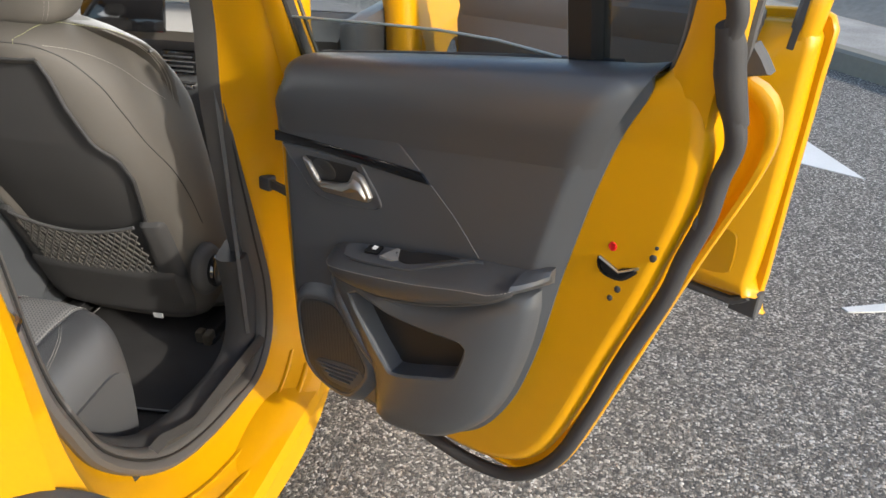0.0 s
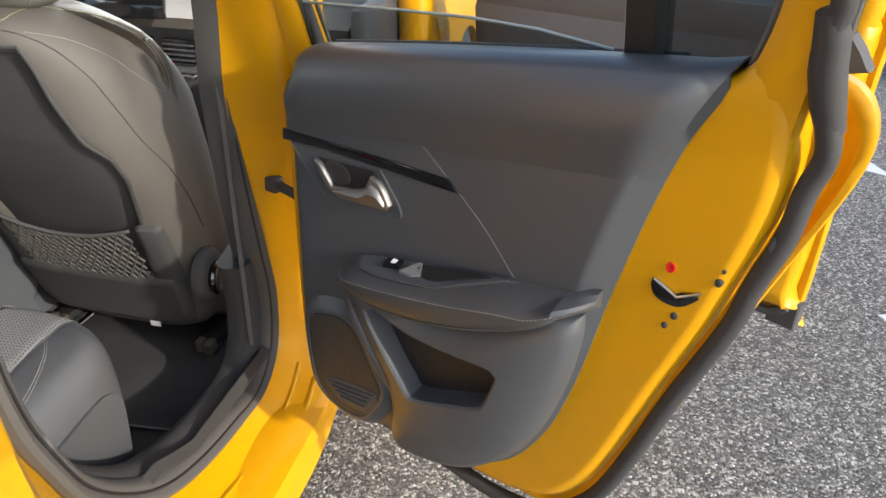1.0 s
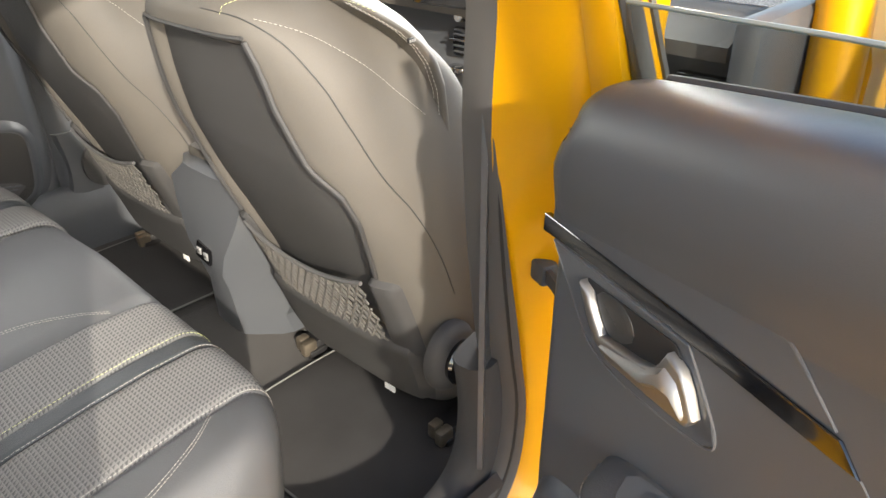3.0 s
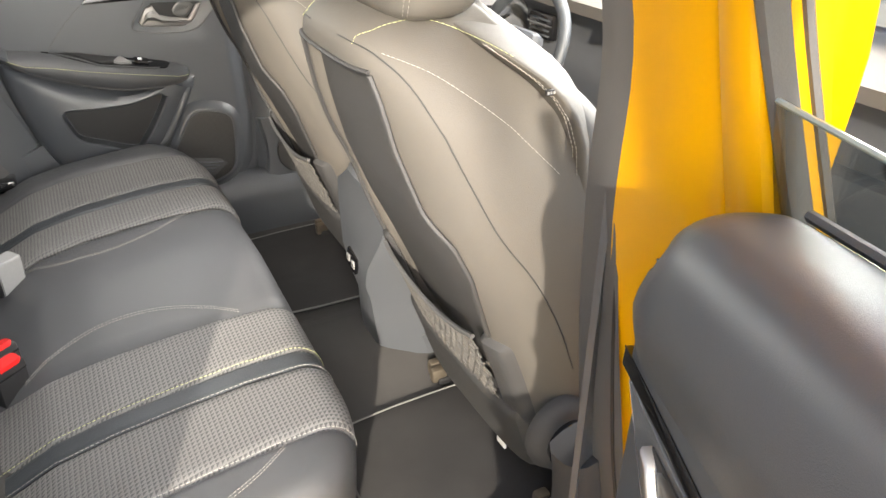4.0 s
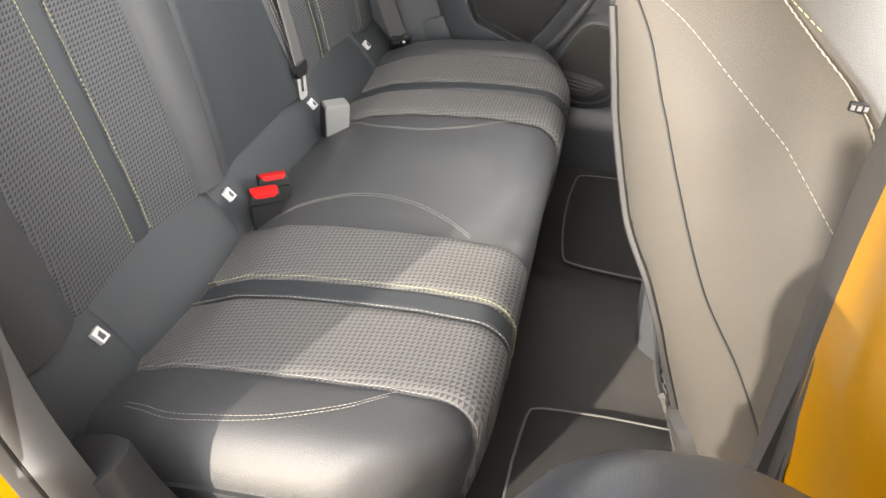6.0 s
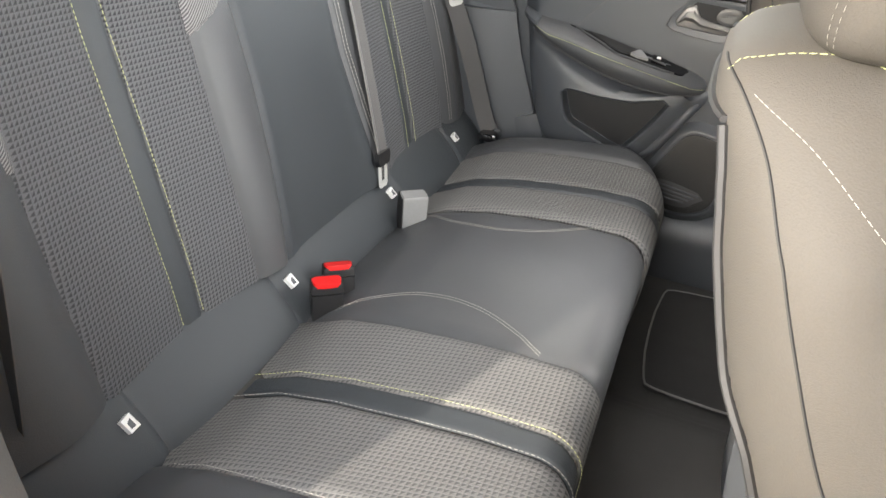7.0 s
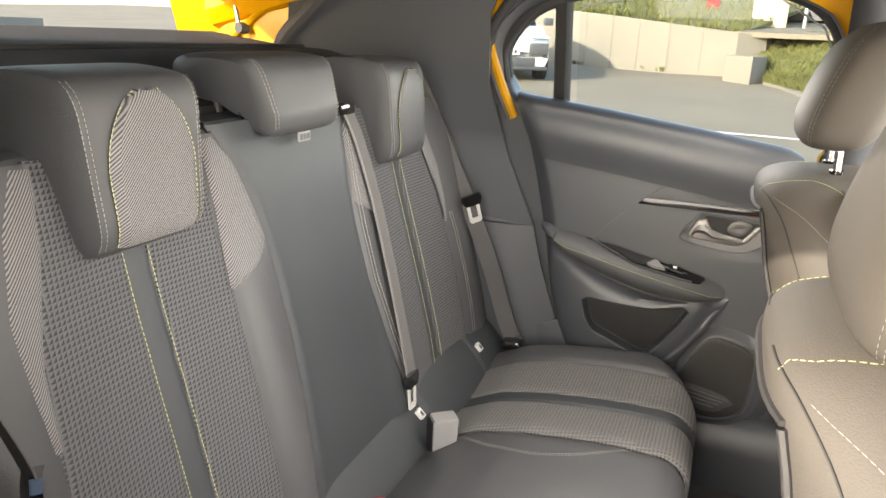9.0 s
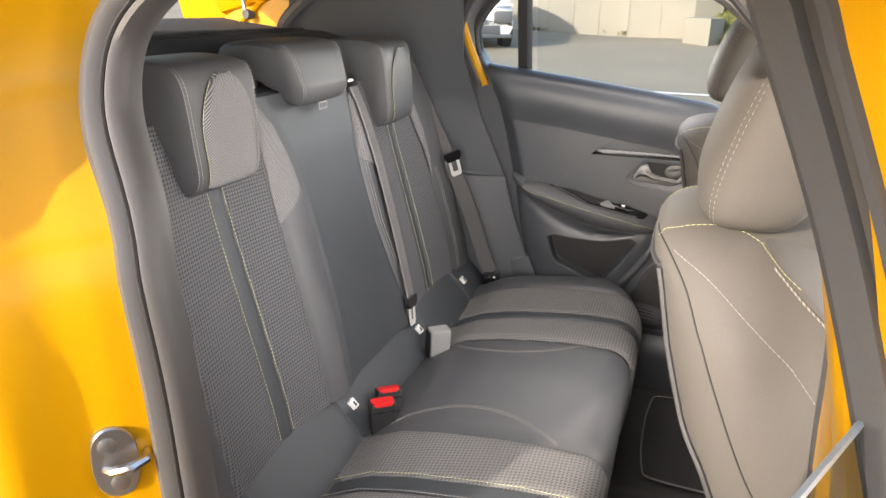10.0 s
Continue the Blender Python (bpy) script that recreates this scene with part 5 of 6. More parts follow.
    rings = [[W(a, lean(z) - .0095 + d, z) for a, z in [(.466, 1.05), (.548 + ex, 1.065), (.572 + ex, 1.15), (.562 + ex, 1.22), (.49 + ex, 1.29), (.466, 1.30)]] for d in (-.002, .002)]
    pane = part("quarter_pane", loft(rings), TINTED if W is RIGHT else CLEAR, door, smooth=0)
    pane.visible_shadow = False
    part("belt_seal", tube([W(a, -.087, belt(a) - .006) for a in np.linspace(-.04, .50, 12)], .004, 6), RUBBER, door, "black belt seal at the glass")
    part("belt_filler", loft([[W(a, b, belt(a) + z) for b, z in ((-.080, -.05), (-.080, -.014), (-.088, -.012), (-.097, -.018), (-.097, -.05))] for a in np.linspace(-.04, .50, 12)]), SHADE, door, "black inner lip along the glass")
    part("outer_belt_seal", loft([[W(a, b, float(np.interp(a, [-.135, .2, .45, .60], [.95, 1.03, 1.065, 1.09])) + z) for b, z in ((-.096, -.02), (-.098, .006), (-.108, .010), (-.122, .006), (-.128, -.01), (-.128, -.02))] for a in np.linspace(-.11, .52, 14)]), RUBBER, door, "black outer seal along the glass")
    return door


rear_door(RIGHT, "wide open rear door, yellow outside with dark grey trim inside")
rear_door(LEFT, "closed rear door with dark grey trim and lime stitched armrest")
part("check_bracket", moved(box((-.013, -.012, -.015), (.017, .012, .015), .004), pose(.803, .733, .72, 0, 0, -22)), RUBBER, car, "black bracket of the door check")
part("door_check", loft([[(x, y + dy, z + dz) for dy, dz in ((-.004, -.009), (.004, -.009), (.004, .009), (-.004, .009))] for x, y, z in ((.80, .735, .72), (.83, .715, .722), (.90, .66, .73))]), RUBBER, car, "black door check strap between pillar and door")


# ---- inside of the car ----
def side_trim(sd):
    """Dark plastic lining between the rear door and the tail."""
    def upper(s, t):
        z = .79 + t * .56
        y0 = float(np.interp(z, [.79, .954, 1.116, 1.273, 1.36], [.081, .003, -.046, -.041, .0]))
        y = y0 + (-.50 - y0 - .12 * (1 - t)) * s
        x = (.690 if sd < 0 else .722) - .07 * s ** 1.3 - max(0, z - 1.0) * .22
        return (sd * x, y, z)
    part("pillar_lining", sheet(upper, 24, 22, .01 * sd), TRIM, car, "dark moulded lining of the rear pillar")

    def lower(s, t):
        z = .40 + t * .395
        y0 = float(np.interp(z, [.40, .5, .6, .7, .79], [.20, .175, .14, .105, .081]))
        y = y0 - s * .40
        x = (.685 if sd < 0 else .722) - (.03 if sd < 0 else .008) * math.sin(min(1, s * 3) * 1.57) + .01 * (1 - t)
        return (sd * x, y, z)
    part("wheelhouse_lining", sheet(lower, 20, 16, .01 * sd), TRIM, car, "dark plastic lining over the wheel house")
    if sd < 0:
        edge = curve([(-.688, -.105, 1.34), (-.692, -.075, 1.26), (-.698, -.05, 1.18), (-.704, -.018, 1.10), (-.708, .008, 1.045)], 5)
        part("pillar_edge", tube(edge, .011, 8), PAINT, car, "yellow painted edge of the rear pillar")
        part("pillar_seal", tube([p + Vector((.004, -.014, 0)) for p in edge], .008, 8), RUBBER, car, "black seal beside the painted pillar")
        gap = [(-.742, y, z) for y, z in ((.30, .42), (.235, .46), (.19, .52), (.155, .60), (.125, .70), (.10, .80), (.07, .88), (.04, .955))]
        part("jamb_seal", tube(curve(gap, 4), .028, 8), RUBBER, car, "black rubber seal beside the closed door")
        def cover(s, t):
            z = .42 + t * .67
            y0 = float(np.interp(z, [.40, .5, .6, .7, .79, .954, 1.0], [.20, .175, .14, .105, .081, .003, -.03]))
            y1 = float(np.interp(z, [.40, .487, .616, .813, .998, 1.09], [.36, .235, .155, .102, .055, .025]))
            return (-.726 - .01 * math.sin(3.14 * s), y0 - .02 + (y1 - y0 + .03) * s, z)
        part("jamb_cover", sheet(cover, 6, 20, -.006), RUBBER, car, "black rubber lip between lining and closed door")
    part("pillar_ledge", tube([(sd * .70, .07, .792), (sd * .69, -.02, .795), (sd * .68, -.12, .80)], .009, 8), TRIM, car)

    def bpil(s, t):
        z = .36 + t * 1.0
        return (sd * ((.742 if sd > 0 else .722) - max(0, z - 1.0) * .25 - (.012 if sd > 0 else .03) * math.sin(s * 3.14) ** .7), (.694 if sd > 0 else .685) + s * .085 - max(0, z - 1.1) * (.3 if sd > 0 else .05), z)
    part("centre_pillar_lining", sheet(bpil, 10, 16, .008 * sd), TRIM, car, "dark centre pillar lining")
    # door sill inside: follows the lower bend of the opening, then runs straight on to the front
    prof = [(.03, .742), (.042, .738), (.052, .722), (.054, .70), (.046, .684), (.02, .676), (-.03, .675), (-.03, .742)]
    cols = [drawn(RIM, d) for d, _ in prof]
    low = [k for k in range(len(RIM)) if RIM[k][1] < .56]
    low.sort(key=lambda k: RIM[k][0] + (.3 * (RIM[k][1] - .3) if RIM[k][0] > .5 else -.3 * (RIM[k][1] - .3)))
    part("sill_lining", loft([[(sd * x, *c[k]) for c, (_, x) in zip(cols, prof)] for k in low]), SHELL if sd > 0 else TRIM, car, "dark smooth lining round the foot of the door opening")
    prof = [(.765, .24), (.75, .30), (.72, .31), (.69, .30), (.675, .25), (.67, .2), (.765, .2)] if sd > 0 else [(.76, .36), (.74, .395), (.70, .395), (.675, .375), (.662, .32), (.655, .2), (.76, .2)]
    part("sill_lining", loft([[(sd * x, y, z) for x, z in prof] for y in ((.76 if sd > 0 else .2), 1.2, 1.8)]), TRIM, car, "dark plastic sill cover")
    # tail opening: yellow channel, rubber seal, strut
    band = [[(sd * (.575 + q), y, z) for y, z in ((-.82, 1.16), (-.655, 1.262), (-.56, 1.33), (-.40, 1.345), (-.49, 1.25), (-.575, 1.16), (-.60, 1.0), (-.84, 1.0))] for q in (0, .04)]
    part("tail_channel", loft(band), PAINT, car, "yellow painted channel of the tailgate opening")
    part("tail_groove", tube([(sd * .568, -.73, 1.165), (sd * .568, -.60, 1.265), (sd * .566, -.5, 1.325)], .008, 6), PAINT, car)
    part("tail_seal", tube(curve([(sd * .585, -.58, 1.02), (sd * .575, -.555, 1.18), (sd * .56, -.455, 1.275), (sd * .53, -.36, 1.345)], 5), .018, 8), RUBBER, car, "black rubber tailgate seal")
    part("strut_pivot", tube([(sd * .57, -.645, 1.222), (sd * .545, -.65, 1.222)], .013, 12), RUBBER, car, "black pivot of the gas strut")
    part("gas_strut", tube([(sd * .55, -.65, 1.222), (sd * .57, -.70, 1.40), (sd * .56, -.80, 1.62)], .005, 8), STEEL, car, "thin gas strut of the tailgate")


for sd in (1, -1):
    side_trim(sd)


def shelf_f(s, t):
    x = (t - .5) * 1.24
    y = -.245 - s * .55
    z = float(np.interp(s, [0, .06, .2, .35, .5, .8, .95, 1], [1.085, 1.125, 1.162, 1.185, 1.187, 1.205, 1.215, 1.195])) - .012 * abs(t - .5) ** 2
    return (x, y, z)


shelf = part("parcel_shelf", sheet(shelf_f, 24, 20, .012), MATF)
part("shelf_lip", tube([Vector(shelf_f(.02, t)) + Vector((0, 0, .004)) for t in np.linspace(.02, .98, 20)], .009, 8), RUBBER, shelf, "black rounded front lip of the shelf")
part("shelf_ridge", tube([Vector(shelf_f(.42, t)) + Vector((0, 0, .002)) for t in np.linspace(.06, .94, 20)], .012, 8, flat=.5), MATF, shelf)
tagged(shelf, "black moulded parcel shelf behind the rear headrests", "parcel shelf")
part("boot_floor", box((-.55, -.85, .45), (.55, -.31, .5), .01), CARPET, car, "dark boot floor")
part("boot_wall", box((-.60, -.87, .3), (.60, -.84, .78), .01), TRIM, car, "dark lining of the tail")
part("bumper", loft([[(x, -.86 - .05 * (1 - (x / .8) ** 2), z) for z in (.25, .3)] + [(x, -.98 + .1 * (x / .8) ** 4, z) for z in (.4, .6, .72)] + [(x, -.87, .76)] for x in np.linspace(-.8, .8, 14)]), PAINT, car, "yellow rear bumper")

# the raised tailgate, hinged at the rear edge of the roof
def gate(s, t, h=0.0):
    """A place on the open gate: s across it, t from the hinge to its lower edge, h out of its inner face."""
    x = (s - .5) * (1.10 + .12 * t)
    bow = .05 * math.sin(math.pi * t) - .05 * (2 * s - 1) ** 2
    return Vector((x, -.64 - .58 * t + .74 * (h + bow), 1.405 + .64 * t + .67 * (h + bow)))


gate_skin = part("tailgate", sheet(lambda s, t: gate(s, t, .03), 20, 20, .012), PAINT, car, "yellow tailgate raised on its gas struts")
part("tailgate_lining", sheet(lambda s, t: gate(.08 + .84 * s, .60 + .36 * t, .008), 14, 8, .01), TRIM, gate_skin, "dark plastic lining of the tailgate")
part("rear_window", sheet(lambda s, t: gate(.10 + .80 * s, .10 + .44 * t, .05), 14, 10, .004), GLOSS, gate_skin, "dark tinted rear window")
part("window_surround", tube([gate(a, b, .012) for a, b in ((.10, .12), (.5, .09), (.90, .12), (.92, .54), (.5, .56), (.08, .54), (.10, .12))], .012, 8), RUBBER, gate_skin, "black surround of the rear window")
part("gate_latch", moved(box((-.04, -.015, -.015), (.04, .015, .015), .004), Matrix.Translation(gate(.5, .97, .0))), STEEL, gate_skin, "steel latch of the tailgate")

# floor mats with a pale edge
def floor_mat(x0, x1, y0, y1, z):
    o = [(p.x, p.y) for p in curve([(x0 + .06, y0, 0), (x1 - .06, y0, 0), (x1, y0 + .06, 0), (x1, y1 - .06, 0), (x1 - .06, y1, 0), (x0 + .06, y1, 0), (x0, y1 - .06, 0), (x0, y0 + .06, 0)], 4, True)]
    bm = pad(o, [(0, 0), (0, .006), (.003, .008)], lambda a, b, h: (a, b, h))
    m = part("floor_mat", bm, MATF)
    m.location = (0, 0, z)
    tagged(m, "black velour floor mat with a pale bound edge on the carpet", "floor mat", "floor mats")
    part("binding", tube([(a, b, .007) for a, b in o] + [(*o[0], .007)], .0024, 6), BIND, m, "pale grey bound edge")
    return m


floor_mat(.215, .64, .537, 1.0, .227)
floor_mat(-.60, -.20, .550, 1.0, .227)

# centre console, with the two sockets at its rear
con = thing("centre_console", "dark plastic centre console with two charging sockets at its rear", "console", at=(.02, .75, .25))
CI_ = Matrix.Translation((-.02, -.75, -.25))
rings = []
for z, wr, yr, wo, yo in ((.645, .05, .725, .10, .75), (.638, .075, .708, .12, .735), (.60, .125, .703, .138, .74), (.55, .105, .695, .142, .77), (.48, .066, .684, .142, .80), (.425, .036, .690, .138, .81), (.39, .036, .700, .135, .81), (.31, .046, .706, .098, .785), (.26, .05, .712, .10, .80)):
    rings.append([(.02 + x, y, z) for x, y in ((-wo, yo), (-wr, yr), (-wr * .5, yr - .004), (wr * .5, yr - .004), (wr, yr), (wo, yo), (wo + .006, yo + .12), (wo, 1.4), (-wo, 1.4), (-wo - .006, yo + .12))])
part("console_body", moved(loft(rings[::-1]), CI_), TRIM, con, "", 25)
part("console_lid", moved(box((-.085, .735, .63), (.125, 1.02, .665), .014), CI_), LEATHER, con, "padded armrest lid")
part("socket_plate", moved(moved(box((-.026, -.004, -.019), (.026, .004, .019), .004), pose(.021, .679, .472, -6, 12, 0)), CI_), GLOSS, con, "gloss black socket plate")
for x, z in ((.009, .475), (.033, .469)):
    part("socket", moved(box((x - .008, .6725, z - .008), (x + .008, .6765, z + .008), .002), CI_), GREYP, con, "pale socket symbol")
    part("socket_slot", moved(box((x - .005, .6715, z - .002), (x + .005, .6735, z + .003), .001), CI_), RUBBER, con)


# seat belts
def strap(pts, width, wdir, name, parent, material=None):
    bm = bmesh.new()
    pts = curve(pts, 6)
    rings = []
    for i, p in enumerate(pts):
        d = (pts[min(i + 1, len(pts) - 1)] - pts[max(i - 1, 0)]).normalized()
        w = (Vector(wdir) - d * d.dot(Vector(wdir))).normalized() * width / 2
        n = d.cross(w).normalized() * .0008
        rings.append([p - w + n, p + w + n, p + w - n, p - w - n])
    return part(name, loft(rings), material or WEB, parent)


def tongue(c, d, n, parent):
    """A belt tongue: black grip and a steel plate with its slot."""
    d, n = Vector(d).normalized(), Vector(n).normalized()
    w = d.cross(n).normalized()
    c = Vector(c)
    P = lambda a, b, h: c + w * a + d * b + n * h
    part("tongue_grip", loft([[P(a, b, h) for a, b in ((-.022, -.010), (.022, -.010), (.025, .003), (.018, .016), (-.018, .016), (-.025, .003))] for h in (-.005, -.003, .003, .005)]), GLOSS, parent, "black grip of the belt tongue")
    for a in (-.012, .012):
        part("tongue_plate", loft([[P(a + u, b, h) for u, b in ((-.004, .014), (.004, .014), (.004, .052), (-.004, .052))] for h in (-.0014, .0014)]), PALESTEEL, parent, "steel belt tongue")
    part("tongue_plate", loft([[P(u, b, h) for u, b in ((-.016, .047), (.016, .047), (.0155, .055), (.011, .060), (-.011, .060), (-.0155, .055))] for h in (-.0014, .0014)]), PALESTEEL, parent)


BELTS = {1: [(.60, -.235, 1.16), (.622, -.13, 1.06), (.632, -.035, .96), (.604, -.024, .865), (.602, -.028, .83), (.612, -.018, .76), (.63, -.02, .6)],
         -1: [(-.60, -.235, 1.16), (-.622, -.19, 1.09), (-.628, -.145, .99), (-.632, -.07, .84), (-.632, -.01, .71), (-.63, .045, .56), (-.63, .065, .52)]}
for sd in (1, -1):
    b = thing("seat_belt", "grey-black seat belt hanging beside the outer rear seat", "seat belt", "rear seat belts")
    strap(BELTS[sd], .04, (.35 * sd, 1, .2), "webbing", b)
    tongue((.598, -.020, .848) if sd > 0 else (-.596, -.05, .862), (.22 * sd, .2, -.95), (-.75 * sd, .66, 0), b)
    if sd < 0:
        part("belt_anchor", box((-.655, .045, .50), (-.60, .09, .522), .006), GLOSS, b, "black lower belt anchor")
b = thing("seat_belt", "grey centre belt folded down the backrest", "seat belt", "rear seat belts")
cb = [(x, back_y(x, z) + .006, z) for x, z in ((-.178, 1.10), (-.19, 1.04), (-.186, .94), (-.180, .84), (-.172, .72), (-.166, .62), (-.163, .585))]
strap(cb, .026, (1, .35, 0), "webbing", b, WEBC)
strap([(x - .010, y + .003, z) for x, y, z in cb], .02, (1, -.5, 0), "webbing", b)
tongue((-.165, back_y(-.165, .61) + .014, .606), (.05, .10, -1), (0, 1, .2), b)
part("belt_exit", box((-.205, -.175, 1.085), (-.15, -.145, 1.105), .005), GLOSS, b, "black belt guide")


def buckle(c, tilt, turn, red, label):
    t = thing("seat_buckle", label, "buckle", "rear seat buckles", at=c)
    t.rotation_euler = (radians(tilt), 0, radians(turn))
    o = [(p.x, p.y) for p in curve([(-.024, -.012, 0), (-.018, -.0155, 0), (.018, -.0155, 0), (.024, -.012, 0), (.0245, .011, 0), (.019, .0155, 0), (-.019, .0155, 0), (-.0245, .011, 0)], 3, True)]
    body = part("housing", loft([[(x * k, y * k, z) for x, y in o] for z, k in ((-.055, .86), (-.05, .92), (-.01, .97), (.024, 1), (.029, .97), (.031, .9))]), SHADE if red else GREYP, t, "black buckle housing" if red else "pale grey back of the buckle")
    if red:
        part("housing_groove", loft([[(x * k, y * k, z) for x, y in o] for z, k in ((.0135, 1.0), (.014, 1.012), (.016, 1.012), (.0165, 1.0))]), GLOSS, body)
    if red:
        q = [(p.x, p.y) for p in curve([(-.0205, -.011, 0), (0, -.0125, 0), (.0205, -.011, 0), (.021, .004, 0), (.015, .0125, 0), (-.015, .0125, 0), (-.021, .004, 0)], 4, True)]
        part("release_button", loft([[(x * k, y * k + .003, z + .12 * y) for x, y in q] for z, k in ((.026, 1), (.0325, 1), (.034, .96), (.0338, .8))]), RED, t, "red release button")
    else:
        part("housing_front", loft([[(x, y - .006, z) for x, y in inset(o, -.0015)] for z in (-.056, .0262)]), SHADE, t, "black front of the buckle")
    part("buckle_stalk", box((-.013, -.004, -.085), (.013, .004, -.05), .002), STEEL if red else GLOSS, t)
    return t


buckle((.172, .070, .512), -4, -52, True, "black seat buckle with a red button tucked in the bench")
buckle((.120, .062, .506), 10, -52, True, "black seat buckle with a red button tucked in the bench")
buckle((-.152, .072, .522), -4, -50, False, "seat buckle showing its pale grey back")

# ---- front of the cabin ----
dash = thing("dashboard", "black dashboard with air vents and a row of piano keys", "dashboard", at=(0, 1.7, .6))
DI = Matrix.Translation((0, -1.7, -.6))
prof = [(1.62, .40), (1.56, .52), (1.55, .60), (1.545, .655), (1.56, .68), (1.555, .76), (1.52, .80), (1.53, .83), (1.60, .85), (1.75, .845), (1.95, .83), (1.95, .40)]
part("dash_body", moved(loft([[(x, y + .10 * (abs(x) / .7) ** 3 * 0, z) for y, z in prof] for x in np.linspace(-.70, .70, 9)]), DI), TRIM, dash)
part("dash_pad", moved(loft([[(x, y, z) for y, z in ((1.50, .80), (1.50, .83), (1.58, .865), (1.75, .865), (1.75, .84), (1.55, .80))] for x in np.linspace(-.68, .68, 8)]), DI), LEATHER, dash, "padded dash top")
for x in (-.02, .13, .62, -.60):
    part("vent_frame", moved(box((x - .06, 1.535, .685), (x + .06, 1.56, .76), .008), DI), GLOSS, dash, "gloss black vent frame")
    for k in range(4):
        part("vent_slat", moved(box((x - .05, 1.528, .697 + .015 * k), (x + .05, 1.54, .701 + .015 * k), .001), DI), TRIM, dash)
    part("vent_trim", moved(box((x - .062, 1.527, .728), (x + .062, 1.534, .733), .001), DI), CHROME, dash)
for k in range(8):
    x = -.08 + k * .034
    part("piano_key", moved(box((x, 1.505, .648), (x + .028, 1.55, .662), .002), DI), CHROME if k != 4 else RED, dash, "chrome piano key" if k != 4 else "red hazard key")
part("touch_screen", moved(moved(box((-.13, -.01, -.07), (.13, .01, .07), .006), pose(.02, 1.46, .90, -18, 0, 8)), DI), GLOSS, dash, "black touch screen")
part("start_button", moved(tube([(-.035, 1.555, .79), (-.035, 1.508, .797)], .014, 16), DI), CHROME, dash, "chrome ringed start button")
part("glovebox", moved(box((.22, 1.50, .46), (.66, 1.58, .66), .02), DI), TRIM, dash, "black glovebox lid")
part("gear_console", moved(box((-.10, 1.05, .30), (.13, 1.55, .50), .03), DI), TRIM, dash, "black gear console")
part("gear_lever", moved(tube([(.02, 1.3, .49), (.02, 1.31, .56)], [.012, .02], 10), DI), CHROME, dash, "bright gear lever")

wheel = thing("steering_wheel", "small black leather steering wheel", "steering wheel", at=(-.36, 1.30, .74))
wheel.rotation_euler = (radians(65), 0, 0)
rim = [(.175 * math.cos(a), .16 * math.sin(a), 0) for a in np.linspace(0, 2 * math.pi, 41)]
part("rim", tube(rim, .016, 10), LEATHER2, wheel)
part("hub", moved(box((-.07, -.05, -.03), (.07, .05, .02), .02), Matrix()), TRIM, wheel)
for a in (0, math.pi, -math.pi / 2):
    part("spoke", tube([(.05 * math.cos(a), .05 * math.sin(a), 0), (.165 * math.cos(a), .15 * math.sin(a), 0)], [.022, .014], 8, flat=.4), GREYP, wheel, "satin grey spoke")


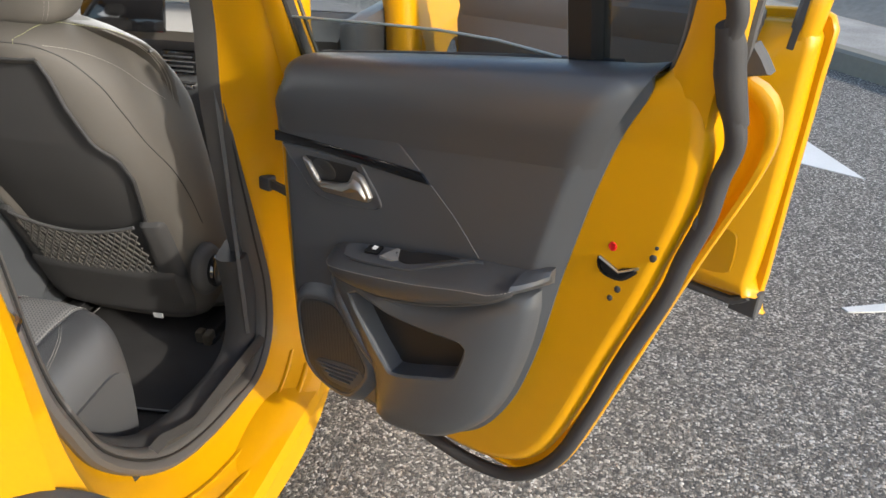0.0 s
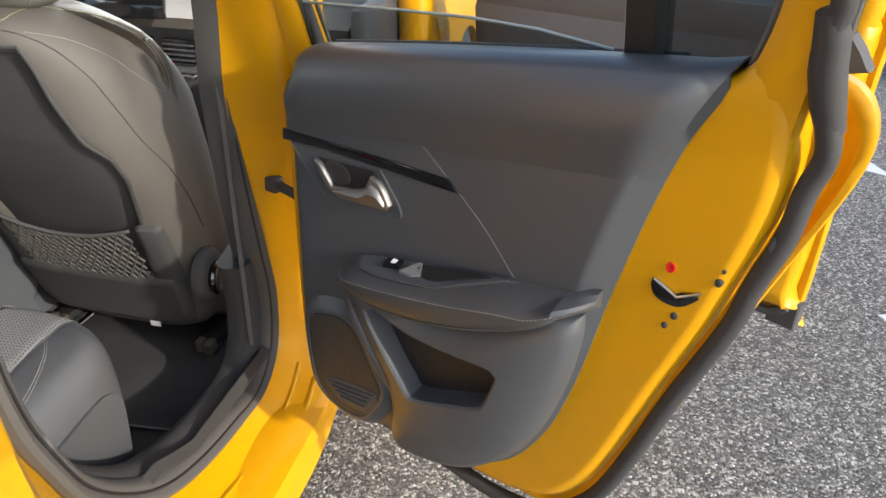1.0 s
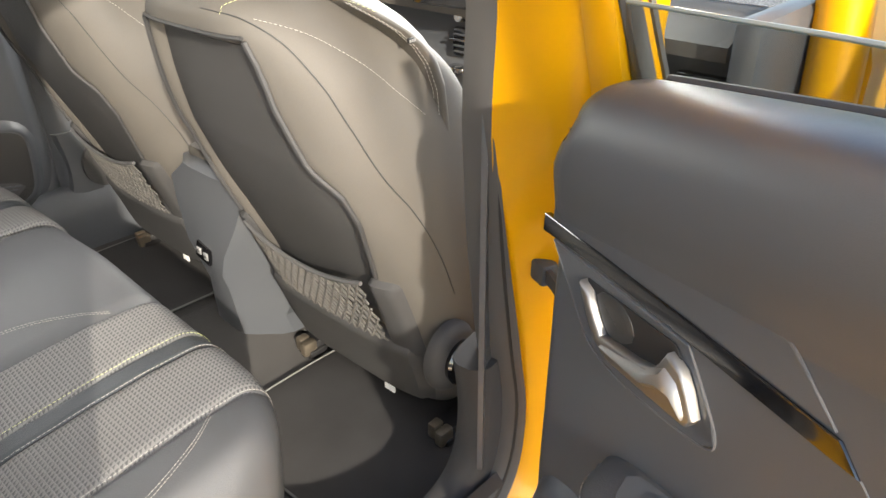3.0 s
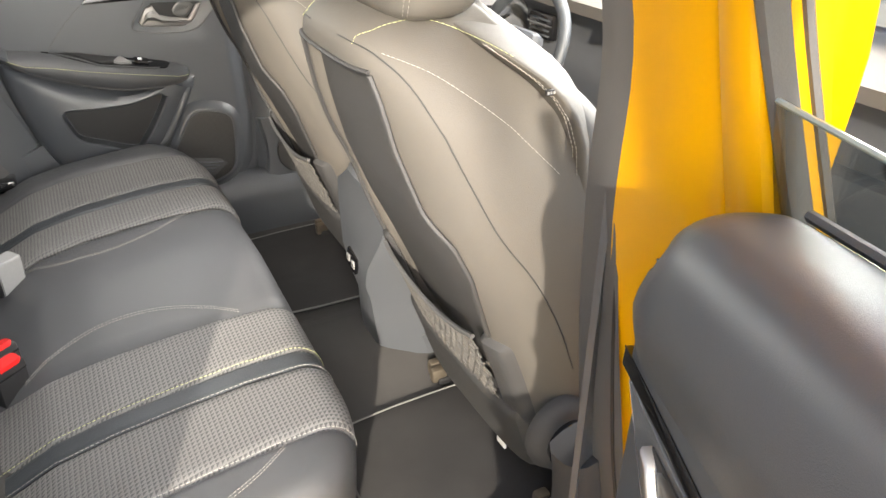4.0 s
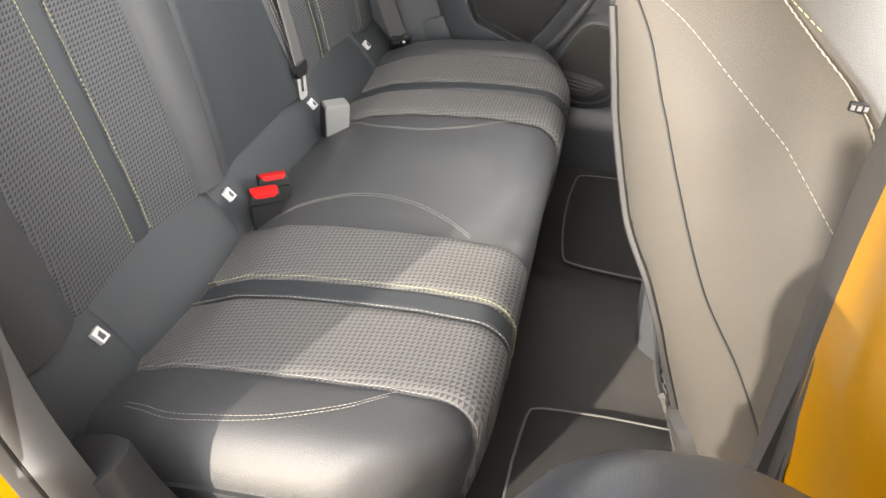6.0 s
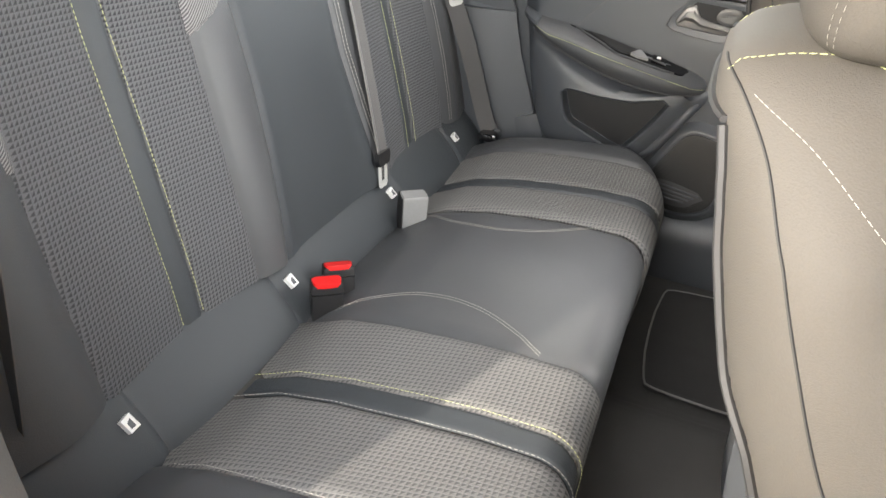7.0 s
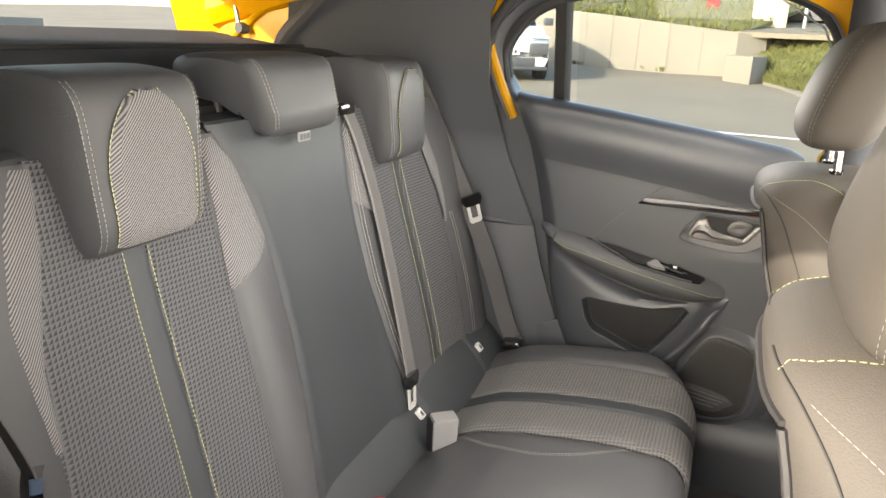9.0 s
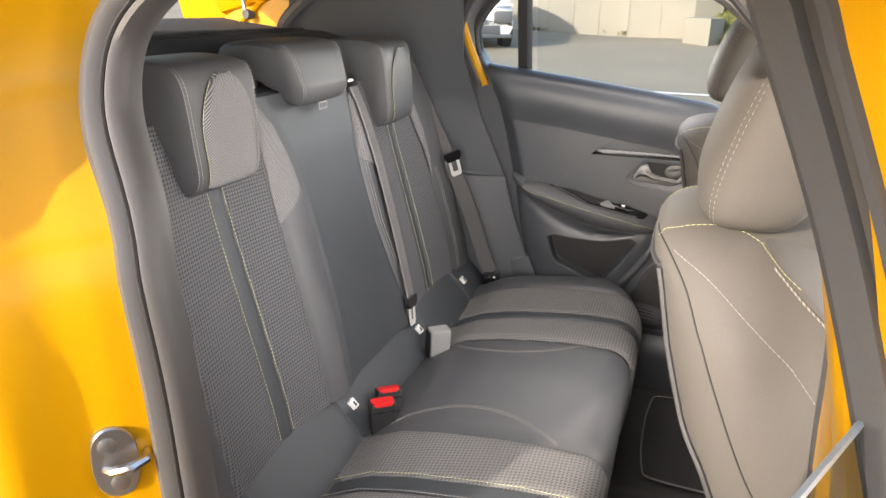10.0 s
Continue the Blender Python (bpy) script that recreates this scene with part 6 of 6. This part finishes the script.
# front doors
def front_door(W, label, side):
    put = lambda a, z, h: W(a, h, z)
    skin = [(-.03, .98), (.4, 1.0), (.9, 1.03), (1.05, 1.03), (1.06, .9), (1.055, .6), (1.05, .32), (1.02, .28), (.5, .27), (0, .28), (-.03, .4)]
    door = part("front_door", pad(dense(skin), [(.006, -.12), (0, -.11), (0, -.095), (.004, -.09)], put), PAINT, car, label)
    inn = [(0, .97), (.4, .99), (.9, 1.01), (1.03, 1.01), (1.043, .9), (1.04, .6), (1.03, .38), (1.01, .335), (.5, .31), (.05, .32), (0, .4)]
    part("inner_panel", pad(dense(inn), [(0, -.092), (0, -.055), (.006, -.04), (.016, -.032)], put), PAINT, door, "yellow painted shut face")
    tr = [(.03, .99), (.4, 1.01), (.85, 1.035), (.93, 1.03), (.91, .9), (.88, .65), (.82, .5), (.6, .42), (.3, .40), (.08, .42), (.03, .6)]
    part("door_trim", pad(dense(tr), [(0, -.034), (0, -.01), (.008, 0), (.02, .004)], put), PANEL, door, "dark grey door trim")
    part("belt_roll", loft([[W(a, b, float(np.interp(a, [.03, .93], [.985, 1.03])) + z) for b, z in ((.004, -.09), (.02, -.05), (.015, -.015), (-.01, .003), (-.05, 0), (-.06, -.05), (-.02, -.09))] for a in np.linspace(.035, .925, 12)]), PANEL, door, "soft rolled top edge")
    part("armrest", loft([[W(a, b, z + .05 * (a - .3)) for b, z in ((0, .69), (r * .8, .695), (r, .67), (r * .9, .63), (0, .61))] for a, r in ((.2, .01), (.26, .05), (.45, .07), (.7, .06), (.78, .01))]), LEATHER, door, "padded armrest")
    part("handle_bowl", pad(around([(.22, .76), (.36, .77), (.39, .74), (.36, .71), (.24, .71)], (.3, .74), 24), [(0, .0), (0, .012), (.006, .012), (.012, .006)], put), GLOSS, door)
    part("handle_lever", tube([W(.24, .012, .74), W(.30, .03, .735), W(.36, .03, .75)], [.006, .01, .008], 8), CHROME, door, "satin chrome door handle")
    part("map_pocket", loft([[W(a, b, z) for a, z in inset(around([(.1, .55), (.5, .56), (.8, .6), (.76, .48), (.5, .44), (.15, .45)], (.45, .51), 30), d)] for d, b in ((-.02, 0), (-.01, .03), (0, .032), (.006, .006), (.02, .004))]), TRIM, door, "moulded door pocket")
    so = curve([(0.0, .97, 0), (.05, 1.02, 0), (.3, 1.2, 0), (.55, 1.33, 0), (.8, 1.375, 0), (.96, 1.36, 0), (1.02, 1.28, 0), (1.03, 1.1, 0), (1.02, .98, 0)], 5)
    part("window_frame", tube([W(p.x, -.06 - max(0, p.y - 1.05) * .22, p.y) for p in so], .03, 10, flat=.7, up=(0, 0, 1)), PAINT, door, "yellow window frame")
    part("glass_run", tube([W(p.x * .965 + .014, -.045 - max(0, p.y - 1.05) * .22, p.y - .02) for p in so], .016, 8), RUBBER, door, "black window channel")
    part("flange_seal", tube([W(a, -.062, z) for a, z in [(p.x, p.y) for p in curve([(1.03, .335, 0), (1.0, .312, 0), (.94, .303, 0), (.5, .292, 0), (.03, .30, 0)], 4)]], .012, 8), RUBBER, door, "black rubber seal along the door edge")
    part("corner_plug", pad([(.985, .275), (1.058, .275), (1.058, .345), (1.03, .35), (1.015, .31), (.985, .305)], [(0, -.10), (0, -.07), (.004, -.066)], put), RUBBER, door, "black plug in the lower corner")
    part("hole_plug", pad([(1.022 + .010 * math.cos(t), .842 + .016 * math.sin(t)) for t in np.linspace(0, 6.28, 14, False)], [(0, -.06), (0, -.038), (.003, -.034)], put), RUBBER, door, "grey rubber plug")
    part("pressing", pad(dense([(.88, .50), (.95, .515), (.985, .50), (.99, .43), (.975, .39), (.88, .385)]), [(0, -.04), (.004, -.026), (.012, -.026)], put), PAINT, door)
    part("latch", pad([(.985, .72), (1.012, .72), (1.012, .78), (.985, .78)], [(0, -.05), (0, -.036), (.003, -.034)], put), STEEL, door)
    pane = part("window_pane", loft([[W(a, -.075 - max(0, z - 1.05) * .22 + d, z) for a, z in ((.02, .97), (1.0, 1.0), (1.0, 1.30), (.94, 1.345), (.8, 1.36), (.55, 1.315), (.3, 1.185))] for d in (-.002, .002)]), CLEAR, door, smooth=0)
    pane.visible_shadow = False
    return door


FU, FN = Vector((.831, -.557, 0)).normalized(), Vector((-.557, -.831, 0)).normalized()
front_door(lambda a, b, z: Vector((.985, 1.71, z)) + FU * a + FN * b, "wide open front door, yellow with dark trim", 1)
front_door(lambda a, b, z: Vector((-.72 + b, 1.74 - a, z)), "closed front door with dark trim inside", -1)
pane = part("windscreen", sheet(lambda s, t: ((t - .5) * (1.06 + .3 * s), 1.2 + s * .85, 1.36 - s * .50 - .03 * (2 * t - 1) ** 2), 8, 10, .004), CLEAR, car, "clear windscreen", smooth=40)
pane.visible_shadow = False
part("bonnet", sheet(lambda s, t: ((t - .5) * 1.5, 2.05 + s * .75, .90 - s * .16 - .05 * (2 * t - 1) ** 2), 8, 10, .02), PAINT, car, "yellow bonnet")
def on_sill(u, h, z):
    """A place on the slanting pillar face: u along it, h out of it."""
    return (.793 - .75 * u + .66 * h, .042 + .66 * u + .75 * h, z - .015)


plate = dense([(-.012, .864), (.008, .864), (.021, .846), (.022, .806), (.012, .785), (-.008, .785), (-.021, .805), (-.022, .846)], 3)
part("striker", loft([[on_sill(u * k, h, .824 + (z - .824) * k) for u, z in plate] for h, k in ((-.008, 1), (.003, 1), (.0048, .96), (.005, .9))]), STEEL, car, "steel plate of the door striker")
for u, z in ((-.006, .847), (.002, .801)):
    part("striker_bolt", tube([on_sill(u, h, z) for h in (.003, .0065, .008)], [.0095, .0095, .006], 14), SATIN, car)
part("striker_bar", tube([on_sill(u, h, z) for u, h, z in ((-.012, .003, .819), (-.004, .014, .821), (.014, .022, .826), (.028, .018, .829), (.032, .0, .829))], [.004, .0055, .006, .005, .004], 8), CHROME, car, "bright striker loop")
part("hinge_bolt", tube([(.69, 1.705, .65), (.69, 1.69, .65)], .016, 12), RUBBER, car, "black bolt of the door pillar")

# ---- around the car ----
def marking(o, label):
    m = flat(o, .004, .004, MARK, "road_marking")
    return tagged(m, label, "marking", kind="structure")


marking([(2.35, 3.22), (2.71, 3.02), (2.56, 3.48), (2.48, 3.75), (2.3, 3.5)], "white painted arrow head on the asphalt")
marking([(2.335, 1.752), (2.85, 1.90), (2.85, 2.0), (2.32, 1.778)], "white painted dash on the asphalt")
line = part("road_marking", sheet(lambda s, t: (-8.12 + .10 * s + .03 * (t * 7.5 - 4) * 1.0 + .15 * t, -4 + 7.5 * t, rise(-8.12) + .006 - .004 * s), 2, 12, .002), MARK)
tagged(line, "white parking line on the asphalt", "marking", kind="structure")
KERB = [(1.0, 7.2), (2.3, 6.3), (3.07, 5.2), (3.35, 4.75), (4.4, 2.9), (5.9, .2)]
kerb = part("kerb", loft([[(x, y, 0), (x, y, .13), (x + .02, y + .012, .15), (x + .12, y + .07, .15), (x + .12, y + .07, 0)] for x, y in KERB]), CONCRETE, smooth=20)
tagged(kerb, "grey concrete kerb along the car park", "kerb", kind="structure")
gr = flat([(x + .11, y + .06) for x, y in KERB] + [(10, 2), (7, 10), (2, 10)], .12, .12, GRAVEL, "gravel_bed")
tagged(gr, "pale gravel bed behind the kerb", "gravel", kind="structure")
bank = part("stone_bank", sheet(lambda s, t: (2.9 + s * 3.9 + t * 2.2, 7.4 - s * 6.6 + t * 1.4, .08 + 1.0 * t + .06 * noise.noise(Vector((s * 9, t * 7, 1)))), 30, 14, .05), STONE)
tagged(bank, "grey stony bank beside the car park", "bank", kind="structure")

WALL = [(-20.5, -11.0, 2.2), (-17.9, -5.2, 1.96), (-16.95, -3.6, 1.82), (-16.19, -2.33, 1.71), (-15.69, -1.05, 1.58), (-15.72, .33, 1.44)]
wall = part("retaining_wall", loft([[(x, y, rise(x) - .05), (x, y, z), (x - .25, y - .03, z), (x - .25, y - .03, rise(x) - .05)] for x, y, z in WALL + [(-16.1, .9, 1.41), (-17.6, 1.2, 1.40)]]), CONCRETE, smooth=0)
tagged(wall, "stained pale concrete retaining wall", "wall", kind="structure")
for (x0, y0, z0), (x1, y1, z1) in zip(WALL[:-1], WALL[1:]):
    for q in (.02, .5):
        x, y, z = x0 + (x1 - x0) * q, y0 + (y1 - y0) * q, z0 + (z1 - z0) * q
        part("panel_joint", box((x - .02, y - .012, rise(x)), (x + .012, y + .012, z - .01), .003), STONE, wall)
wing = part("low_wall", loft([[(x, y, z) for x, y in ((-15.7, .30), (-14.74, .17), (-14.15, .66), (-14.72, .92), (-15.6, .8))] for z in (.45, .98, 1.0)]), CONCRETE, smooth=0)
tagged(wing, "low pale concrete end block of the wall", "wall", kind="structure")
kb = part("kerb", loft([[(x, y, rise(x) - .02), (x, y, rise(x) + .05), (x - .05, y + .12, rise(x) + .06), (x - .05, y + .13, rise(x) - .02)] for x, y in ((-14.4, .9), (-13.71, 1.17), (-12.41, 1.47), (-11.23, 1.67), (-10.2, 2.1), (-9.2, 3.6))]), CONCRETE, smooth=0)
tagged(kb, "pale concrete kerb below the grass bank", "kerb", kind="structure")


def bank_f(s, t):
    p = Vector((-14.6, .85, 0)).lerp(Vector((-9.4, 3.5, 0)), s)
    p.y += -.35 * math.sin(math.pi * s) + .05
    q = Vector((-18.2, .35, 0)).lerp(Vector((-15, 9, 0)), s)
    v = p.lerp(q, t)
    return (v.x, v.y, rise(p.x) + .03 + (1.42 - rise(p.x)) * min(1, t * 1.15) + .07 * noise.noise(v * .9) * min(1, t * 6))


def upper_f(s, t):
    """The ground behind the wall, climbing on."""
    i = min(int(s * 5), 4)
    a, b = WALL[i], WALL[i + 1]
    e = s * 5 - i
    x, y, z = (p + (q - p) * e for p, q in zip(a, b))
    return (x - .2 - t * 30, y + t * 6, z - .04 + t * 3.4 + .05 * noise.noise(Vector((s * 20, t * 30, 3))))


bk = part("grass_bank", sheet(bank_f, 40, 30, .1), GRASS)
tagged(bk, "sloping bank of rough green grass", "grass bank", kind="structure")
up = part("upper_ground", sheet(upper_f, 40, 30, .1), GRASS)
tagged(up, "rough grass on the upper level behind the wall", "grass", kind="structure")
ug = part("upper_road", sheet(lambda s, t: (-15.9 - s * 30, .1 + t * 26 + s * 3, 1.36 + s * 1.5 - .02 * t), 12, 12, .1), PALE)
tagged(ug, "pale dusty ground of the upper level beside the wall", "pavement", kind="structure")
rng = random.Random(4)


def tufts(name, label, n, where, size):
    bm = bmesh.new()
    for _ in range(n):
        p = Vector(where())
        for k in range(6):
            a = rng.uniform(0, 6.28)
            h = size * rng.uniform(.5, 1.2)
            d = Vector((math.cos(a), math.sin(a), 0)) * h * rng.uniform(.2, .7)
            w = Vector((-math.sin(a), math.cos(a), 0)) * h * .09
            v = [bm.verts.new(q) for q in (p - w, p + w, p + d * .5 + Vector((0, 0, h * .75)) + w * .6, p + d + Vector((0, 0, h)))]
            bm.faces.new(v)
    return tagged(part(name, bm, LEAF, smooth=0), label, "grass", kind="stuff")


tufts("grass_tufts", "rough grass tufts on the bank", 2600, lambda: Vector(bank_f(rng.random(), rng.random() ** 1.3)), .11)
tufts("grass_tufts", "grass hanging over the wall", 700, lambda: upper_f(rng.random(), rng.random() ** 2 * .25), .16)
tufts("weeds", "green weeds at the foot of the wall", 70, lambda: (lambda q: (-16.9 + q * 1.2 + .06, -3.5 + q * 2.5, rise(-16.4)))(rng.choice((.0, .03, .1, .14, .2, .5, .55, .72, .78, .95)) + rng.uniform(-.04, .04)), .11)

cab = thing("utility_cabinet", "cream painted utility cabinet on the upper level", "cabinet", at=(-19.9, .95, 1.5))
part("cabinet_body", box((-.45, -.4, 0), (.45, .4, 1.5), .02), CREAM, cab)
part("cabinet_base", box((-.5, -.45, -.15), (.5, .45, .06), .02), CONCRETE, cab)
part("cabinet_door", box((.45, -.36, .12), (.47, .36, 1.42), .01), CREAM, cab)
pot = part("red_canister", tube([(0, 0, 0), (0, 0, .1), (0, 0, .42), (0, 0, .5)], [.12, .16, .16, .1], 14), RED)
pot.location = (-21, -.47, 1.95)
tagged(pot, "small red canister on the grass", "canister")
pole = part("lamp_post", tube([(0, 0, 0), (0, 0, 4)], .05, 10), STEEL)
pole.location = (-19.5, 1.75, 1.5)
tagged(pole, "thin grey steel post", "post")


def parked_car(paint, label, m, tall):
    c = thing("parked_car", label, "car", "parked cars")
    L, H = 4.1, tall
    secs = [(-2.05, .35, .62, .70), (-2.0, .25, .72, .80), (-1.5, .2, .90, .86), (-.9, .2, .98, .87), (0, .2, 1.0, .87), (1.0, .2, 1.0, .87), (1.7, .2, 1.0, .86), (1.98, .25, .95, .82), (2.05, .4, .8, .72)]
    part("body", loft([[(x, s * w, z) for s, w, z in ((-1, w * .9, z0), (-1, w, z0 + .2), (-1, w * .99, z1 * .75), (-1, w * .92, z1), (1, w * .92, z1), (1, w * .99, z1 * .75), (1, w, z0 + .2), (1, w * .9, z0))] for x, z0, z1, w in secs]), paint, c)
    cab_ = [(-1.0, .97, .97, .78), (-.45, .97, H - .06, .66), (.1, .97, H, .64), (1.1, .97, H - .03, .63), (1.6, .97, H - .25, .66), (1.85, .97, 1.0, .7)]
    part("windows", loft([[(x, -w, z0), (x, -w * .94, z1 - .03), (x, w * .94, z1 - .03), (x, w, z0)] for x, z0, z1, w in cab_]), GLOSS, c, "dark car windows")
    part("roof", loft([[(x, -w * .9, z1 - .035), (x, -w * .6, z1), (x, w * .6, z1), (x, w * .9, z1 - .035)] for x, z0, z1, w in cab_[1:5]]), paint, c)
    for sg in (-1, 1):
        part("headlight", box((-2.06, sg * .62 - .16, .66), (-1.92, sg * .62 + .16, .76), .02), CHROME, c, "clear headlight")
        part("daytime_light", box((-2.05, sg * .62 - .16, .80), (-1.85, sg * .62 + .16, .83), .01), WHITE, c)
        part("light_pod", box((-2.09, sg * .6 - .17, .50), (-1.98, sg * .6 + .17, .70), .03), TRIM, c, "dark front light housing")
        part("mirror", box((-.85, sg * .98 - .09, .98), (-.72, sg * .98 + .09, 1.12), .03), TRIM, c, "black door mirror")
        for x in (-1.3, 1.3):
            w = part("wheel", moved(loft([[(r * math.cos(a), t, r * math.sin(a)) for a in np.linspace(0, 2 * math.pi, 24, False)] for t, r in ((-.1, .2), (-.1, .29), (-.07, .31), (.07, .31), (.1, .29), (.1, .2))]), pose(x, sg * .78, .31)), TYRE, c)
            part("rim", moved(loft([[(r * math.cos(a), t, r * math.sin(a)) for a in np.linspace(0, 2 * math.pi, 20, False)] for t, r in ((.0, .2), (sg * .09, .2), (sg * .10, .06))]), pose(x, sg * .78, .31)), STEEL, w)
    part("grille", box((-2.08, -.55, .30), (-2.0, .55, .46), .02), TRIM, c, "black lower grille")
    part("number_plate", box((-2.11, -.26, .50), (-2.07, .26, .61), .004), WHITE, c, "white number plate")
    for k in range(6):
        part("plate_bar", box((-2.116, -.2 + k * .07, .525), (-2.108, -.16 + k * .07, .585), 0), TRIM, c)
    part("bumper", box((-2.09, -.78, .24), (-1.96, .78, .31), .03), TRIM, c)
    c.matrix_world = m
    return c


parked_car(CARWHITE, "white parked hatchback with black bumper and side mirrors", pose(-13.73, -4.32, rise(-13.3), 0, -2.3, 205), 1.5)
parked_car(CARSILVER, "silver saloon parked on the upper level", pose(-25.5, 2.75, 1.78, 0, 0, 215), 1.42)
parked_car(CARSILVER, "grey car parked behind the open tailgate", pose(-4.2, -9.0, 0, 0, 0, 60), 1.45)
bw = part("low_wall", box((-14, -17.3, 0), (9, -17, 1.1), .02), CONCRETE)
tagged(bw, "pale low concrete wall behind the car park", "wall", kind="structure")
